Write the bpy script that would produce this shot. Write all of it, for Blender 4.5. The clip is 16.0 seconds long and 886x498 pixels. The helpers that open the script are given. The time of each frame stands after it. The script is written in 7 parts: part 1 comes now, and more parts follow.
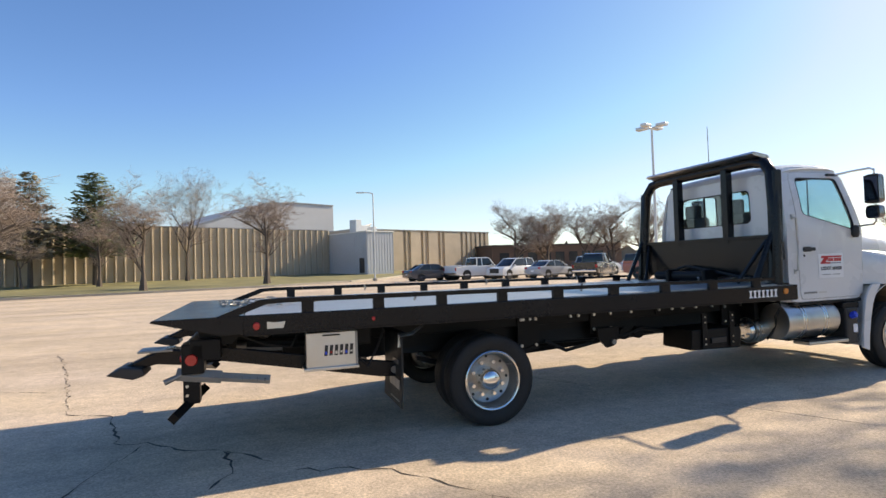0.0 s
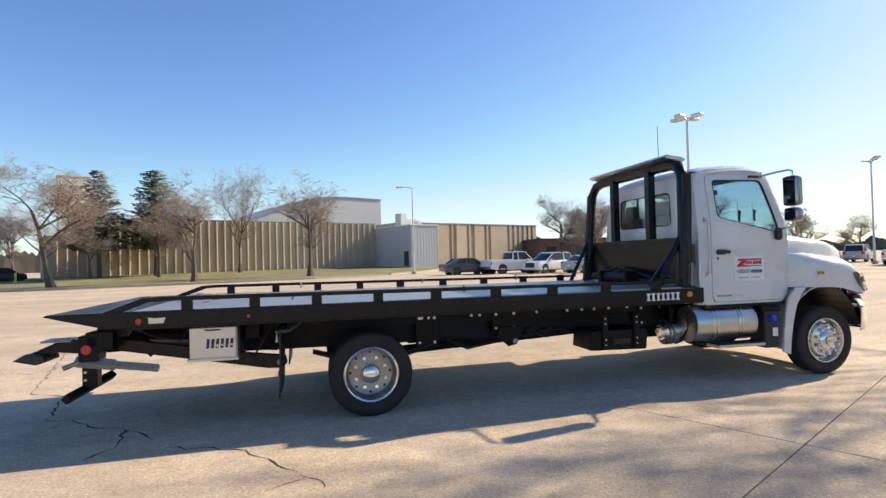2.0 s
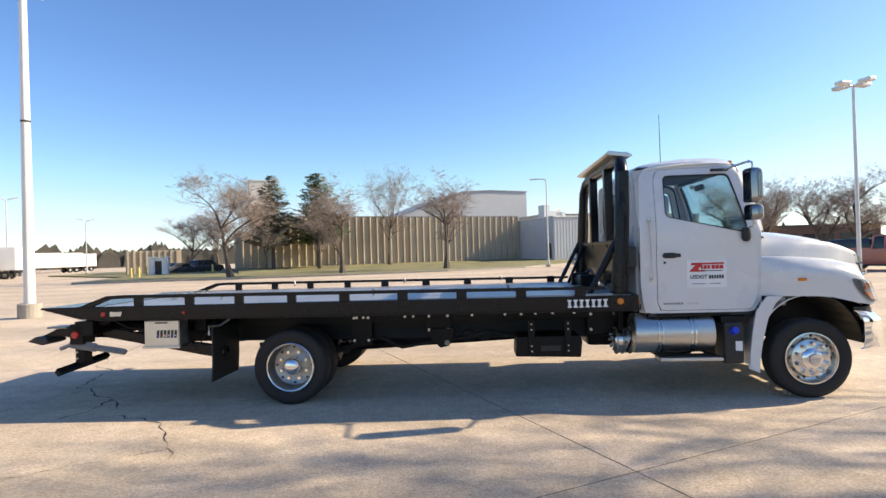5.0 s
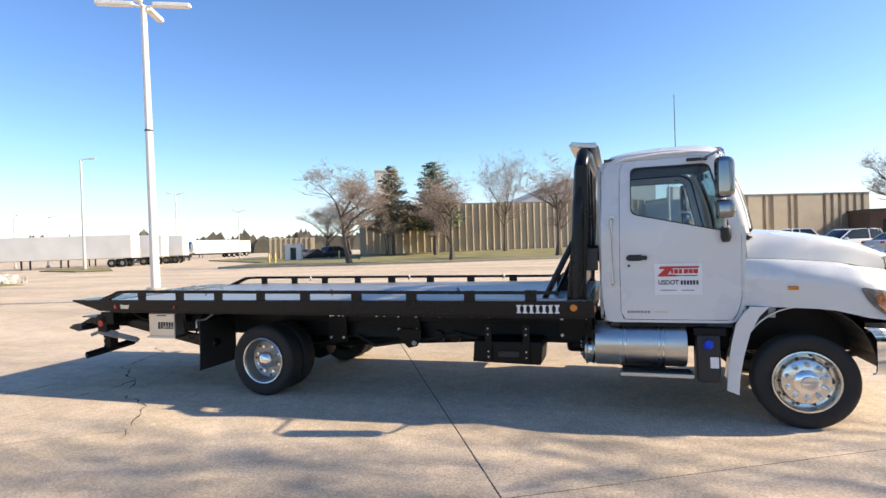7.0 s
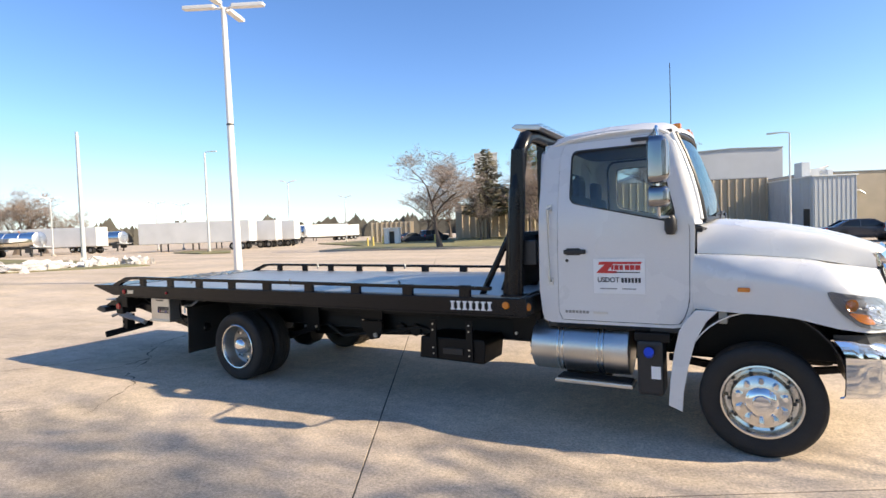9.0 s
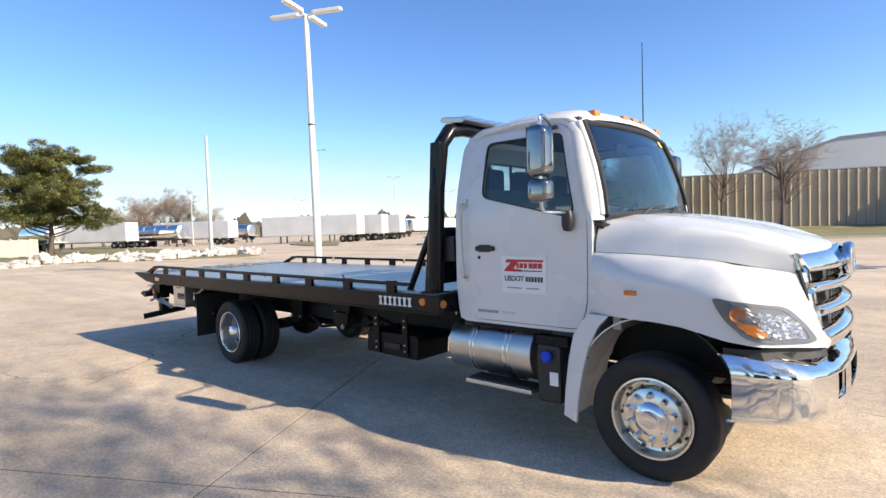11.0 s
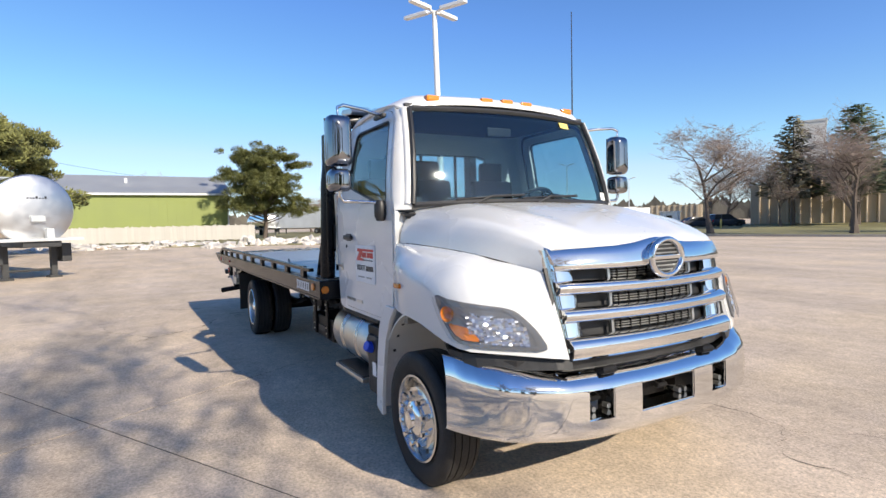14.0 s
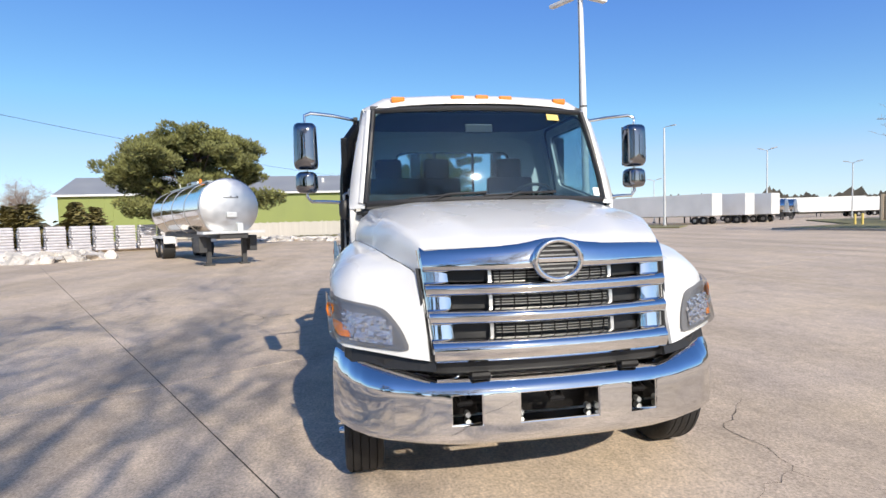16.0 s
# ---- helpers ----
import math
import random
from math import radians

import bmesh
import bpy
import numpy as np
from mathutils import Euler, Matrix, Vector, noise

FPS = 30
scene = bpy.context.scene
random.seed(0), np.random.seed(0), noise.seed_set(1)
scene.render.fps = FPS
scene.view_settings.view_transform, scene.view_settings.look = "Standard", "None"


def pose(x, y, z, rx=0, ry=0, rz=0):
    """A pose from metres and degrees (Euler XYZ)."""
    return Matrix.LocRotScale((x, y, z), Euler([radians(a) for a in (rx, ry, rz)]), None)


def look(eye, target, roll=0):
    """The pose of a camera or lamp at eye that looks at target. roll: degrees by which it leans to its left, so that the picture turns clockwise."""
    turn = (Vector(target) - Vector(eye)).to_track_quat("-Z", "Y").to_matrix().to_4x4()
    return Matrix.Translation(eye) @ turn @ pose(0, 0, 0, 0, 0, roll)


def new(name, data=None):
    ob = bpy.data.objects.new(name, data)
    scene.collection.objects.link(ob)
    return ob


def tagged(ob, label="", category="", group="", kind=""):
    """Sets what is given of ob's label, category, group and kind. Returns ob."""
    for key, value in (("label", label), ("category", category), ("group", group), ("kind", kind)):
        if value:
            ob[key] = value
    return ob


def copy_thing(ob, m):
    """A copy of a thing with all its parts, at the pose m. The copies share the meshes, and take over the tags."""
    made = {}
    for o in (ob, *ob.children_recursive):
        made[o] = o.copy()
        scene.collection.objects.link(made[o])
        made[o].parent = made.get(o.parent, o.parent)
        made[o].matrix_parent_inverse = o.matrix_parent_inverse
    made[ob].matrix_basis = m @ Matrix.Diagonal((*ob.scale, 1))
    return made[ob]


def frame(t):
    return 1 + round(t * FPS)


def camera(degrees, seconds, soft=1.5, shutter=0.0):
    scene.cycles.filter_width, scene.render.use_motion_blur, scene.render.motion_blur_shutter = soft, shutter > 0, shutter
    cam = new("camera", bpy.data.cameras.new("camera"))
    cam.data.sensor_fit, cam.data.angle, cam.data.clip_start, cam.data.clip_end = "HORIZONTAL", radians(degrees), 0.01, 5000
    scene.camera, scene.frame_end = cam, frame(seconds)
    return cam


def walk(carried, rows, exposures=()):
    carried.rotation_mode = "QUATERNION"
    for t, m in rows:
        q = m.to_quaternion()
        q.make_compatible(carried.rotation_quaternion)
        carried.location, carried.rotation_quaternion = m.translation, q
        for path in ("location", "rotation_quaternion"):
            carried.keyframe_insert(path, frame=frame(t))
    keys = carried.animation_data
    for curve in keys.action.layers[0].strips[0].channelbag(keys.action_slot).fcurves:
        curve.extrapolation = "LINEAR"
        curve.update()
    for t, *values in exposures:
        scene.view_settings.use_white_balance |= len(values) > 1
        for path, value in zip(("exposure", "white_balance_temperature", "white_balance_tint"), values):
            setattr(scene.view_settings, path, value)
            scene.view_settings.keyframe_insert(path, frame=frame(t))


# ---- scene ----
cam = camera(78.9, 16.0)
PATH = [
    (0, (-1.979, -5.727, 1.487), (-1.334, -3.835, 1.540), -1.84),
    (0.5, (-1.642, -6.023, 1.507), (-1.043, -4.116, 1.551), -1.63),
    (1, (-1.254, -6.178, 1.540), (-0.698, -4.257, 1.577), -1.60),
    (1.5, (-0.869, -6.414, 1.541), (-0.366, -4.479, 1.578), -1.60),
    (2, (-0.470, -6.541, 1.538), (-0.023, -4.592, 1.570), -1.54),
    (2.5, (-0.070, -6.638, 1.554), (0.312, -4.675, 1.585), -1.49),
    (3, (0.304, -6.768, 1.564), (0.607, -4.792, 1.594), -1.55),
    (3.5, (0.730, -6.819, 1.604), (0.947, -4.831, 1.623), -1.47),
    (4, (1.155, -6.937, 1.588), (1.264, -4.941, 1.611), -1.52),
    (4.5, (1.633, -6.998, 1.591), (1.620, -4.998, 1.614), -1.61),
    (5, (2.139, -7.004, 1.609), (1.996, -5.009, 1.626), -1.73),
    (5.5, (2.650, -6.958, 1.635), (2.377, -4.976, 1.644), -1.84),
    (6, (3.143, -6.862, 1.665), (2.744, -4.902, 1.665), -1.92),
    (6.5, (3.593, -6.721, 1.695), (3.079, -4.788, 1.684), -1.96),
    (7, (3.979, -6.535, 1.720), (3.365, -4.632, 1.697), -1.91),
    (7.5, (4.396, -6.390, 1.763), (3.671, -4.526, 1.722), -2.22),
    (8, (4.749, -6.118, 1.763), (3.949, -4.286, 1.707), -2.27),
    (8.5, (5.091, -5.875, 1.756), (4.204, -4.083, 1.691), -2.21),
    (9, (5.428, -5.647, 1.745), (4.447, -3.905, 1.673), -2.08),
    (9.5, (5.763, -5.422, 1.731), (4.687, -3.738, 1.656), -1.94),
    (10, (6.101, -5.188, 1.717), (4.934, -3.566, 1.640), -1.82),
    (10.5, (6.447, -4.931, 1.705), (5.197, -3.371, 1.627), -1.78),
    (11, (6.804, -4.639, 1.699), (5.484, -3.138, 1.619), -1.86),
    (11.5, (7.123, -4.351, 1.672), (5.751, -2.898, 1.593), -1.62),
    (12, (7.406, -4.010, 1.660), (5.966, -2.624, 1.576), -1.54),
    (12.5, (7.760, -3.672, 1.645), (6.234, -2.382, 1.559), -1.53),
    (13, (7.986, -3.290, 1.644), (6.406, -2.068, 1.547), -1.45),
    (13.5, (8.306, -2.962, 1.629), (6.629, -1.876, 1.537), -1.45),
    (14, (8.484, -2.605, 1.627), (6.738, -1.635, 1.526), -1.38),
    (14.5, (8.688, -2.261, 1.616), (6.879, -1.412, 1.518), -1.39),
    (15, (8.870, -1.885, 1.623), (6.994, -1.202, 1.515), -1.53),
    (15.5, (8.926, -1.511, 1.624), (7.002, -0.977, 1.511), -1.51),
    (16, (9.076, -1.123, 1.622), (7.110, -0.772, 1.513), -1.58),
]
EXPOSURES = [(0, 0.76, 8500, 10), (4, 0.88, 8250, 10), (7, 1.02, 8150, 10), (11, 0.91, 7700, 10), (14, 0.66, 7150, 10), (16, 0.48, 6850, 10)]
walk(cam, [(t, look(eye, target, roll)) for t, eye, target, roll in PATH], EXPOSURES)

# ---- world, sun ----
SUN_EL, SUN_AZ = radians(31), math.atan2(0.22, 0.975)   # towards the sun: mostly ahead of the truck
world = bpy.data.worlds.new("world")
scene.world = world
world.use_nodes = True
wn = world.node_tree.nodes
sky = wn.new("ShaderNodeTexSky")
sky.sky_type, sky.sun_disc = "NISHITA", False
sky.sun_elevation, sky.sun_rotation = SUN_EL, radians(90) - SUN_AZ
sky.air_density, sky.dust_density, sky.ozone_density = 0.8, 0.3, 4.0
sky_tone = wn.new("ShaderNodeHueSaturation")
sky_tone.inputs["Hue"].default_value, sky_tone.inputs["Saturation"].default_value = 0.508, 1.18
world.node_tree.links.new(sky.outputs[0], sky_tone.inputs["Color"])
haze = wn.new("ShaderNodeMix")     # the pale blue of the air bounds the glare low over the ground
haze.data_type, haze.blend_type = "RGBA", "DARKEN"
haze.inputs[0].default_value, haze.inputs[7].default_value = 0.55, (2.3, 3.0, 4.0, 1)
world.node_tree.links.new(sky_tone.outputs[0], haze.inputs[6])
world.node_tree.links.new(haze.outputs[2], wn["Background"].inputs[0])
wn["Background"].inputs[1].default_value = 0.152
sun = new("sun", bpy.data.lights.new("sun", "SUN"))
sun.data.energy, sun.data.angle, sun.data.color = 3.9, radians(0.53), (1.0, 0.94, 0.85)
to_sun = Vector((math.cos(SUN_EL) * math.cos(SUN_AZ), math.cos(SUN_EL) * math.sin(SUN_AZ), math.sin(SUN_EL)))
sun.matrix_world = look((to_sun * 60).to_tuple(), (0, 0, 0))


# ---- materials ----
def mat(name, col, rough=0.6, metal=0.0, vary=0.12, scale=3.0, fine=40.0, bump=0.0, island=0.0, random_ob=0.0, coat=0.0, spec=0.5):
    """A surface with variation at two scales, fine relief and, where asked, a tint by piece."""
    m = bpy.data.materials.new(name)
    m.use_nodes = True
    n, l = m.node_tree.nodes, m.node_tree.links
    p = n["Principled BSDF"]
    p.inputs["Roughness"].default_value, p.inputs["Metallic"].default_value = rough, metal
    p.inputs["Coat Weight"].default_value = coat
    p.inputs["Coat Roughness"].default_value = 0.06
    p.inputs["Specular IOR Level"].default_value = spec
    co = n.new("ShaderNodeTexCoord")
    big, small = n.new("ShaderNodeTexNoise"), n.new("ShaderNodeTexNoise")
    big.inputs["Scale"].default_value, small.inputs["Scale"].default_value = scale, fine
    big.inputs["Detail"].default_value, small.inputs["Detail"].default_value = 5, 4
    for t in (big, small):
        l.new(co.outputs["Object"], t.inputs["Vector"])
    mix = n.new("ShaderNodeMath")
    mix.operation = "MULTIPLY_ADD"
    l.new(small.outputs[0], mix.inputs[0])
    mix.inputs[1].default_value = 0.5
    l.new(big.outputs[0], mix.inputs[2])
    val = n.new("ShaderNodeMapRange")
    val.inputs[1].default_value, val.inputs[2].default_value = 0.45, 1.05
    val.inputs[3].default_value, val.inputs[4].default_value = 1 - vary, 1 + vary
    l.new(mix.outputs[0], val.inputs[0])
    hsv = n.new("ShaderNodeHueSaturation")
    hsv.inputs["Color"].default_value = (*col, 1)
    last = val.outputs[0]
    if island or random_ob:
        src = n.new("ShaderNodeNewGeometry").outputs["Random Per Island"] if island else n.new("ShaderNodeObjectInfo").outputs["Random"]
        mr = n.new("ShaderNodeMapRange")
        k = island or random_ob
        mr.inputs[3].default_value, mr.inputs[4].default_value = 1 - k, 1 + k
        l.new(src, mr.inputs[0])
        mul = n.new("ShaderNodeMath")
        mul.operation = "MULTIPLY"
        l.new(last, mul.inputs[0]), l.new(mr.outputs[0], mul.inputs[1])
        last = mul.outputs[0]
    l.new(last, hsv.inputs["Value"])
    l.new(hsv.outputs[0], p.inputs["Base Color"])
    if bump:
        b = n.new("ShaderNodeBump")
        b.inputs["Strength"].default_value, b.inputs["Distance"].default_value = bump, 0.02
        l.new(small.outputs[0], b.inputs["Height"])
        l.new(b.outputs[0], p.inputs["Normal"])
    rr = n.new("ShaderNodeMapRange")
    rr.inputs[1].default_value, rr.inputs[2].default_value = 0.3, 0.7
    rr.inputs[3].default_value, rr.inputs[4].default_value = max(0.02, rough * 0.85), min(1, rough * 1.15)
    l.new(big.outputs[0], rr.inputs[0])
    l.new(rr.outputs[0], p.inputs["Roughness"])
    return m


def glass_mat(name, tint, rough=0.0, base=0.10):
    m = bpy.data.materials.new(name)
    m.use_nodes = True
    n, l = m.node_tree.nodes, m.node_tree.links
    n.remove(n["Principled BSDF"])
    tr, gl, mx = n.new("ShaderNodeBsdfTransparent"), n.new("ShaderNodeBsdfGlossy"), n.new("ShaderNodeMixShader")
    lw, pw, ma = n.new("ShaderNodeLayerWeight"), n.new("ShaderNodeMath"), n.new("ShaderNodeMath")
    tr.inputs[0].default_value = (*tint, 1)
    gl.inputs["Roughness"].default_value = rough
    lw.inputs[0].default_value = 0.5
    pw.operation, ma.operation = "POWER", "MULTIPLY_ADD"
    pw.inputs[1].default_value, ma.inputs[1].default_value, ma.inputs[2].default_value = 4.2, 0.88, base
    l.new(lw.outputs["Facing"], pw.inputs[0]), l.new(pw.outputs[0], ma.inputs[0]), l.new(ma.outputs[0], mx.inputs[0])
    l.new(tr.outputs[0], mx.inputs[1]), l.new(gl.outputs[0], mx.inputs[2])
    l.new(mx.outputs[0], n["Material Output"].inputs[0])
    return m


WHITE = mat("white_truck_paint", (0.72, 0.72, 0.705), 0.28, 0, 0.03, 1.5, 60, 0, coat=0.6)
BLACK = mat("black_gloss_paint", (0.007, 0.0075, 0.009), 0.24, 0, 0.3, 2, 50, 0, spec=0.28)
CHASSIS = mat("black_chassis_paint", (0.009, 0.0085, 0.0085), 0.45, 0, 0.35, 4, 60, 0.1, spec=0.2)
RUBBER = mat("tyre_rubber", (0.015, 0.0145, 0.014), 0.7, 0, 0.3, 6, 80, 0.25)
FLAP = mat("mud_flap_rubber", (0.02, 0.02, 0.019), 0.6, 0, 0.3, 4, 60, 0.2)
CHROME = mat("chrome", (0.83, 0.83, 0.82), 0.05, 1, 0.03, 2, 30, 0)
FACET = mat("lamp_reflector", (0.78, 0.77, 0.78), 0.12, 0.72, 0.06, 6, 60, 0)
BEZEL = mat("grey_bezel_plastic", (0.15, 0.15, 0.155), 0.3, 0, 0.1, 4, 60, 0.02)
# mirror chrome and glass: dark reflected surroundings are put into the base colour
DARKREFLECT = mat("dark_chrome", (0.30, 0.30, 0.31), 0.06, 1, 0.05, 2, 30, 0)
MIRRORGLASS = mat("dark_mirror_glass", (0.10, 0.10, 0.12), 0.03, 1, 0.05, 2, 30, 0)
DISH = mat("dull_cast_rim", (0.42, 0.40, 0.37), 0.38, 0.85, 0.2, 5, 60, 0.05)
BARESTEEL = mat("bare_grey_steel", (0.42, 0.41, 0.39), 0.45, 0.35, 0.15, 6, 60, 0.05)
MIRRORSTEEL = mat("mirror_polished_steel", (0.74, 0.74, 0.73), 0.09, 1, 0.05, 1.5, 30, 0)
POLISHED = mat("polished_aluminium", (0.72, 0.71, 0.68), 0.2, 1, 0.06, 3, 60, 0)
SATIN = mat("satin_steel", (0.6, 0.6, 0.6), 0.42, 1, 0.08, 3, 60, 0.04)
ALU = mat("brushed_aluminium", (0.62, 0.61, 0.58), 0.36, 1, 0.1, 3, 90, 0.05)
DECK = mat("aluminium_deck", (0.40, 0.40, 0.40), 0.38, 0.6, 0.12, 2, 60, 0.05)
GREYPART = mat("grey_steel", (0.3, 0.3, 0.29), 0.45, 0.7, 0.2, 4, 50, 0.1)
PLASTIC = mat("black_plastic", (0.02, 0.02, 0.021), 0.45, 0, 0.2, 4, 60, 0.05)
SEATCLOTH = mat("grey_seat_cloth", (0.06, 0.062, 0.066), 0.85, 0, 0.25, 8, 90, 0.2)
DASH = mat("dashboard_vinyl", (0.03, 0.032, 0.036), 0.6, 0, 0.15, 5, 80, 0.05)
LINER = mat("cab_liner", (0.075, 0.076, 0.08), 0.8, 0, 0.1, 4, 60, 0.05)
AMBER = mat("amber_lens", (0.75, 0.22, 0.02), 0.2, 0, 0.15, 8, 90, 0, coat=0.5)
REDLENS = mat("red_lens", (0.5, 0.02, 0.02), 0.2, 0, 0.15, 8, 90, 0, coat=0.5)
BLUECAP = mat("blue_plastic", (0.01, 0.06, 0.6), 0.35, 0, 0.1, 8, 90, 0)
DECAL = mat("white_decal", (0.85, 0.85, 0.84), 0.4, 0, 0.03, 8, 90, 0)
DECALRED = mat("red_decal", (0.62, 0.03, 0.03), 0.4, 0, 0.05, 8, 90, 0)
DECALBLACK = mat("black_decal", (0.03, 0.03, 0.035), 0.45, 0, 0.1, 8, 90, 0)
YELLOW = mat("yellow_paint", (0.74, 0.56, 0.16), 0.55, 0, 0.15, 3, 50, 0.05)
GLASS = glass_mat("clear_glass", (0.86, 0.92, 0.92), 0.02, 0.05)
TINT = glass_mat("tinted_glass", (0.84, 0.90, 0.90), 0.01, 0.05)
WINDSHIELD = glass_mat("windshield_glass", (0.60, 0.76, 0.82), 0.03, 0.07)
LENS = glass_mat("headlight_lens", (0.92, 0.93, 0.94), 0.0, 0.05)


# ---- mesh tools ----
def part(name, bm, material, parent, label=""):
    me = bpy.data.meshes.new(name)
    bmesh.ops.recalc_face_normals(bm, faces=bm.faces)
    bm.to_mesh(me)
    bm.free()
    me.materials.append(material)
    ob = new(name, me)
    ob.parent = parent
    if label:
        tagged(ob, label)
    return ob


def thing(name, label, category, group="", kind="", at=None):
    ob = new(name)
    ob.empty_display_size = 0.1
    if at is not None:
        ob.matrix_basis = at
    return tagged(ob, label, category, group, kind)


def solo(name, bm, material, label, category="", group="", kind=""):
    ob = part(name, bm, material, None)
    return tagged(ob, label, category, group, kind)


def smooth(ob, angle=40):
    me = ob.data
    me.shade_smooth()
    me.set_sharp_from_angle(angle=radians(angle))
    return ob


def box(x0, x1, y0, y1, z0, z1, bev=0.0, bm=None):
    bm2 = bmesh.new()
    bmesh.ops.create_cube(bm2, size=1, matrix=Matrix.LocRotScale(((x0 + x1) / 2, (y0 + y1) / 2, (z0 + z1) / 2), None, (abs(x1 - x0), abs(y1 - y0), abs(z1 - z0))))
    if bev:
        bmesh.ops.bevel(bm2, geom=bm2.edges[:], offset=bev, segments=2, affect="EDGES", profile=0.6)
    return join(bm, bm2)


def join(bm, bm2, m=None):
    if m is not None:
        bmesh.ops.transform(bm2, matrix=m, verts=bm2.verts)
    if bm is None:
        return bm2
    me = bpy.data.meshes.new("tmp")
    bm2.to_mesh(me)
    bm2.free()
    bm.from_mesh(me)
    bpy.data.meshes.remove(me)
    return bm


def ext(poly, a, b, axis="y", bev=0.0, bm=None):
    """A prism: a polygon in the plane across axis, from a to b."""
    bm2 = bmesh.new()
    put = {"y": lambda p, q, w: (p, w, q), "x": lambda p, q, w: (w, p, q), "z": lambda p, q, w: (p, q, w)}[axis]
    lo = [bm2.verts.new(put(p, q, a)) for p, q in poly]
    hi = [bm2.verts.new(put(p, q, b)) for p, q in poly]
    bm2.faces.new(lo), bm2.faces.new(hi[::-1])
    for i in range(len(poly)):
        j = (i + 1) % len(poly)
        bm2.faces.new((lo[i], hi[i], hi[j], lo[j]))
    if bev:
        bmesh.ops.recalc_face_normals(bm2, faces=bm2.faces)
        bmesh.ops.bevel(bm2, geom=bm2.edges[:], offset=bev, segments=2, affect="EDGES", profile=0.6)
    return join(bm, bm2)


def cyl(p0, p1, r0, r1=None, seg=20, bev=0.0, bm=None):
    r1 = r0 if r1 is None else r1
    p0, p1 = Vector(p0), Vector(p1)
    d = p1 - p0
    bm2 = bmesh.new()
    m = Matrix.Translation((p0 + p1) / 2) @ d.to_track_quat("Z", "Y").to_matrix().to_4x4()
    bmesh.ops.create_cone(bm2, cap_ends=True, segments=seg, radius1=r0, radius2=r1, depth=d.length, matrix=m)
    if bev:
        es = [e for e in bm2.edges if any(len(f.verts) > 4 for f in e.link_faces)]
        bmesh.ops.bevel(bm2, geom=es, offset=bev, segments=2, affect="EDGES", profile=0.6)
    return join(bm, bm2)


def tube(pts, r, seg=10, bm=None, flat=1.0):
    """A round bar through points; flat squeezes it."""
    bm2 = bmesh.new()
    pts = [Vector(p) for p in pts]
    rings, up = [], Vector((0, 0, 1))
    for i, p in enumerate(pts):
        d = (pts[min(i + 1, len(pts) - 1)] - pts[max(i - 1, 0)]).normalized()
        side = d.cross(up)
        if side.length < 0.05:
            side = d.cross(Vector((1, 0, 0)))
        side.normalize()
        nv = side.cross(d).normalized()
        rr = r[i] if isinstance(r, (list, tuple)) else r
        rings.append([bm2.verts.new(p + side * rr * math.cos(k * math.tau / seg) + nv * rr * flat * math.sin(k * math.tau / seg)) for k in range(seg)])
    for a, b in zip(rings, rings[1:]):
        for k in range(seg):
            bm2.faces.new((a[k], a[(k + 1) % seg], b[(k + 1) % seg], b[k]))
    bm2.faces.new(rings[0]), bm2.faces.new(rings[-1])
    return join(bm, bm2)


def lathe(profile, centre, axis="y", seg=40, bm=None, cap=False):
    """Turned round an axis through centre: profile of (radius, along)."""
    bm2 = bmesh.new()
    rings = []
    for r, w in profile:
        ring = []
        for k in range(seg):
            c, s = r * math.cos(k * math.tau / seg), r * math.sin(k * math.tau / seg)
            v = (c, w, s) if axis == "y" else (w, c, s) if axis == "x" else (c, s, w)
            ring.append(bm2.verts.new(Vector(v) + Vector(centre)))
        rings.append(ring)
    for a, b in zip(rings, rings[1:]):
        for k in range(seg):
            bm2.faces.new((a[k], a[(k + 1) % seg], b[(k + 1) % seg], b[k]))
    if cap:
        bm2.faces.new(rings[0]), bm2.faces.new(rings[-1])
    bmesh.ops.remove_doubles(bm2, verts=bm2.verts, dist=1e-5)
    return join(bm, bm2)


def sheet(rows, bm=None, thick=0.0, close=False):
    """A surface through rows of points, with a thickness."""
    bm2 = bmesh.new()
    g = [[bm2.verts.new(p) for p in row] for row in rows]
    for a, b in zip(g, g[1:]):
        n = len(a)
        for k in range(n if close else n - 1):
            bm2.faces.new((a[k], a[(k + 1) % n], b[(k + 1) % n], b[k]))
    if thick:
        bmesh.ops.recalc_face_normals(bm2, faces=bm2.faces)
        bmesh.ops.solidify(bm2, geom=bm2.faces[:], thickness=thick)
    return join(bm, bm2)


def rounded(poly, r=0.05, n=4):
    """A closed outline with its corners rounded."""
    out, k = [], len(poly)
    for i in range(k):
        p, a, b = Vector(poly[i]), Vector(poly[i - 1]), Vector(poly[(i + 1) % k])
        da, db = (a - p), (b - p)
        ra = min(r, da.length * 0.45, db.length * 0.45)
        s, e = p + da.normalized() * ra, p + db.normalized() * ra
        for j in range(n + 1):
            t = j / n
            out.append(tuple(s * (1 - t) ** 2 + p * 2 * t * (1 - t) + e * t * t))
    return out


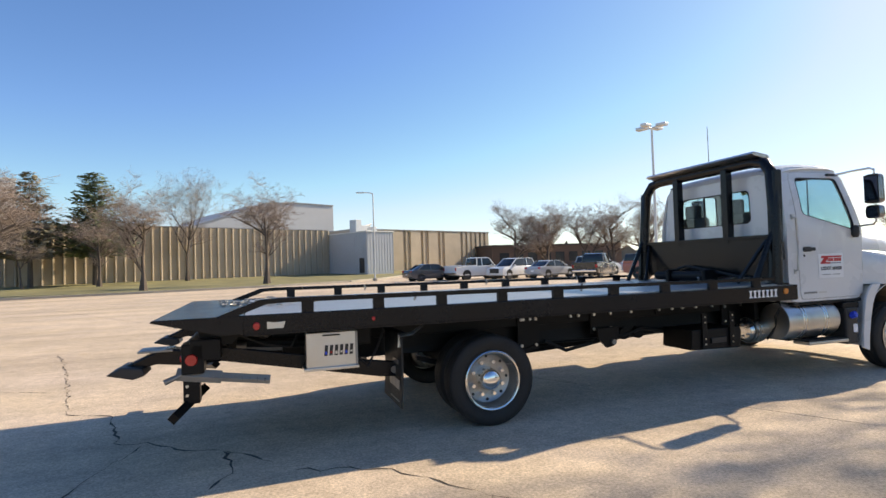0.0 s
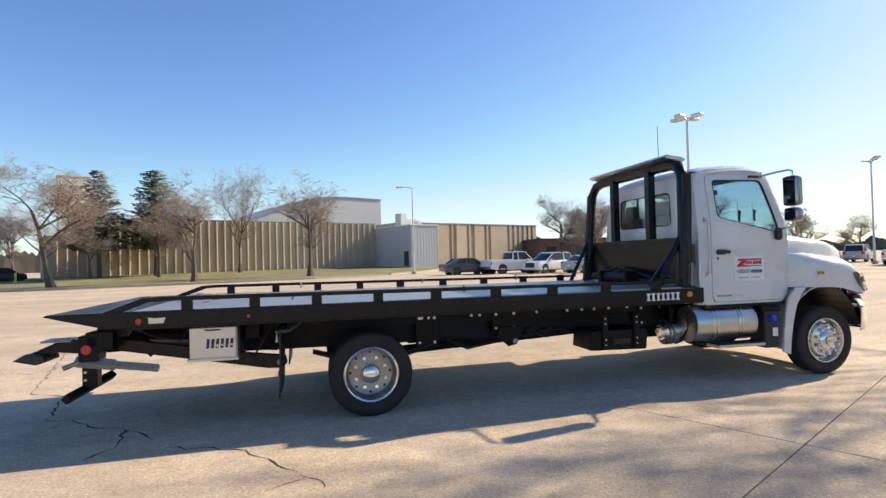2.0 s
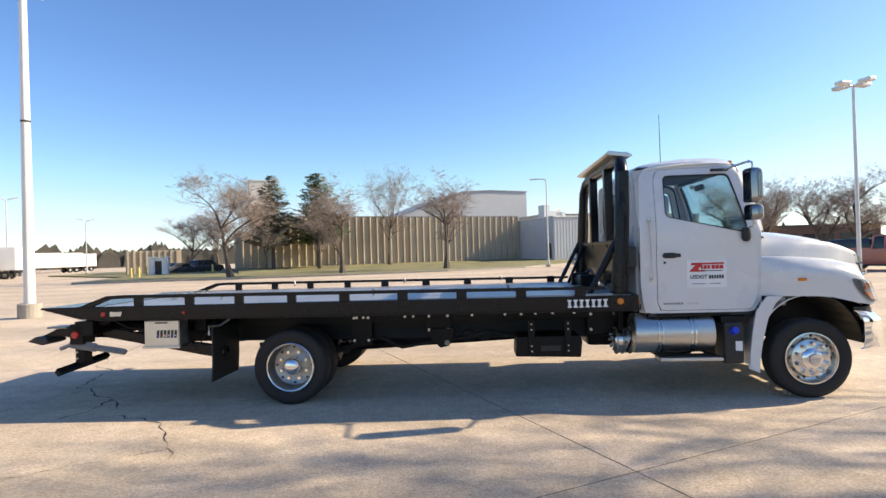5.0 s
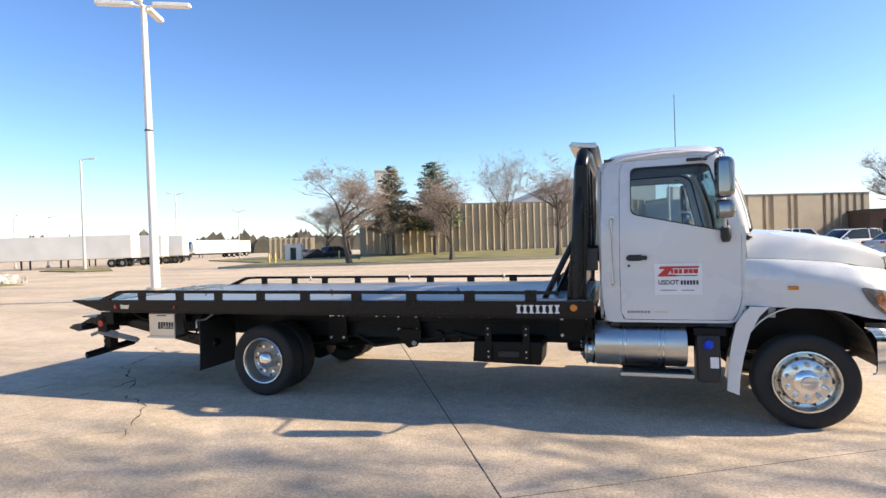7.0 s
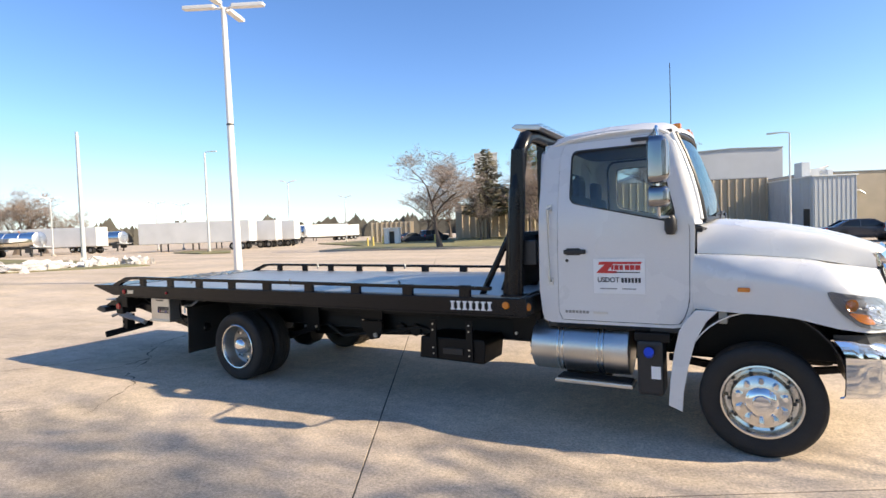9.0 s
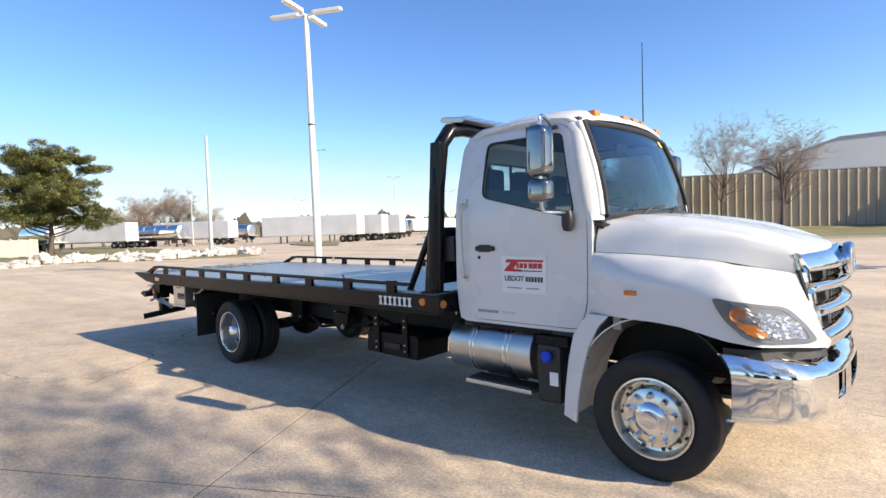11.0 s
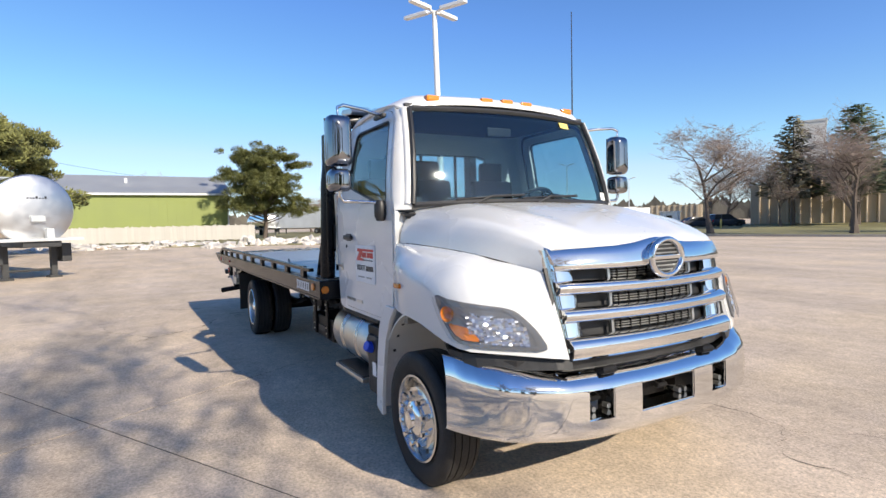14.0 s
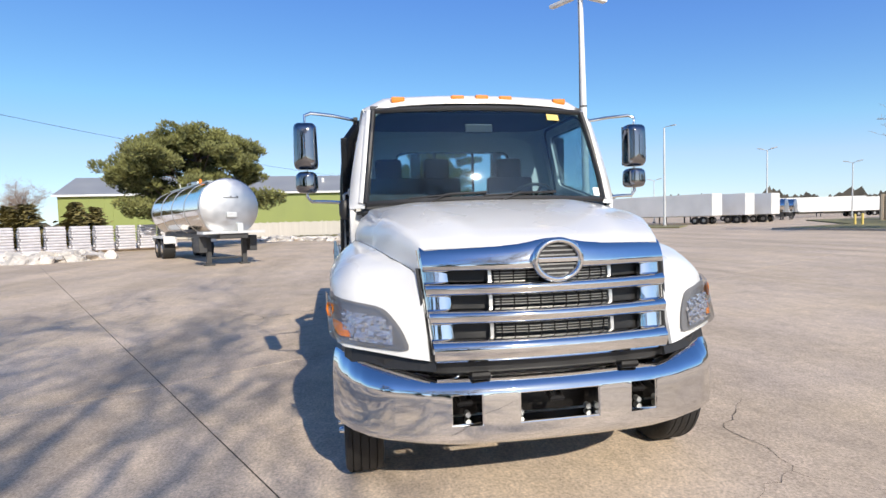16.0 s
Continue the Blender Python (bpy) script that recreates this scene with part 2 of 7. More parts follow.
def spokes(poly, c, n):
    """The outline met by n rays from c."""
    out = []
    for k in range(n):
        a = k * math.tau / n
        dx, dy = math.cos(a), math.sin(a)
        best = None
        for i in range(len(poly)):
            (x0, y0), (x1, y1) = poly[i], poly[(i + 1) % len(poly)]
            ex, ey = x1 - x0, y1 - y0
            den = dx * ey - dy * ex
            if abs(den) < 1e-9:
                continue
            t = ((x0 - c[0]) * ey - (y0 - c[1]) * ex) / den
            u = ((x0 - c[0]) * dy - (y0 - c[1]) * dx) / den
            if t > 0 and -1e-6 <= u <= 1 + 1e-6 and (best is None or t > best):
                best = t
        out.append((c[0] + dx * best, c[1] + dy * best))
    return out


def frame_panel(outer, inner, c, place, thick, n=96, mid=3, bm=None):
    """A panel between two outlines, laid into space by place(p, q)."""
    a, b = spokes(outer, c, n), spokes(inner, c, n)
    rows = [[place(*(Vector(p) * (1 - t) + Vector(q) * t)) for p, q in zip(a, b)] for t in [k / mid for k in range(mid + 1)]]
    return sheet(rows, bm, thick, close=True)


def fill_panel(outline, c, place, thick=0.0, n=64, rings=4, bm=None):
    a = spokes(outline, c, n)
    rows = [[place(*(Vector(c) * (1 - t) + Vector(p) * t)) for p in a] for t in [k / rings for k in range(rings + 1)]]
    bm2 = sheet(rows, None, 0, close=True)
    bmesh.ops.remove_doubles(bm2, verts=bm2.verts, dist=1e-5)
    if thick:
        bmesh.ops.recalc_face_normals(bm2, faces=bm2.faces)
        bmesh.ops.solidify(bm2, geom=bm2.faces[:], thickness=thick)
    return join(bm, bm2)


def interp(x, xs, ys):
    return float(np.interp(x, xs, ys))


def lettering(name, text, size, material, parent, m, label="", bold=0.0, width=1.0):
    cu = bpy.data.curves.new(name, "FONT")
    cu.body, cu.size, cu.extrude, cu.offset = text, size, 0.001, bold
    cu.align_x, cu.align_y = "CENTER", "CENTER"
    cu.materials.append(material)
    tmp = new(name, cu)
    dg = bpy.context.evaluated_depsgraph_get()
    me = bpy.data.meshes.new_from_object(tmp.evaluated_get(dg))
    bpy.data.objects.remove(tmp)
    ob = new(name, me)
    ob.parent = parent
    ob.matrix_basis = m @ Matrix.Diagonal((width, 1, 1, 1))
    return tagged(ob, label) if label else ob


# ---- the tow truck: x ahead from the rear axle, y across, near side negative ----
truck = thing("flatbed_tow_truck", "white conventional cab tow truck with black rollback flatbed", "tow truck")
WB, TR = 5.51, 0.41


def wheel(x, y, side, front, name):
    """One road wheel; side -1 faces the near side. Dished rims at the back, domed ones in front."""
    s = side
    w = 0.115
    prof = [(0.262, -w * 0.8), (0.30, -w * 0.98), (0.35, -w * 1.03), (0.385, -w), (0.403, -w * 0.86)]
    for g in (-0.62, -0.22, 0.22, 0.62):
        prof += [(TR, w * (g - 0.16)), (TR, w * (g - 0.03)), (TR - 0.013, w * (g - 0.02)), (TR - 0.013, w * (g + 0.02)), (TR, w * (g + 0.03))]
    prof += [(0.403, w * 0.86), (0.385, w), (0.35, w * 1.03), (0.30, w * 0.98), (0.262, w * 0.8)]
    t = smooth(part(name, lathe(prof, (x, y, TR), seg=64), RUBBER, truck, "black ribbed commercial truck tyre"), 50)
    o = s * w
    if front:
        rp = [(0.262, o * 0.75), (0.268, o * 0.98), (0.255, o * 1.0), (0.246, o * 0.85), (0.235, o * 0.3), (0.215, o * 0.25), (0.205, o * 0.55), (0.19, o * 0.82), (0.15, o * 0.95), (0.095, o * 1.0)]
        hp = [(0.11, o * 0.9), (0.108, o * 1.15), (0.085, o * 1.3), (0.06, o * 1.33), (0.055, o * 1.5), (0.0, o * 1.55)]
        lr, lo0, lo1 = 0.155, o * 0.85, o * 1.35
    else:
        rp = [(0.262, o * 0.75), (0.268, o * 0.98), (0.255, o * 1.0), (0.246, o * 0.85), (0.236, o * 0.1), (0.225, -o * 0.25), (0.20, -o * 0.4), (0.12, -o * 0.45), (0.08, -o * 0.45)]
        hp = [(0.108, -o * 0.5), (0.106, o * 0.1), (0.095, o * 0.5), (0.09, o * 0.62), (0.07, o * 0.8), (0.04, o * 0.9), (0.0, o * 0.92)]
        lr, lo0, lo1 = 0.155, -o * 0.5, -o * 0.02
    smooth(part("rim", lathe(rp, (x, y, TR), seg=48), POLISHED if front else DISH, t, "polished aluminium wheel rim"), 35)
    if not front:
        smooth(part("rim_lip", lathe([(0.264, o * 0.7), (0.271, o * 0.98), (0.262, o * 1.04), (0.25, o * 1.0), (0.243, o * 0.8)], (x, y, TR), seg=48), POLISHED, t, "bright polished rim lip"), 35)
    smooth(part("hub_cover", lathe(hp, (x, y, TR), seg=32), CHROME, t, "chrome hub cover"), 35)
    nuts = 10 if front else 8
    for k in range(nuts):
        a = (k + 0.5) * math.tau / nuts
        cx, cz = x + lr * math.cos(a), TR + lr * math.sin(a)
        part("lug_nut", cyl((cx, y + lo0, cz), (cx, y + lo1, cz), 0.024, 0.017, 8), CHROME, t)
    for k in range(nuts):
        a = k * math.tau / nuts
        r2 = 0.207 if front else 0.2
        cx, cz = x + r2 * math.cos(a), TR + r2 * math.sin(a)
        oy = o * (0.62 if front else -0.38)
        part("hand_hole", cyl((cx, y + oy, cz), (cx, y + oy + s * 0.006, cz), 0.014, None, 12), PLASTIC, t)
    part("air_valve", cyl((x + 0.18, y + o * 0.2, TR + 0.12), (x + 0.20, y + o * 0.75, TR + 0.13), 0.006, None, 6), ALU, t)
    return t


for s in (-1, 1):
    wheel(0, s * 1.105, s, False, "rear_outer_wheel")
    wheel(0, s * 0.83, s, False, "rear_inner_wheel")
    wheel(WB, s * 1.06, s, True, "front_wheel")

# frame and running gear
for s in (-1, 1):
    part("frame_rail", ext([(-2.2, 0.62), (3.7, 0.56), (6.2, 0.56), (6.2, 0.76), (3.7, 0.82), (-2.2, 0.84)], s * 0.36, s * 0.44, bev=0.006), CHASSIS, truck)
    part("subframe_beam", ext([(-2.3, 0.80), (3.72, 0.80), (3.72, 0.94), (-2.3, 0.96)], s * 0.42, s * 0.54, bev=0.006), CHASSIS, truck)
    part("leaf_spring", ext([(-0.75, 0.56), (-0.4, 0.46), (0, 0.42), (0.4, 0.46), (0.75, 0.56), (0.75, 0.60), (0.4, 0.52), (0, 0.51), (-0.4, 0.52), (-0.75, 0.60)], s * 0.5, s * 0.58), CHASSIS, truck)
    part("front_spring", ext([(WB - 0.7, 0.50), (WB, 0.40), (WB + 0.65, 0.52), (WB + 0.65, 0.56), (WB, 0.46), (WB - 0.7, 0.55)], s * 0.4, s * 0.48), CHASSIS, truck)
    # frame side plates with their bolts
    for i, (x0, x1, z0, z1) in enumerate(((0.55, 0.8, 0.55, 0.92), (1.45, 1.75, 0.66, 0.92), (2.35, 2.62, 0.82, 0.94), (3.35, 3.7, 0.62, 0.9))):
        pl = part("side_plate", box(x0, x1, s * 0.545, s * 0.56, z0, z1, 0.004), CHASSIS, truck)
        for bx in (x0 + 0.04, x1 - 0.04):
            for bz in (z0 + 0.05, z1 - 0.05):
                part("bolt", cyl((bx, s * 0.56, bz), (bx, s * 0.578, bz), 0.017, None, 6), ALU, pl)
    for bx in (0.62, 0.7, 1.2, 1.3, 2.0, 2.75, 2.95, 3.2):
        part("frame_bolt", cyl((bx, s * 0.54, 0.87), (bx, s * 0.566, 0.87), 0.016, None, 6), ALU, truck)
part("rear_axle", cyl((0, -1.0, TR), (0, 1.0, TR), 0.075, None, 20), CHASSIS, truck)
smooth(part("differential", lathe([(0.0, -0.26), (0.1, -0.24), (0.19, -0.1), (0.2, 0.05), (0.14, 0.22), (0.0, 0.26)], (0, 0, TR), "x", 24), CHASSIS, truck))
part("front_axle", box(WB - 0.06, WB + 0.06, -0.95, 0.95, 0.30, 0.40, 0.02), CHASSIS, truck)
part("drive_shaft", cyl((0.2, 0, 0.43), (3.4, 0, 0.58), 0.055, None, 16), CHASSIS, truck)
part("transmission", box(3.4, 4.6, -0.25, 0.25, 0.42, 0.9, 0.06), CHASSIS, truck)
part("engine_block", box(4.9, 6.05, -0.32, 0.32, 0.5, 1.2, 0.06), CHASSIS, truck)
part("cross_member", box(1.2, 1.34, -0.4, 0.4, 0.6, 0.8, 0.01), CHASSIS, truck)
hang = part("pivot_bracket", ext([(1.5, 0.72), (1.78, 0.72), (1.78, 0.62), (1.72, 0.52), (1.62, 0.5), (1.5, 0.62)], -0.62, -0.58, bev=0.004), CHASSIS, truck)
part("bolt", cyl((1.7, -0.62, 0.56), (1.7, -0.64, 0.56), 0.03, None, 10), GREYPART, hang)
part("tilt_cylinder", cyl((0.5, -0.3, 0.62), (1.66, -0.3, 0.6), 0.06, None, 16), CHASSIS, truck)
part("pto_hose", tube([(0.9, -0.5, 0.62), (1.15, -0.52, 0.5), (1.5, -0.5, 0.55), (1.9, -0.5, 0.6), (2.2, -0.5, 0.66), (2.6, -0.5, 0.58)], 0.02, 8), RUBBER, truck)
for hx in (1.95, 2.15):
    part("air_tank", cyl((hx, -0.3, 0.62), (hx, -0.5, 0.62), 0.07, None, 16, 0.01), CHASSIS, truck)

# battery and tool box under the bed
bb = part("battery_box", ext([(2.48, 0.44), (3.2, 0.42), (3.22, 0.6), (3.2, 0.66), (2.5, 0.66)], -0.95, -0.5, bev=0.015), CHASSIS, truck, "black battery box hung under the frame")
for bx in (2.66, 3.06):
    st = part("hanger_strap", box(bx - 0.035, bx + 0.035, -0.975, -0.955, 0.45, 0.84, 0.004), CHASSIS, bb)
    for bz in (0.5, 0.56, 0.74, 0.8):
        part("bolt", cyl((bx, -0.975, bz), (bx, -0.985, bz), 0.009, None, 6), ALU, st)
part("step_tread", box(2.76, 2.98, -0.965, -0.952, 0.5, 0.56, 0.004), PLASTIC, bb)

# ---- rollback bed ----
YB = 1.25
bed = part("bed_deck", box(-2.55, 3.7, -YB + 0.05, YB - 0.05, 1.085, 1.135, 0.004), DECK, truck, "smooth aluminium flatbed deck")
for i in range(1, 8):
    part("deck_seam", box(-2.5, 3.68, -1.2 + i * 0.3 - 0.006, -1.2 + i * 0.3 + 0.006, 1.1352, 1.1362), DECK, bed)
part("tail_ramp", ext([(-3.3, 1.125), (-3.28, 1.14), (-2.56, 1.14), (-2.56, 1.0), (-2.75, 1.0)], -YB, YB, bev=0.004), BLACK, truck, "black steel tapered tail of the bed")
for s in (-1, 1):
    side = part("side_channel", ext([(-2.56, 0.995), (3.73, 0.965), (3.73, 1.115), (-2.56, 1.14)], s * (YB - 0.05), s * YB, bev=0.006), BLACK, truck, "black steel bed side channel")
    part("lower_lip", ext([(-2.56, 0.985), (3.73, 0.95), (3.73, 0.965), (-2.56, 0.999)], s * (YB - 0.12), s * (YB + 0.004)), BLACK, side)
    pts = [(-2.75, s * (YB - 0.03), 1.145), (-2.42, s * (YB - 0.03), 1.232), (-2.3, s * (YB - 0.03), 1.24), (3.42, s * (YB - 0.03), 1.2)]
    rail = part("top_rail", ext([(-2.80, 1.135), (-2.42, 1.253), (-2.2, 1.26), (3.42, 1.215), (3.42, 1.182), (-2.2, 1.222), (-2.36, 1.216), (-2.62, 1.135)], s * (YB - 0.055), s * (YB - 0.005), bev=0.004), BLACK, truck, "black tubular bed side rail")
    for px in (-2.0, -1.33, -0.68, 0.0, 0.65, 1.28, 1.91, 2.54, 3.16):
        part("rail_post", box(px - 0.055, px + 0.055, s * (YB - 0.05), s * (YB - 0.01), 1.11, 1.225, 0.004), BLACK, rail)
    for kx in (-0.95, 0.95, 2.4):
        part("key_slot_hook", tube([(kx, s * (YB - 0.08), 1.25), (kx + 0.02, s * (YB - 0.09), 1.21), (kx, s * (YB - 0.09), 1.18)], 0.012, 6), GREYPART, rail)
    for mx, col, r in ((-2.45, REDLENS, 0.032), (-1.39, REDLENS, 0.018), (3.57, AMBER, 0.036)):
        part("marker_light", cyl((mx, s * YB, 1.055), (mx, s * (YB + 0.014), 1.055), r, r * 0.85, 18, 0.003), col, side)
    part("rear_logo_plate", ext([(-2.36, 1.03), (-2.22, 1.03), (-2.2, 1.08), (-2.3, 1.075), (-2.36, 1.085)], s * YB, s * (YB + 0.004)), ALU, side)
    for k in range(7):
        bx = 3.02 + k * 0.062
        mark = part("maker_mark", ext([(bx, 1.0), (bx + 0.046, 1.0), (bx + 0.046, 1.012), (bx + 0.034, 1.016), (bx + 0.034, 1.066), (bx + 0.046, 1.07), (bx + 0.046, 1.082), (bx, 1.082), (bx, 1.07), (bx + 0.01, 1.066), (bx + 0.01, 1.016), (bx, 1.012)], s * (YB - 0.01), s * (YB + 0.004)), DECAL, side, "white bar of the maker's mark" if k == 0 else "")
for cx in np.linspace(-2.3, 3.5, 12):
    part("bed_cross_member", box(cx - 0.03, cx + 0.03, -YB + 0.06, YB - 0.06, 0.99, 1.084), CHASSIS, truck)
part("bed_front_beam", box(3.70, 3.76, -YB, YB, 0.955, 1.12, 0.006), BLACK, truck)
for s in (-1, 1):
    part("front_marker_light", cyl((3.76, s * 1.2, 1.04), (3.775, s * 1.2, 1.04), 0.036, 0.03, 16), AMBER, truck)
# chains on the tail
random.seed(3)
chain = thing("tow_chain", "steel tow chains heaped on the bed tail", "chain")
for k in range(46):
    a = random.random() * 6.28
    p = Vector((-1.95 + random.gauss(0, 0.2), -0.05 + random.gauss(0, 0.28), 1.155 + random.random() * 0.035))
    d = Vector((math.cos(a), math.sin(a), random.uniform(-0.2, 0.2))) * 0.035
    nrm = Vector((-math.sin(a), math.cos(a), 0)) * 0.018
    ch = bmesh.new()
    tube([p - d, p - d * 0.6 + nrm, p + d * 0.6 + nrm, p + d, p + d * 0.6 - nrm, p - d * 0.6 - nrm, p - d], 0.006, 5, ch)
    part("chain_link", ch, GREYPART, chain)

# headache rack behind the cab
rack = part("rack_frame", tube([(3.6, -1.12, 1.13), (3.64, -1.1, 2.0), (3.67, -1.06, 2.42), (3.69, -0.96, 2.55), (3.7, -0.8, 2.585), (3.7, 0.8, 2.585), (3.69, 0.96, 2.55), (3.67, 1.06, 2.42), (3.64, 1.1, 2.0), (3.6, 1.12, 1.13)], 0.068, 12), BLACK, truck, "black tubular steel cab guard arch")
for s in (-1, 1):
    part("rack_leg", ext([(3.5, 1.135), (3.68, 1.135), (3.725, 2.0), (3.73, 2.44), (3.62, 2.44), (3.59, 2.0)], s * 1.145, s * 1.085, bev=0.012), BLACK, rack)
smooth(rack, 60)
for yy in (-0.42, 0.42):
    part("rack_bar", box(3.62, 3.72, yy - 0.045, yy + 0.045, 1.62, 2.56, 0.006), BLACK, rack)
part("rack_panel", box(3.63, 3.645, -1.05, 1.05, 1.2, 1.68, 0.003), BLACK, rack, "dark glossy sheet metal guard panel")
part("rack_panel_rail", box(3.6, 3.67, -1.06, 1.06, 1.66, 1.7, 0.005), BLACK, rack)
for s in (-1, 1):
    part("rack_brace", tube([(3.28, s * 1.1, 1.13), (3.6, s * 1.1, 1.74)], 0.03, 8), BLACK, rack)
    part("inner_brace", tube([(3.36, s * 0.8, 1.14), (3.62, s * 1.0, 1.64)], 0.022, 8), BLACK, rack)
    part("cab_rear_step", box(3.66, 3.8, s * 1.02, s * 1.08, 1.4, 1.62, 0.01), PLASTIC, rack)
    part("rack_foot", box(3.5, 3.7, s * 1.04, s * 1.2, 1.115, 1.14, 0.004), BLACK, rack)
lb = part("light_bar", ext([(3.54, 2.665), (3.58, 2.695), (3.8, 2.665), (3.84, 2.635), (3.8, 2.615), (3.58, 2.645)], -0.92, 0.92, bev=0.008), ALU, truck, "low amber and clear warning light bar")
for k in range(11):
    part("light_module", box(3.57, 3.81, -0.85 + k * 0.16, -0.73 + k * 0.16, 2.648, 2.688, 0.006), LENS, lb)
for s in (-1, 1):
    part("light_bar_bracket", box(3.66, 3.74, s * 0.6 - 0.05, s * 0.6 + 0.05, 2.58, 2.65, 0.004), BLACK, lb)
w = part("winch_drum", cyl((3.42, -0.28, 1.215), (3.42, 0.28, 1.215), 0.065, None, 20, 0.01), CHASSIS, truck, "cable winch in front of the guard")
for yy in (-0.32, 0.32):
    part("winch_side", box(3.32, 3.54, yy - 0.03, yy + 0.03, 1.137, 1.30, 0.02), CHASSIS, w)
part("winch_motor", cyl((3.42, 0.34, 1.215), (3.42, 0.62, 1.215), 0.055, None, 16, 0.01), CHASSIS, w)
part("winch_hose", tube([(3.5, 0.5, 1.26), (3.56, 0.2, 1.34), (3.5, -0.3, 1.28), (3.55, -0.7, 1.2)], 0.018, 6), RUBBER, w)

# wheel lift at the tail
# the bed stands a little out of line with the cab, and its tail is short
SKEW = 0.0235


def tail_set(ob):
    for o in ob.children_recursive:
        if o.type != "MESH" or o.matrix_basis != Matrix.Identity(4):
            continue
        if "wheel" in o.name or (o.parent and "wheel" in o.parent.name) or "axle" in o.name:
            continue
        for v in o.data.vertices:
            if v.co.x < 0.5:
                v.co.x = 0.5 + (v.co.x - 0.5) * 0.852
            if v.co.x < 3.73:
                v.co.y -= SKEW * (3.73 - v.co.x)


tail_set(truck)


def ty(s, a, x):
    """Across place at the tail: a from the middle on side s."""
    sh = -SKEW * (3.73 - x)
    return sh + s * (a + sh)


lift = part("lift_boom", ext([(-2.35, 0.70), (-0.95, 0.56), (-0.93, 0.66), (-2.35, 0.90)], -0.3, 0.0, bev=0.01), BLACK, truck, "black wheel lift boom under the tail")
part("lift_head", box(-2.62, -2.3, -0.95, 0.6, 0.74, 0.86, 0.015), CHASSIS, lift)
part("lift_cylinder", cyl((-2.2, -0.35, 0.78), (-1.0, -0.35, 0.7), 0.045, None, 14), GREYPART, lift)
tb = part("tail_beam", box(-2.5, -2.28, -1.2, 0.85, 0.80, 0.96, 0.012), CHASSIS, truck, "black tail light beam")
for s in (-1, 1):
    part("lift_side_beam", ext([(-2.3, 0.76), (-0.98, 0.505), (-0.86, 0.50), (-0.80, 0.55), (-0.82, 0.62), (-1.25, 0.68), (-2.3, 0.87)], ty(s, 1.02, -1.6), ty(s, 0.95, -1.6), bev=0.006), BLACK, lift)
    part("boom_pivot", cyl((-0.87, ty(s, 1.02, -1.6), 0.56), (-0.87, ty(s, 1.04, -1.6), 0.56), 0.03, None, 14), GREYPART, lift)
    part("boom_ram", cyl((-2.1, ty(s, 0.8, -1.9), 0.86), (-1.2, ty(s, 0.8, -1.3), 0.80), 0.04, None, 12), CHASSIS, lift)
    part("tail_light_box", box(-2.56, -2.40, ty(s, 1.0, -2.5), ty(s, 1.2, -2.5), 0.70, 0.93, 0.012), CHASSIS, tb)
    part("tail_light", cyl((-2.49, ty(s, 1.2, -2.5), 0.81), (-2.49, ty(s, 1.216, -2.5), 0.81), 0.046, 0.04, 18), REDLENS, tb)
    part("tail_light_rear", cyl((-2.56, ty(s, 1.1, -2.5), 0.82), (-2.575, ty(s, 1.1, -2.5), 0.82), 0.05, 0.045, 18), REDLENS, tb)
    part("tail_hanger", ext([(-2.42, 0.9), (-2.2, 0.9), (-2.1, 1.02), (-2.45, 1.02)], ty(s, 1.1, -2.3), ty(s, 1.05, -2.3), bev=0.004), CHASSIS, tb)
    arm = part("lift_arm", ext([(-2.50, 0.76), (-2.50, 0.88), (-2.66, 0.905), (-2.78, 0.87), (-2.98, 0.78), (-2.96, 0.73), (-2.74, 0.79)], ty(s, 1.14, -2.8), ty(s, 0.98, -2.8), bev=0.014), BLACK, truck, "black folded wheel lift arm")
    part("arm_shoe", ext([(-3.06, 0.745), (-2.88, 0.70), (-2.80, 0.725), (-2.82, 0.78), (-2.96, 0.80)], ty(s, 1.22, -2.9), ty(s, 0.94, -2.9), bev=0.014), PLASTIC, arm)
    part("arm_plate", box(-2.86, -2.62, ty(s, 1.17, -2.8), ty(s, 0.95, -2.8), 0.882, 0.9, 0.004), GREYPART, arm)
    gt = part("grid_tube", tube([(-2.6, ty(s, 1.13, -2.5), 0.70), (-2.28, ty(s, 1.15, -2.3), 0.655)], 0.05, 4), BARESTEEL, truck, "bare steel lift tube with pin holes")
    inner_tube = part("inner_tube", tube([(-2.3, ty(s, 1.15, -2.3), 0.658), (-1.92, ty(s, 1.17, -1.95), 0.605)], 0.036, 4), BARESTEEL, gt)
    for k in range(6):
        f = k / 5
        px, pz = -2.24 + 0.28 * f, 0.6497 - 0.039 * f
        py = ty(s, 1.15 + 0.02 * f, -2.3 + 0.3 * f)
        part("pin_hole", cyl((px, py + s * 0.02, pz), (px, py + s * 0.0285, pz), 0.011, None, 8), PLASTIC, inner_tube)
    part("ball_knob", cyl((-2.68, ty(s, 1.19, -2.6), 0.655), (-2.56, ty(s, 1.16, -2.6), 0.70), 0.022, 0.018, 10), GREYPART, gt)
    leg = part("drop_leg", box(-2.56, -2.44, ty(s, 1.12, -2.5), ty(s, 1.0, -2.5), 0.46, 0.68, 0.01), CHASSIS, gt)
    for bz in (0.53, 0.6):
        part("bolt", cyl((-2.53, ty(s, 1.12, -2.5), bz), (-2.53, ty(s, 1.135, -2.5), bz), 0.012, None, 6), ALU, leg)
    part("foot_bar", tube([(-2.60, ty(s, 1.34, -2.6), 0.415), (-2.44, ty(s, 0.75, -2.45), 0.50)], 0.045, 4), CHASSIS, gt)
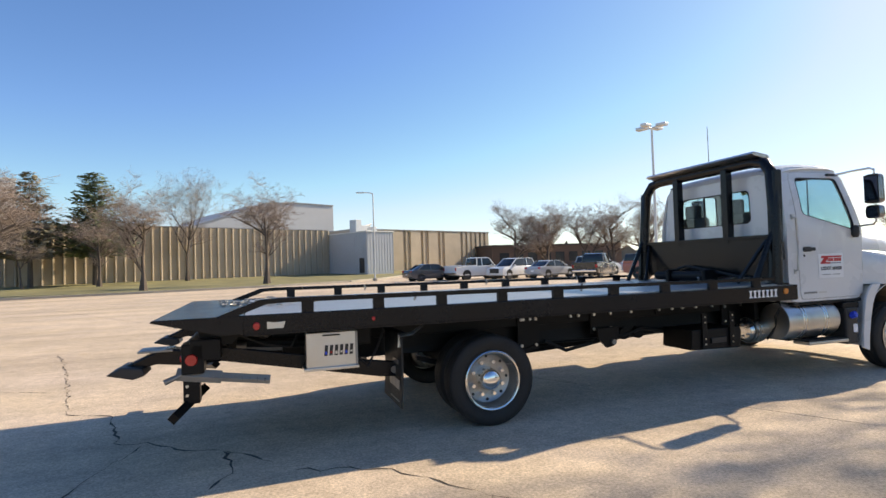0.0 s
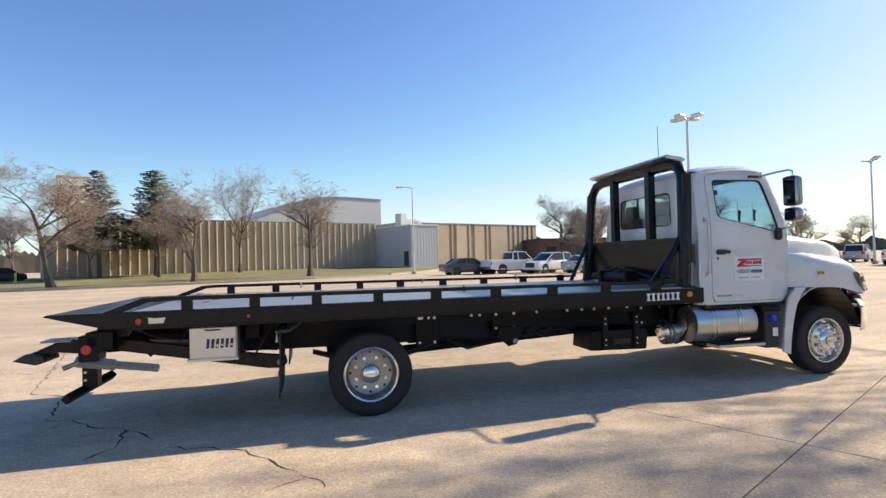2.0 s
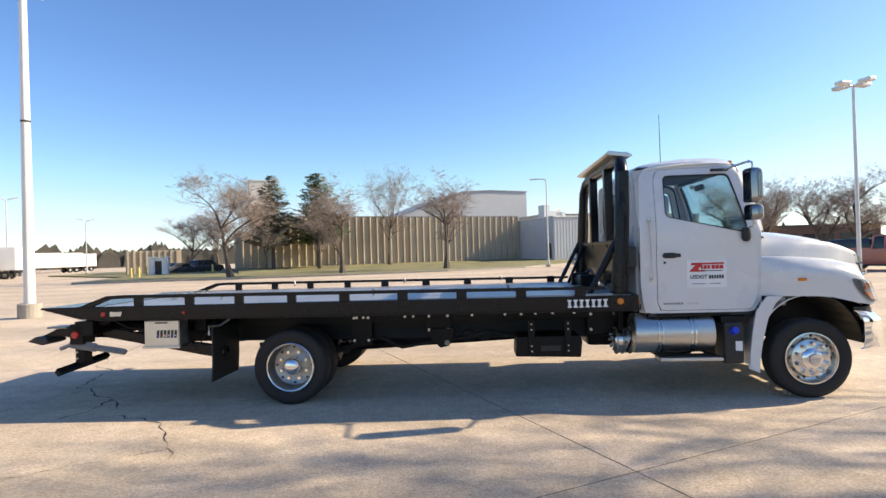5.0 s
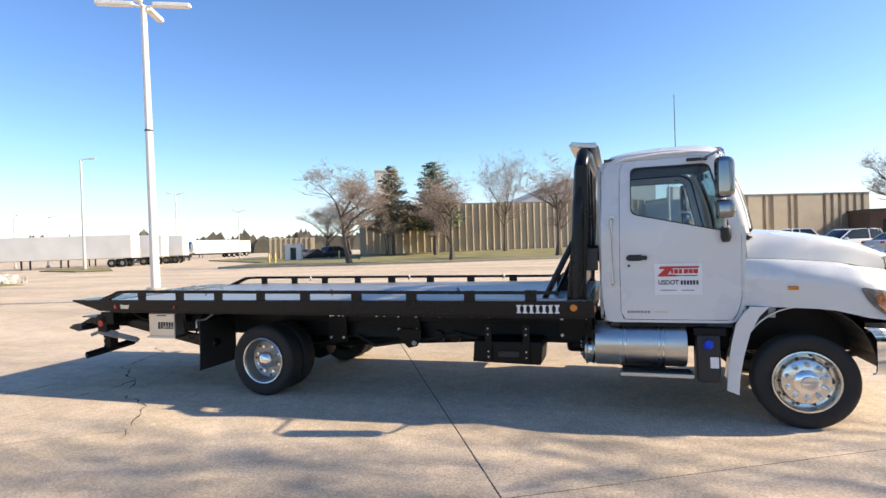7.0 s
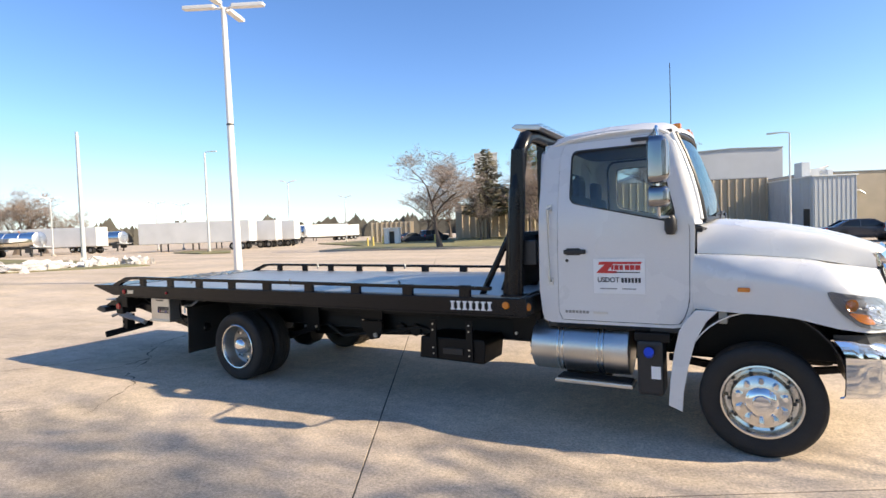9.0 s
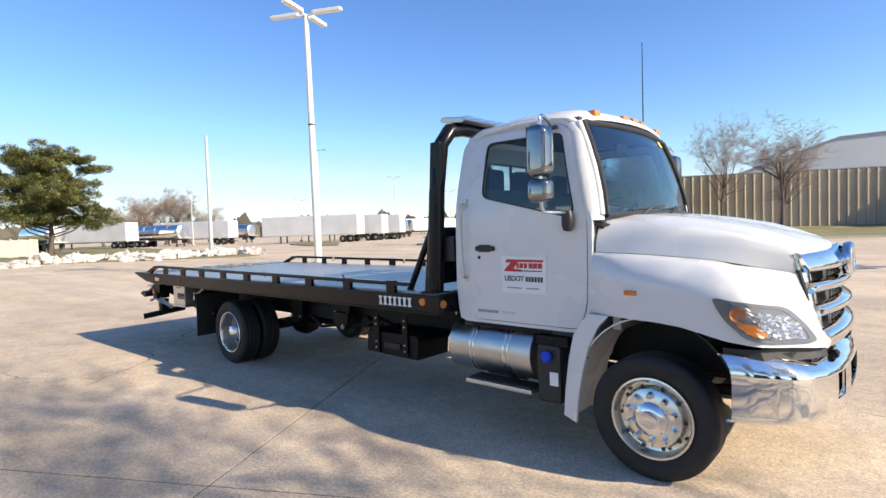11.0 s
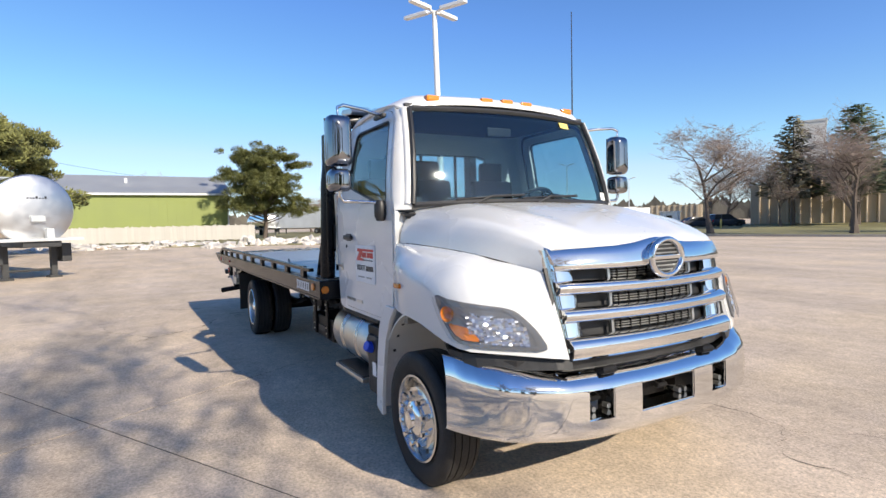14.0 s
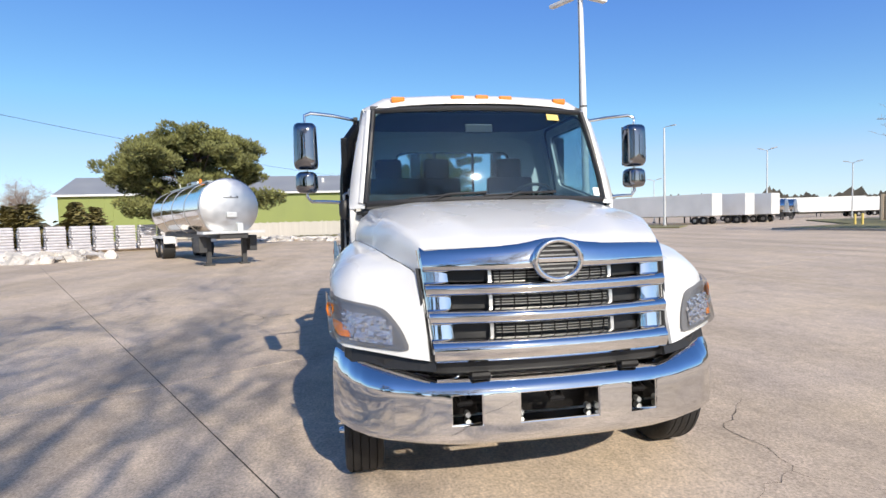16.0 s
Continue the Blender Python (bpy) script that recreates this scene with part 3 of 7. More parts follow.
# slotted tool tray, mud flap and hoses on both sides
for s in (-1, 1):
    y1, y0 = ty(s, 1.245, -1.5), ty(s, 1.08, -1.5)
    tray = part("tool_tray", box(-1.64, -1.23, y0, y1, 0.67, 0.955, 0.006), ALU, truck, "aluminium slotted tool tray under the bed")
    for i in range(6):
        x0 = -1.50 + i * 0.041
        part("slot", ext([(x0, 0.765), (x0 + 0.026, 0.765), (x0 + 0.034, 0.85), (x0 + 0.008, 0.85)], y1 - s * 0.004, y1 + s * 0.004), PLASTIC, tray)
        part("slot_content", box(x0 + 0.008, x0 + 0.024, y1 + s * 0.001, y1 + s * 0.0055, 0.775 + 0.01 * (i % 2), 0.80), (BLUECAP, REDLENS, ALU, ALU, BLUECAP, ALU)[i], tray)
    part("tray_lip", box(-1.66, -1.22, y0, y1 + s * 0.02, 0.65, 0.675, 0.004), ALU, tray)
    part("tray_edge", box(-1.245, -1.226, y0, y1 + s * 0.008, 0.675, 0.95, 0.004), GREYPART, tray)
    part("tray_handle", box(-1.51, -1.37, y1 - s * 0.003, y1 + s * 0.008, 0.925, 0.938), PLASTIC, tray)
    fl = part("mud_flap", ext([(-0.875, 0.27), (-0.86, 0.27), (-0.845, 0.5), (-0.845, 0.88), (-0.86, 0.88), (-0.86, 0.5)], ty(s, 0.62, -0.9), ty(s, 1.26, -0.9)), FLAP, truck, "black rubber mud flap behind the rear wheels")
    part("flap_bracket", box(-0.885, -0.82, ty(s, 0.58, -0.9), ty(s, 1.27, -0.9), 0.86, 0.91, 0.006), CHASSIS, fl)
    part("flap_hanger", tube([(-0.88, ty(s, 1.275, -0.9), 0.79), (-0.88, ty(s, 1.275, -0.9), 0.885), (-0.76, ty(s, 1.26, -0.8), 0.895), (-0.66, ty(s, 1.24, -0.7), 0.96)], 0.014, 4), ALU, fl)
    for a, b, z0, z1 in ((0.87, 0.98, 0.42, 0.5), (1.0, 1.1, 0.42, 0.5), (1.12, 1.22, 0.42, 0.5), (0.9, 1.2, 0.31, 0.325), (0.95, 1.15, 0.62, 0.66)):
        part("flap_marking", box(-0.8785 if z0 < 0.5 else -0.8645, -0.87 if z0 < 0.5 else -0.855, ty(s, a, -0.9), ty(s, b, -0.9), z0, z1), GREYPART, fl)
    part("tail_hose", tube([(-1.25, ty(s, 1.1, -1.2), 0.95), (-1.2, ty(s, 1.12, -1.2), 0.72), (-1.12, ty(s, 1.1, -1.1), 0.62), (-1.02, ty(s, 1.05, -1), 0.78), (-0.95, ty(s, 1.0, -1), 0.92)], 0.011, 6), RUBBER, truck)
    part("tail_hose", tube([(-2.2, ty(s, 1.05, -2.2), 0.98), (-1.95, ty(s, 1.08, -2), 0.87), (-1.75, ty(s, 1.05, -1.8), 0.83), (-1.68, ty(s, 1.0, -1.7), 0.95)], 0.009, 6), RUBBER, truck)
part("tail_cross_tube", box(-1.2, -1.06, -1.0, 0.8, 0.80, 0.98, 0.015), CHASSIS, truck)


# ---- cab ----
before_cab = set(truck.children_recursive)


def ys(z):
    return 1.09 if z <= 1.75 else 1.09 - 0.15 * ((z - 1.75) / 0.75) ** 1.4


def screen(u, v):
    """The windshield: u across -1..1, v up 0..1."""
    wd = 0.965 - 0.09 * v
    x = 5.24 - 0.235 * v + 0.12 * v * (1 - v) - 0.10 * u * u * (1 - 0.3 * v)
    return (x, u * wd, 1.772 + 0.698 * v - 0.02 * u * u)


def screen_edge(v):
    x, y, z = screen(1, v)
    return (x + 0.01, y + 0.005, z)


cab = part("cab_floor", box(3.84, 5.1, -1.0, 1.0, 0.93, 1.0, 0.01), PLASTIC, truck)
SIDE = rounded([(3.86, 0.90), (5.0, 0.90), (5.07, 1.06), (5.09, 1.72), (4.93, 2.40), (4.80, 2.50), (4.5, 2.535), (4.02, 2.515), (3.87, 2.40), (3.84, 1.9), (3.83, 1.2)], 0.06)
DOOR = rounded([(4.0, 0.925), (4.985, 0.925), (5.045, 1.1), (5.055, 1.70), (4.885, 2.40), (4.78, 2.465), (4.06, 2.455), (4.02, 2.36), (4.0, 1.5)], 0.05)
WIN = rounded([(4.11, 1.93), (4.93, 1.735), (4.955, 1.80), (4.82, 2.36), (4.78, 2.385), (4.12, 2.385)], 0.06)
DC = (4.5, 1.75)
for s in (-1, 1):
    side_place = lambda p, q, s=s: (p, s * ys(q), q)
    body = part("cab_side", frame_panel(SIDE, spokes(DOOR, DC, 96), DC, side_place, 0.03), WHITE, truck, "white painted cab side")
    smooth(body, 30)
    inner = [(DC[0] + (p - DC[0]) * 0.992, DC[1] + (q - DC[1]) * 0.993) for p, q in DOOR]
    door = part("cab_door", frame_panel(inner, WIN, (4.5, 2.05), lambda p, q, s=s: (p, s * (ys(q) + 0.006), q), 0.04, 128, 6), WHITE, truck, "white cab door with a door sign")
    smooth(door, 30)
    part("door_shadow_gap", frame_panel([(DC[0] + (p - DC[0]) * 1.01, DC[1] + (q - DC[1]) * 1.008) for p, q in DOOR], [(DC[0] + (p - DC[0]) * 0.97, DC[1] + (q - DC[1]) * 0.98) for p, q in DOOR], DC, lambda p, q, s=s: (p, s * (ys(q) - 0.035), q), 0.01), PLASTIC, door)
    win_in = [(4.5 + (p - 4.5) * 0.972, 2.08 + (q - 2.08) * 0.955) for p, q in WIN]
    part("window_seal", frame_panel(WIN, win_in, (4.5, 2.08), lambda p, q, s=s: (p, s * (ys(q) + 0.008), q), 0.02, 96, 1), PLASTIC, door, "black rubber window seal")
    gl = part("door_window", fill_panel(WIN, (4.5, 2.08), lambda p, q, s=s: (p, s * (ys(q) - 0.012), q), 0.004), TINT, door, "tinted door glass")
    gl.visible_shadow = False
    hd = part("door_handle", box(4.06, 4.25, s * 1.098, s * 1.125, 1.495, 1.535, 0.012), PLASTIC, door, "black pull handle")
    part("handle_cup", box(4.08, 4.2, s * 1.094, s * 1.1, 1.485, 1.545, 0.002), PLASTIC, hd)
    part("door_lock", cyl((4.085, s * 1.09, 1.44), (4.085, s * 1.102, 1.44), 0.014, None, 12), PLASTIC, door)
    gb = part("grab_handle", tube([(3.94, s * 1.085, 1.26), (3.935, s * 1.135, 1.28), (3.935, s * 1.135, 1.88), (3.945, s * 1.075, 1.9)], 0.014, 8), ALU, truck, "aluminium grab bar behind the door")
    part("grab_foot", box(3.92, 3.96, s * 1.08, s * 1.1, 1.23, 1.29, 0.004), ALU, gb)
    part("grab_foot", box(3.92, 3.96, s * 1.07, s * 1.095, 1.87, 1.93, 0.004), ALU, gb)
    vent = part("cab_vent", box(3.845, 3.865, s * 0.9, s * 1.0, 1.35, 1.55, 0.004), PLASTIC, truck)
    # rounded rear corner and A pillar
    rc = sheet([[(3.84 + 0.13 * (1 - math.sin(a)) - (0.0 if z < 2.2 else 0), s * (ys(z) - 0.14 * (1 - math.cos(a))), z) for a in np.linspace(0, math.pi / 2, 6)] for z in (0.9, 1.3, 1.75, 2.0, 2.2, 2.35, 2.46)])
    smooth(part("cab_corner", rc, WHITE, truck), 60)
    smooth(part("windshield_pillar", tube([Vector(screen_edge(v)) * Vector((1, s, 1)) + Vector((-0.03, s * 0.03, 0)) for v in (0, 0.25, 0.5, 0.75, 1)], 0.03, 10), WHITE, truck), 60)
    skin = []
    for v in np.linspace(-0.05, 1.0, 12):
        x0, y0, z0 = screen_edge(max(0, v))
        z0 += min(0, v) * 0.7
        x1 = interp(z0, [1.06, 1.72, 2.40, 2.50], [5.07, 5.09, 4.93, 4.80]) - 0.03
        skin.append([(x0 - 0.012, s * (y0 + 0.01), z0), (x0 - 0.02, s * (y0 + 0.05), z0), (x1 + 0.03, s * (ys(z0) + 0.004), z0), (x1 - 0.02, s * (ys(z0) + 0.002), z0)])
    smooth(part("pillar_skin", sheet(skin, thick=0.01), WHITE, truck), 60)
    part("pillar_seal", tube([Vector(screen_edge(v)) * Vector((1, s, 1)) for v in (0, 0.25, 0.5, 0.75, 1)], 0.022, 8), PLASTIC, truck)
    part("cab_sill", box(3.9, 5.02, s * 1.0, s * 1.09, 0.86, 0.905, 0.012), PLASTIC, truck)
    # door sign
    if s < 0:
        sg = part("door_sign", box(4.31, 4.72, -1.102, -1.0985, 1.165, 1.455, 0.0), DECAL, door, "white rectangular vinyl door sign")
        yq = -1.1045
        lg = part("sign_logo", ext([(4.335, 1.335), (4.50, 1.335), (4.50, 1.352), (4.425, 1.355), (4.47, 1.41), (4.69, 1.41), (4.70, 1.428), (4.36, 1.43), (4.35, 1.405), (4.40, 1.405), (4.34, 1.345)], yq, yq + 0.002), DECALRED, sg, "red shop emblem drawn as a shape")
        for k, (a, b) in enumerate(((4.455, 4.475), (4.482, 4.515), (4.522, 4.55), (4.565, 4.60), (4.605, 4.64), (4.645, 4.685))):
            part("logo_bar", box(a, b, yq, yq + 0.002, 1.362, 1.402), DECALRED, lg)
        part("small_print_bar", box(4.47, 4.68, yq, yq + 0.002, 1.338, 1.346), DECALBLACK, sg)
        lettering("sign_word", "USDOT", 0.058, DECALBLACK, sg, Matrix.Translation((4.43, yq, 1.278)) @ Matrix.Rotation(radians(90), 4, "X"), "black lettering", 0.001, 0.92)
        for k in range(6):
            part("registration_bar", box(4.535 + k * 0.0265, 4.554 + k * 0.0265, yq, yq + 0.002, 1.258, 1.297), DECALBLACK, sg)
        part("small_print_bar", box(4.36, 4.5, yq, yq + 0.002, 1.202, 1.211), GREYPART, sg)
        part("small_print_bar", box(4.54, 4.65, yq, yq + 0.002, 1.202, 1.211), GREYPART, sg)
        for k in range(7):
            part("model_badge_bar", box(4.06 + k * 0.03, 4.082 + k * 0.03, -1.1, -1.096, 0.99, 1.012), GREYPART, door)
        part("model_badge_bar", box(4.3, 4.42, -1.1, -1.096, 0.99, 1.01), ALU, door)

# rear wall with its window, roof, windshield
REAR = rounded([(-0.97, 0.90), (0.97, 0.90), (0.97, 1.8), (0.86, 2.44), (-0.86, 2.44), (-0.97, 1.8)], 0.1)
RWIN = rounded([(-0.62, 1.86), (0.62, 1.86), (0.6, 2.28), (-0.6, 2.28)], 0.07)
rw = part("cab_rear_wall", frame_panel(REAR, RWIN, (0, 2.05), lambda p, q: (3.84, p, q), 0.03, 96), WHITE, truck, "white cab back wall")
smooth(rw, 30)
g = part("rear_window", fill_panel(RWIN, (0, 2.07), lambda p, q: (3.852, p, q), 0.004), GLASS, rw, "clear back window")
g.visible_shadow = False
part("rear_window_seal", frame_panel([(p * 1.04, 2.07 + (q - 2.07) * 1.08) for p, q in RWIN], [(p * 0.97, 2.07 + (q - 2.07) * 0.94) for p, q in RWIN], (0, 2.07), lambda p, q: (3.832, p, q), 0.02, 64, 1), PLASTIC, rw)
for yy in (-0.2, 0.2):
    part("rear_window_bar", box(3.84, 3.86, yy - 0.012, yy + 0.012, 1.87, 2.27), PLASTIC, rw)
RX = [3.84, 3.87, 3.95, 4.1, 4.4, 4.7, 4.86, 4.94, 4.985, 4.99]
RZ = [2.40, 2.47, 2.52, 2.55, 2.575, 2.575, 2.56, 2.535, 2.50, 2.47]
RWD = [0.9, 0.93, 0.96, 0.97, 0.97, 0.965, 0.95, 0.93, 0.905, 0.9]
rows = []
for x, z, wd in zip(RX, RZ, RWD):
    rows.append([(x + ((0.03 - 0.085 * t * t) * min(1, (x - 4.8) / 0.15) if x > 4.8 else 0), wd * t, z + 0.035 * (1 - t * t) - 0.07 * max(0, abs(t) - 0.82) / 0.18) for t in np.linspace(-1, 1, 25)])
roof = smooth(part("cab_roof", sheet(rows, thick=0.02), WHITE, truck, "white rounded cab roof"), 50)
for yy in (-0.68, -0.2, 0.0, 0.2, 0.68):
    part("roof_marker_light", box(4.945 - 0.085 * yy * yy, 5.01 - 0.085 * yy * yy, yy - 0.055, yy + 0.055, 2.525 - abs(yy) * 0.02, 2.572 - abs(yy) * 0.02, 0.014), AMBER, roof, "amber roof clearance light")
ant = part("roof_antenna", cyl((4.72, 0.985, 2.40), (4.72, 0.99, 3.5), 0.007, 0.004, 6), PLASTIC, roof)
part("antenna_mount", box(4.69, 4.75, 0.93, 1.0, 2.40, 2.44, 0.006), PLASTIC, ant)
part("sun_visor_strip", box(4.9, 4.96, -0.85, 0.85, 2.44, 2.475, 0.006), PLASTIC, truck)


ws = part("windshield", sheet([[screen(u, v) for u in np.linspace(-1, 1, 21)] for v in np.linspace(0, 1, 15)], thick=0.005), WINDSHIELD, truck, "curved laminated windshield")
ws.visible_shadow = False
smooth(ws, 60)
part("windshield_header_seal", tube([Vector(screen(u, 1)) + Vector((0.004, 0, 0)) for u in np.linspace(-1, 1, 15)], 0.02, 6), PLASTIC, ws)
part("windshield_lower_seal", tube([Vector(screen(u, 0)) + Vector((0.004, 0, -0.005)) for u in np.linspace(-1, 1, 15)], 0.022, 6), PLASTIC, ws)
part("inspection_sticker", sheet([[Vector(screen(u, v)) + Vector((0.009, 0, 0.001)) for u in (0.62, 0.74)] for v in (0.88, 0.95)], thick=0.001), YELLOW, ws, "yellow sticker")
part("permit_sticker", sheet([[Vector(screen(u, v)) + Vector((0.009, 0, 0.001)) for u in (0.92, 0.98)] for v in (0.03, 0.12)], thick=0.001), DECAL, ws)
for c, t in ((-0.55, 0.05), (0.05, 0.62)):
    wp = part("wiper_arm", tube([Vector(screen(c, 0)) + Vector((0.03, 0, -0.03)), Vector(screen(c + 0.18, 0.03)) + Vector((0.03, 0, 0.015)), Vector(screen(c + 0.5, 0.045)) + Vector((0.022, 0, 0.01))], 0.009, 6), PLASTIC, ws)
    part("wiper_blade", tube([Vector(screen(c - 0.12, 0.025)) + Vector((0.02, 0, 0.0)), Vector(screen(c + 0.5, 0.06)) + Vector((0.018, 0, 0.004))], 0.008, 6), PLASTIC, wp)
for s in (-1, 1):
    part("cowl_side", sheet([[(5.078, s * y, z) for y in (0.7, 0.9, 1.03, 1.075)] for z in (0.95, 1.3, 1.6, 1.70)], thick=0.02), WHITE, truck, "white cowl side behind the hood")
part("cowl_panel", sheet([[(5.06 + 0.2 * (1 - u * u), u * 1.04, 1.70) for u in np.linspace(-1, 1, 15)], [(5.14 + 0.2 * (1 - u * u), u * 1.04, 1.685) for u in np.linspace(-1, 1, 15)]], thick=0.015), PLASTIC, truck)

# inside the cab
dash = smooth(part("dashboard", ext([(4.72, 1.35), (4.74, 1.62), (4.86, 1.72), (5.14, 1.70), (5.12, 1.2), (4.9, 1.2)], -1.0, 1.0, bev=0.02), DASH, truck), 30)
part("dash_pad", box(4.74, 4.84, 0.2, 0.75, 1.66, 1.78, 0.03), DASH, dash)
for yy, wdt in ((-0.45, 0.48), (0.55, 0.24)):
    st = smooth(part("seat_cushion", box(4.0, 4.5, yy - wdt, yy + wdt, 1.2, 1.38, 0.05), SEATCLOTH, truck, "grey cloth cab seat"), 40)
    smooth(part("seat_back", ext([(3.98, 1.3), (4.12, 1.3), (4.04, 2.02), (3.94, 2.02)], yy - wdt, yy + wdt, bev=0.04), SEATCLOTH, st), 40)
    for hy in ((yy,) if wdt < 0.3 else (yy - 0.24, yy + 0.24)):
        smooth(part("headrest", box(3.93, 4.02, hy - 0.13, hy + 0.13, 2.0, 2.2, 0.04), SEATCLOTH, st), 40)
sw = smooth(part("steering_wheel", lathe([(0.2, -0.014), (0.215, -0.014), (0.225, 0), (0.215, 0.014), (0.2, 0.014), (0.19, 0), (0.2, -0.014)], (0, 0, 0), "z", 32), PLASTIC, truck, "black steering wheel"), 60)
sw.matrix_basis = pose(4.66, 0.52, 1.74, 0, -48, 0)
part("steering_hub", cyl((0, 0, -0.05), (0, 0, 0.01), 0.06, None, 16, 0.01), PLASTIC, sw)
for a in (0.3, 2.84, 4.71):
    part("spoke", tube([(0.05 * math.cos(a), 0.05 * math.sin(a), -0.01), (0.2 * math.cos(a), 0.2 * math.sin(a), 0)], 0.014, 6), PLASTIC, sw)
part("steering_column", tube([(4.66, 0.52, 1.72), (4.9, 0.52, 1.45)], 0.04, 10), PLASTIC, truck)
part("headliner", box(3.88, 4.92, -0.9, 0.9, 2.47, 2.495, 0.005), LINER, truck)
part("rear_trim", ext([(3.875, 1.0), (3.885, 1.0), (3.885, 1.84), (3.875, 1.84)], -0.95, 0.95), LINER, truck)
part("inner_mirror", box(4.86, 4.89, -0.12, 0.12, 2.3, 2.37, 0.01), PLASTIC, truck)

# ---- hood and fenders ----
HX = [5.10, 5.25, 5.45, 5.7, 5.95, 6.15, 6.28, 6.36, 6.40]
HZ = [1.768, 1.758, 1.732, 1.69, 1.637, 1.58, 1.54, 1.508, 1.478]
HW = [1.06, 1.03, 0.985, 0.935, 0.88, 0.82, 0.78, 0.752, 0.735]
HJ = [1.49, 1.485, 1.472, 1.45, 1.42, 1.39, 1.365, 1.348, 1.335]
rows = []
for x, z, wd, zj in zip(HX, HZ, HW, HJ):
    row = []
    nose = min(1, max(0, (x - 5.45) / 0.85))
    for t in [-1 + 2 * q / 56 for q in range(57)]:
        a = abs(t)
        k = min(1, a / 0.80)
        fall = 0.05 - 0.042 * nose
        zz = z - fall * k ** 2.5
        if a > 0.80:
            f = (a - 0.80) / 0.20
            zz = (z - fall) + (zj - z + fall) * f ** (1.5 + 3.5 * nose)
        yy = math.copysign(wd * (k * 0.86 if a <= 0.8 else 0.86 + 0.14 * math.sin(f * math.pi / 2)), t)
        bulge = 0.022 * math.exp(-((a - 0.55) / 0.12) ** 2) * min(1, (x - 5.05) / 0.4)
        row.append((x + (-0.005 - 0.14 * a * a) * min(1, max(0, (x - 5.7) / 0.6)) ** 1.5, yy, zz + bulge * (1 if x < 6.1 else max(0, (6.4 - x) / 0.3))))
    rows.append(row)
smooth(part("hood", sheet(rows, thick=0.02), WHITE, truck, "white sculpted engine hood"), 50)

FX = [5.065, 5.15, 5.28, 5.42, 5.58, 5.72, 5.84, 5.94, 6.03, 6.09, 6.15, 6.21, 6.26, 6.31, 6.345]
FJY = [np.interp(x, HX, HW) for x in FX]
FJZ = [np.interp(x, HX, HJ) - 0.003 for x in FX]
FO = [1.10, 1.15, 1.205, 1.235, 1.245, 1.245, 1.238, 1.225, 1.21, 1.17, 1.085, 0.98, 0.89, 0.805, 0.725]
FZ = [1.35, 1.365, 1.38, 1.38, 1.365, 1.345, 1.32, 1.30, 1.285, 1.275, 1.265, 1.258, 1.25, 1.245, 1.24]
FB = [1.065, 1.065, 1.062, 1.06, 1.055, 1.04, 1.01, 0.978, 0.962, 0.952, 0.945, 0.935, 0.925, 0.917, 0.91]


def lean(x, z):
    """The nose leans back towards its top."""
    return x + 0.35 * (1.12 - z) * min(1, max(0, (x - 5.85) / 0.2))


def fender_rows(s, out=0.0):
    rows = []
    for i, x in enumerate(FX):
        jy, jz, oy, oz, bz = FJY[i], FJZ[i], FO[i] + out, FZ[i], FB[i]
        row = []
        for t in np.linspace(0, 1, 13):
            if t <= 0.6:
                f = t / 0.6
                c = (jy + (oy - jy) * 0.72, jz + 0.012)
                yy = (1 - f) ** 2 * jy + 2 * f * (1 - f) * c[0] + f * f * oy
                zz = (1 - f) ** 2 * jz + 2 * f * (1 - f) * c[1] + f * f * (oz - 0.05)
            else:
                f = (t - 0.6) / 0.4
                yy, zz = oy - 0.012 * f, (oz - 0.05) + (bz - oz + 0.05) * f
            row.append((lean(x, zz), s * yy, zz))
        rows.append(row)
    return rows


def nose_y(x):
    return interp(x, FX, FO)


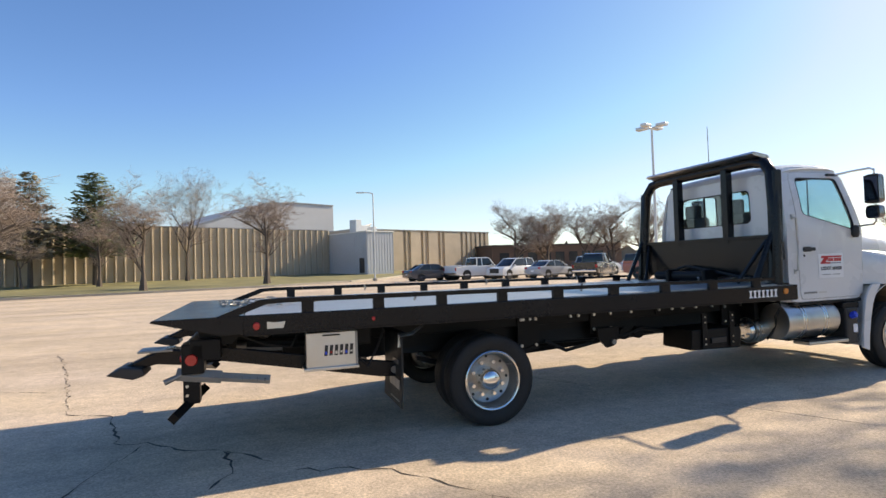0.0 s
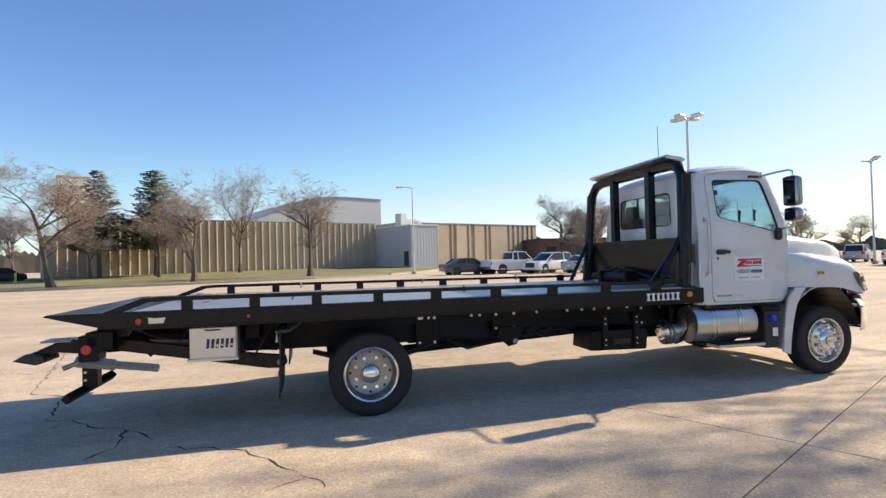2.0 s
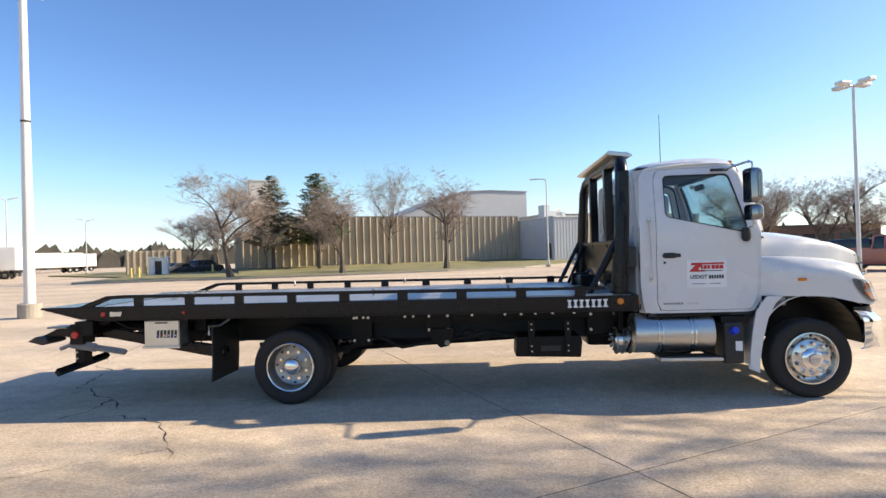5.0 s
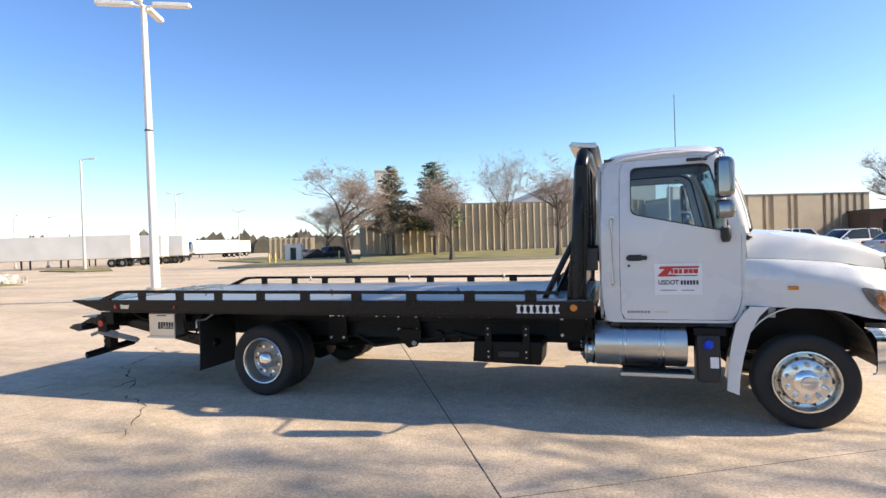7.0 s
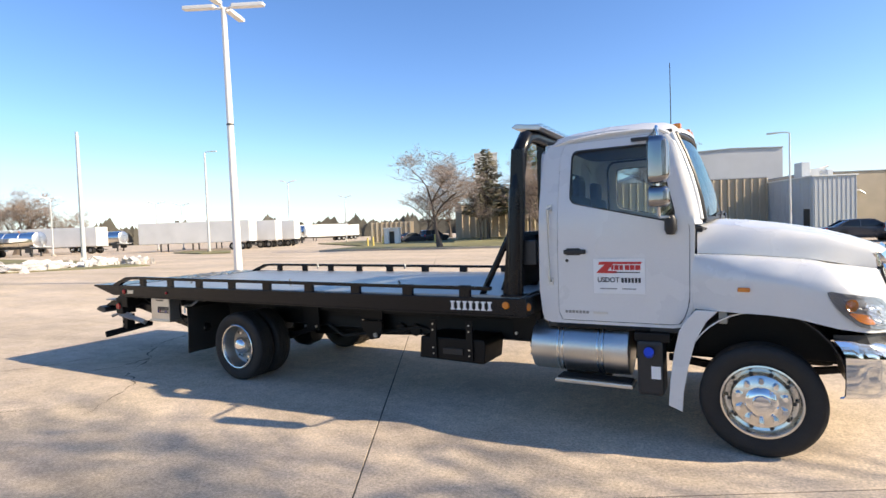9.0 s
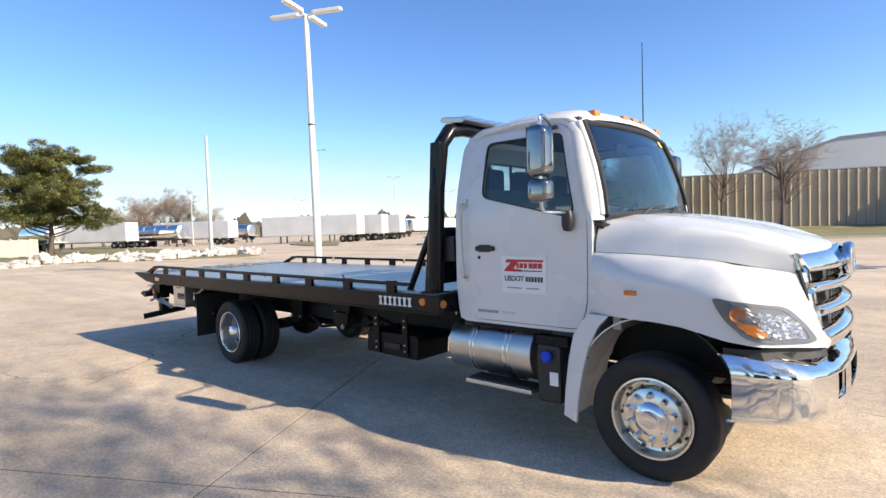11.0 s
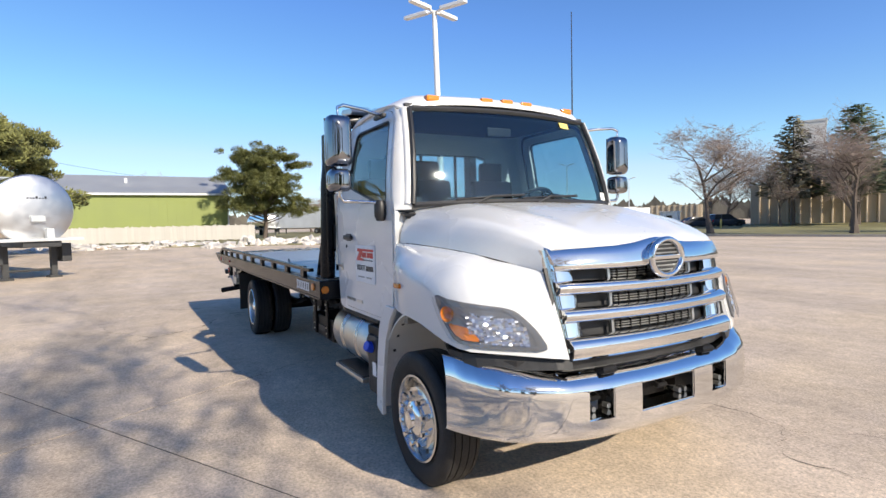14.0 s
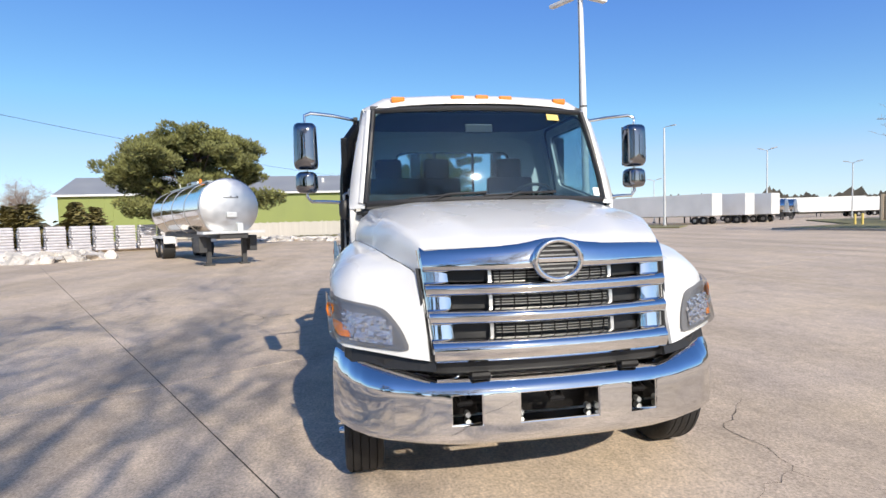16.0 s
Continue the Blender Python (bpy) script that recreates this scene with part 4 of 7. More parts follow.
for s in (-1, 1):
    fd = smooth(part("front_fender", sheet(fender_rows(s), thick=0.02), WHITE, truck, "white flared front fender"), 50)
    tl = part("side_turn_light", box(5.37, 5.45, s * 1.225, s * 1.252, 1.218, 1.25, 0.008), AMBER, fd, "amber side turn lamp")
    # black valance between fender and bumper
    part("bumper_gap_trim", sheet([[(lean(x, z) - 0.03, s * (nose_y(x) - 0.05), z) for z in (0.85, 0.93)] for x in FX[7:]], thick=0.02), PLASTIC, truck)
    # headlight set into the corner
    HL = rounded([(5.905, 1.235), (6.08, 1.205), (6.235, 1.165), (6.285, 1.06), (6.31, 0.955), (6.17, 0.97), (6.045, 0.995), (5.965, 1.10)], 0.035)
    HC = (6.13, 1.08)
    put = lambda d, s=s: (lambda p, q: (lean(p, q) + d * (0.1 if p < 6.05 else 0.75), s * (nose_y(p) + d * (0.95 if p < 6.05 else 0.6) - 0.004), q))
    hb = part("headlight", fill_panel(HL, HC, put(0.006), 0.004), BEZEL, truck, "clear headlight with amber turn lamp")
    part("headlight_bezel", frame_panel([(HC[0] + (p - HC[0]) * 1.02, HC[1] + (q - HC[1]) * 1.03) for p, q in HL], [(HC[0] + (p - HC[0]) * 0.86, HC[1] + (q - HC[1]) * 0.84) for p, q in HL], HC, put(0.014), 0.006, 64, 2), BEZEL, hb, "dark grey headlight bezel")
    part("amber_reflector", fill_panel(rounded([(6.005, 1.095), (6.10, 1.075), (6.135, 1.005), (6.06, 1.015)], 0.012), (6.07, 1.045), put(0.016), 0.006, 32, 2), AMBER, hb)
    part("lamp_housing", fill_panel([(HC[0] + (p - HC[0]) * 0.84 + 0.004, HC[1] + (q - HC[1]) * 0.82) for p, q in HL], HC, put(0.010), 0.004), BEZEL, hb, "grey plastic lamp housing")
    nrm = Vector((0.45, s * 0.9, 0)).normalized()
    c0 = Vector((lean(6.03, 1.142), s * (nose_y(6.03) + 0.004), 1.142))
    sd = nrm.cross(Vector((0, 0, 1))).normalized()
    rows = [[c0 + nrm * d2 + (sd * math.cos(a) + Vector((0, 0, math.sin(a)))) * 0.042 * q for a in np.linspace(0, math.tau, 14, endpoint=False)] for d2, q in ((0.03, 1.0), (0.02, 0.86), (0.012, 0.6), (0.008, 0.25))]
    part("turn_lamp_bowl", sheet(rows, close=True), AMBER, hb, "amber turn lamp bowl")
    part("bulb", cyl(c0 + nrm * 0.006, c0 + nrm * 0.02, 0.011, 0.009, 10), AMBER, hb)
    # reflector of small tilted facets behind the clear lens
    fr, bm = random.Random(77), bmesh.new()
    for u in range(18):
        for v in range(16):
            p0 = 6.098 + u * 0.009
            q0 = 1.0 + v * 0.0095 - 0.1 * (p0 - 6.07)
            if q0 > 1.152 - 0.3 * (p0 - 6.08) - 0.03 * (u > 15) or (u < 3 and v < 5) or (u == 0 and v > 13):
                continue
            a, b = fr.gauss(0, 0.0024), fr.gauss(0, 0.0024)
            cs = [(0, 0, -a - b), (0.009, 0, a - b), (0.009, 0.0095, a + b), (0, 0.0095, b - a)]
            bm.faces.new([bm.verts.new(put(0.019 + d)(p0 + x, q0 + z)) for x, z, d in cs])
    part("faceted_reflector", bm, FACET, hb, "sparkling faceted lamp reflector")
    ln = part("headlight_lens", fill_panel(HL, HC, put(0.042), 0.003), LENS, hb)
    ln.visible_shadow = False
    # rear fender leg, wheel house
    leg = [(5.09, 1.065), (5.24, 1.062), (5.16, 0.98), (5.085, 0.83), (5.03, 0.62), (4.995, 0.42), (4.985, 0.27), (4.885, 0.31), (4.90, 0.5), (4.93, 0.72), (4.97, 0.9), (5.03, 1.0)]
    lg = part("fender_leg", ext(leg, s * 1.19, s * 1.155, bev=0.006), WHITE, truck, "white rear lip of the wheel arch")
    part("splash_guard", sheet([[(5.16 - 0.0 * k, s * y, 1.04) for y in (0.66, 1.16)], [(5.06, s * 0.66, 0.85), (5.06, s * 1.16, 0.85)], [(5.0, s * 0.66, 0.6), (5.0, s * 1.16, 0.6)], [(4.96, s * 0.66, 0.32), (4.96, s * 1.16, 0.32)]], thick=0.012), WHITE, lg, "white inner splash panel")
    part("fender_brace", box(5.24, 5.3, s * 0.62, s * 1.12, 0.96, 1.06, 0.008), GREYPART, truck)
    part("wheel_house", sheet([[(WB + 0.52 * math.cos(a) + 0.02, s * y, 0.5 + 0.58 * math.sin(a)) for y in (0.55, 1.15)] for a in np.linspace(0.1, 1.45, 8)], thick=0.01), PLASTIC, truck)
    ln2 = smooth(part("wheel_well_liner", sheet([[(WB + 0.53 * math.cos(a), s * y, 0.5 + 0.57 * math.sin(a)) for y in (0.62, 0.8, 1.0, 1.16)] for a in np.linspace(1.5, 2.85, 10)], thick=0.01), WHITE, truck, "white painted wheel well liner"), 50)
    for q in range(5):
        a = 1.75 + q * 0.24
        part("liner_bolt", cyl((WB + 0.53 * math.cos(a), s * 1.1, 0.5 + 0.57 * math.sin(a)), (WB + 0.515 * math.cos(a), s * 1.1, 0.5 + 0.555 * math.sin(a)), 0.012, None, 8), PLASTIC, ln2)
    part("inner_wheel_wall", box(5.05, 6.05, s * 0.56, s * 0.6, 0.62, 1.12, 0.01), CHASSIS, truck)

# ---- grille and bumper ----
GZ0, GZ1 = 0.905, 1.478


def gx(y, z):
    u = (z - 0.9) / 0.57
    return 6.455 - 0.035 * u - (y / 0.72) ** 2 * (0.06 + 0.085 * u)


def gw(z):
    return 0.68 + 0.05 * (z - 0.9) / 0.57


ROUND = ((0, -0.022), (0.06, 0.0), (0.25, 0.016), (0.5, 0.028), (0.68, 0.03), (0.85, 0.016), (0.95, -0.004), (1, -0.028))
SLOPED = ((0, -0.012), (0.05, 0.012), (0.12, 0.022), (0.35, 0.018), (0.65, 0.006), (0.9, -0.01), (1, -0.03))


def grille_band(z0, z1, out, inset=0.0, n=31, depth=0.05, rise=0.0, shape=ROUND):
    """A chrome band across the nose: its upper half faces the sky, its lower half the ground."""
    rows = []
    for f, o in shape:
        z = z0 + (z1 - z0) * f
        row = []
        for t in np.linspace(-1, 1, n):
            y = t * (gw(z) - inset)
            row.append((gx(y, z) + out + o, y, z + rise * f * math.exp(-(y / 0.16) ** 2)))
        rows.append(row)
    return sheet(rows, thick=depth)


gr = smooth(part("grille_backing", sheet([[(gx(t * gw(z), z) - 0.085, t * (gw(z) - 0.03), z) for t in np.linspace(-1, 1, 15)] for z in (0.9, 1.15, 1.42)], thick=0.01), PLASTIC, truck, "black grille backing"), 50)
smooth(part("grille_top_band", grille_band(1.352, GZ1, 0.006, rise=0.035, shape=SLOPED), CHROME, gr, "chrome upper grille band"), 60)
for z0, z1 in ((1.222, 1.297), (1.078, 1.158), (0.888, 1.008)):
    smooth(part("grille_bar", grille_band(z0, z1, 0.006), CHROME, gr, "chrome horizontal grille bar"), 60)
for s in (-1, 1):
    rows = []
    for z in np.linspace(GZ0 - 0.01, GZ1 - 0.014, 14):
        rows.append([(gx(gw(z) + dy, z) + dx, s * (gw(z) + dy), z) for dx, dy in ((-0.07, 0.018), (-0.04, 0.017), (-0.02, 0.008), (-0.014, -0.02), (-0.02, -0.1), (-0.04, -0.135), (-0.07, -0.14))])
    smooth(part("grille_side_frame", sheet(rows, thick=0.008), CHROME, gr, "chrome grille edge frame"), 60)
    part("nose_seam_trim", sheet([[(gx(gw(z) + 0.02, z) + dx, s * (gw(z) + dy), z) for dx, dy in ((-0.012, 0.018), (-0.016, 0.034))] for z in np.linspace(GZ0 - 0.01, 1.37, 10)], thick=0.02), PLASTIC, gr)
    part("grille_divider", sheet([[(gx(s * 0.36, z) - 0.035 + d, s * (0.345 + w2), z) for d, w2 in ((0, 0), (0, 0.02))] for z in (0.92, 1.4)], thick=0.012), ALU, gr)
for z0 in (1.03, 1.175, 1.31):
    for k in range(3):
        z = z0 + k * 0.014
        part("grille_slat", sheet([[(gx(t * 0.33, z) - 0.055 + d, t * 0.33, z) for t in np.linspace(-1, 1, 9)] for d in (0, 0.02)], thick=0.004), GREYPART, gr)
    for k in range(9):
        yy = -0.3 + k * 0.075
        part("grille_rib", box(gx(yy, z0) - 0.045, gx(yy, z0) - 0.033, yy - 0.003, yy + 0.003, z0 - 0.02, z0 + 0.045), CHASSIS, gr)
EX, EZ = 6.452, 1.402
em = smooth(part("grille_emblem", lathe([(0.118, -0.02), (0.127, 0.006), (0.128, 0.02), (0.12, 0.034), (0.108, 0.038), (0.098, 0.03), (0.094, 0.008)], (0, 0, 0), "x", 48), CHROME, gr, "round chrome maker's emblem, plain ring and bar"), 60)
em.matrix_basis = Matrix.LocRotScale((EX, 0, EZ), None, (1, 1.1, 0.9))
part("emblem_bar", box(0.004, 0.026, -0.1, 0.1, -0.014, 0.014, 0.006), CHROME, em)
part("emblem_disc", cyl((-0.004, 0, 0), (0.006, 0, 0), 0.1, None, 28), PLASTIC, em)
for k in range(7):
    zz = -0.078 + k * 0.026
    if abs(zz) > 0.02:
        w2 = math.sqrt(max(0.0004, 0.094 ** 2 - zz * zz))
        part("emblem_slat", box(0.006, 0.013, -w2, w2, zz - 0.004, zz + 0.004), GREYPART, em)

BUY = [0, 0.25, 0.5, 0.75, 0.95, 1.05, 1.13, 1.195, 1.235]
BUXX = [6.49, 6.485, 6.468, 6.425, 6.36, 6.295, 6.205, 6.10, 6.0]


def bux(y):
    return interp(abs(y), BUY, BUXX)


HOLES = ((-0.605, -0.435), (-0.235, 0.225), (0.42, 0.59))
half = [0.0, 0.06, 0.12, 0.18, 0.25, 0.32, 0.38, 0.48, 0.54, 0.65, 0.7, 0.75, 0.8, 0.85, 0.9, 0.95, 0.985, 1.02, 1.05, 1.08, 1.105, 1.13, 1.15, 1.175, 1.195, 1.21, 1.225, 1.235]
ycuts = sorted({-y for y in half} | set(half) | {v for h in HOLES for v in h})
zcuts = [(0.462, -0.055), (0.47, -0.025), (0.492, -0.004), (0.53, 0.0), (0.575, 0.003), (0.62, 0.005), (0.69, 0.004), (0.735, 0.002), (0.752, -0.003), (0.772, -0.018), (0.79, -0.038), (0.81, -0.066), (0.828, -0.098), (0.836, -0.12), (0.838, -0.14)]
bm = bmesh.new()
grid = [[bm.verts.new((bux(y) + dx * (1 - 0.45 * max(0, abs(y) - 0.95) / 0.285), y * (1 + dx * 0.12), z + 0.12 * max(0, abs(y) - 0.68) * max(0, (z - 0.6) / 0.24) + 0.07 * max(0, abs(y) - 0.6) * max(0, (0.6 - z) / 0.14))) for y in ycuts] for z, dx in zcuts]
for i in range(len(zcuts) - 1):
    for j in range(len(ycuts) - 1):
        ym, zm = (ycuts[j] + ycuts[j + 1]) / 2, (zcuts[i][0] + zcuts[i + 1][0]) / 2
        if 0.575 < zm < 0.735 and any(a < ym < b for a, b in HOLES):
            continue
        bm.faces.new((grid[i][j], grid[i][j + 1], grid[i + 1][j + 1], grid[i + 1][j]))
bmesh.ops.recalc_face_normals(bm, faces=bm.faces)
bmesh.ops.solidify(bm, geom=bm.faces[:], thickness=0.012)
bp = smooth(part("front_bumper", bm, CHROME, truck, "wide chrome front bumper with three openings"), 50)
for a, b in HOLES:
    yc = (a + b) / 2
    xf = min(bux(a), bux(b))
    part("opening_box", box(xf - 0.27, xf - 0.22, a - 0.02, b + 0.02, 0.55, 0.76, 0.004), CHASSIS, bp)
    for yy in (a, b):
        part("opening_edge", box(bux(yy) - 0.12, bux(yy) - 0.004, yy - 0.006, yy + 0.006, 0.575, 0.735), CHROME, bp)
    for zz in (0.575, 0.735):
        part("opening_edge", box(xf - 0.11, xf - 0.002, a, b, zz - 0.006, zz + 0.006), CHROME, bp)
    for yy in ((yc + 0.02,) if b - a < 0.3 else (a + 0.03, b - 0.03)):
        part("opening_bolt", cyl((xf - 0.11, yy, 0.60), (xf - 0.07, yy, 0.60), 0.016, None, 8), GREYPART, bp)
    part("opening_hook", tube([(xf - 0.12, yc - 0.03, 0.69), (xf - 0.05, yc - 0.03, 0.67), (xf - 0.05, yc + 0.03, 0.67), (xf - 0.12, yc + 0.03, 0.69)], 0.016, 8), CHASSIS, bp)
part("number_plate_ledge", box(6.2, 6.36, -0.3, 0.3, 0.80, 0.86, 0.01), PLASTIC, truck)
for yy in (-0.56, -0.5, 0.3, 0.42):
    part("tow_pin_cap", cyl((6.28, yy, 0.855), (6.34, yy, 0.855), 0.02, None, 12), CHASSIS, truck)
part("front_cross_beam", box(6.05, 6.24, -0.8, 0.8, 0.6, 0.8, 0.02), CHASSIS, truck)
part("air_dam", sheet([[(bux(y) - 0.1, y, z) for y in np.linspace(-1.1, 1.1, 15)] for z in (0.80, 0.90)], thick=0.01), PLASTIC, truck)
for s in (-1, 1):
    part("tow_eye", tube([(6.3, s * 0.5, 0.78), (6.43, s * 0.47, 0.82), (6.43, s * 0.40, 0.82), (6.3, s * 0.37, 0.78)], 0.022, 8), CHASSIS, truck)

# ---- fuel tank, step, fluid tank ----
for s in (-1, 1):
    ft = smooth(part("fuel_tank", cyl((3.75, s * 0.93, 0.675), (4.58, s * 0.93, 0.675), 0.215, None, 40, 0.02), ALU, truck, "brushed aluminium cylindrical fuel tank"), 40)
    for tx in (3.99, 4.03, 4.33, 4.37):
        smooth(part("tank_strap", lathe([(0.214, tx - 0.012), (0.221, tx - 0.008), (0.221, tx + 0.008), (0.216, tx + 0.012)], (0, s * 0.93, 0.675), "x", 40), POLISHED, ft), 40)
    mf = smooth(part("exhaust_can", lathe([(0.0, 3.60), (0.10, 3.605), (0.13, 3.63), (0.145, 3.67), (0.145, 3.86), (0.12, 3.89), (0.06, 3.9)], (0, s * 0.62, 0.55), "x", 32), POLISHED, truck, "polished exhaust after-treatment can"), 35)
    for tx in (3.65, 3.715, 3.80):
        smooth(part("can_clamp", lathe([(0.144, tx - 0.012), (0.156, tx - 0.008), (0.156, tx + 0.008), (0.144, tx + 0.012)], (0, s * 0.62, 0.55), "x", 32), ALU, mf), 30)
    for q in range(5):
        a = q * 1.2566
        part("can_sensor", cyl((3.615, s * 0.62 + 0.07 * math.cos(a), 0.55 + 0.07 * math.sin(a)), (3.585, s * 0.62 + 0.07 * math.cos(a), 0.55 + 0.07 * math.sin(a)), 0.014, None, 8), ALU, mf)
    part("exhaust_bracket", box(3.66, 3.72, s * 0.5, s * 0.74, 0.68, 0.95, 0.008), CHASSIS, truck)
    part("wiring_loom", tube([(3.74, s * 0.98, 0.98), (3.77, s * 1.02, 0.86), (3.72, s * 0.98, 0.74), (3.76, s * 0.95, 0.62), (3.72, s * 0.85, 0.46)], 0.014, 6), RUBBER, truck)
    part("tank_bracket", box(4.0, 4.4, s * 0.45, s * 0.9, 0.42, 0.48, 0.01), CHASSIS, truck)
    stp = part("cab_step", box(3.98, 4.62, s * 0.98, s * 1.2, 0.405, 0.44, 0.008), ALU, truck, "aluminium cab entry step")
    part("step_grip", box(4.0, 4.6, s * 1.0, s * 1.18, 0.4405, 0.452, 0.003), PLASTIC, stp)
    part("step_hanger", box(4.3, 4.36, s * 0.95, s * 1.0, 0.42, 0.5), CHASSIS, stp)
    part("upper_step", box(3.98, 4.75, s * 0.92, s * 1.1, 0.865, 0.895, 0.01), CHASSIS, truck)
    df = part("fluid_tank", box(4.65, 4.85, s * 0.9, s * 1.16, 0.36, 0.8, 0.03), PLASTIC, truck, "black plastic exhaust fluid tank")
    part("blue_filler_cap", cyl((4.74, s * 1.15, 0.70), (4.75, s * 1.21, 0.725), 0.042, 0.038, 16, 0.006), BLUECAP, df, "bright blue screw cap")
    part("fluid_label", box(4.76, 4.83, s * 1.16, s * 1.164, 0.5, 0.6), DECAL, df)
    part("fluid_bracket", box(4.63, 4.9, s * 0.7, s * 1.14, 0.79, 0.86, 0.01), CHASSIS, truck)

# ---- mirrors ----
for s in (-1, 1):
    y0 = 1.42
    shell = ((4.815, 0.93), (4.83, 0.985), (4.86, 1.0), (4.89, 0.985), (4.912, 0.93), (4.93, 0.82), (4.943, 0.62), (4.95, 0.36), (4.953, 0.03))

    def housing(zc, hw, hh, rr):
        out = rounded([(-hw, -hh), (hw, -hh), (hw * 0.94, hh), (-hw * 0.94, hh)], rr, 6)
        return sheet([[(x, s * (y0 + p * k), zc + q * (1 - (1 - k) * 0.55)) for p, q in out] for x, k in shell], close=True)

    mm = smooth(part("side_mirror", housing(2.20, 0.095, 0.175, 0.05), DARKREFLECT, truck, "tall chrome side mirror toned down to dark reflections"), 60)
    part("mirror_glass", box(4.806, 4.811, s * (y0 - 0.075), s * (y0 + 0.075), 2.06, 2.34), MIRRORGLASS, mm)
    part("mirror_back_trim", box(4.81, 4.822, s * (y0 - 0.085), s * (y0 + 0.085), 2.04, 2.36, 0.002), PLASTIC, mm)
    part("mirror_turn_light", box(4.93, 4.946, s * (y0 + 0.03), s * (y0 + 0.048), 2.19, 2.25, 0.004), AMBER, mm)
    m2 = smooth(part("convex_mirror", housing(1.93, 0.09, 0.08, 0.055), DARKREFLECT, truck, "small chrome convex mirror toned down to dark reflections"), 60)
    part("convex_glass", box(4.806, 4.816, s * (y0 - 0.07), s * (y0 + 0.07), 1.87, 1.99, 0.002), MIRRORGLASS, m2)
    smooth(part("mirror_arm", tube([(4.75, s * 1.03, 2.42), (4.82, s * 1.2, 2.44), (4.86, s * (y0 - 0.05), 2.45), (4.87, s * y0, 2.43), (4.87, s * (y0 + 0.0), 2.38), (4.87, s * y0, 2.0), (4.87, s * y0, 1.82), (4.87, s * (y0 - 0.03), 1.785), (4.9, s * 1.25, 1.78), (4.92, s * 1.14, 1.77)], 0.013, 8), CHROME, truck, "chrome tubular mirror arm"), 60)
    part("mirror_arm_foot", box(4.62, 4.8, s * 1.0, s * 1.035, 2.405, 2.435, 0.008), PLASTIC, truck)
    smooth(part("lower_mirror_mount", lathe([(0.0, 1.64), (0.03, 1.645), (0.045, 1.68), (0.045, 1.76), (0.03, 1.79), (0.0, 1.795)], (4.92, s * 1.13, 0), "z", 16), PLASTIC, truck), 50)


# the cab is a little narrower than the bed and sits just off its middle line
for o in truck.children_recursive:
    if o in before_cab or o.type != "MESH":
        continue
    if o.matrix_basis != Matrix.Identity(4):
        if o.parent == truck or o.parent.type == "MESH":
            o.location.y = -0.06 + 0.945 * o.location.y
        continue
    if o.parent.matrix_basis != Matrix.Identity(4):
        continue
    for v in o.data.vertices:
        v.co.y = -0.06 + 0.945 * v.co.y


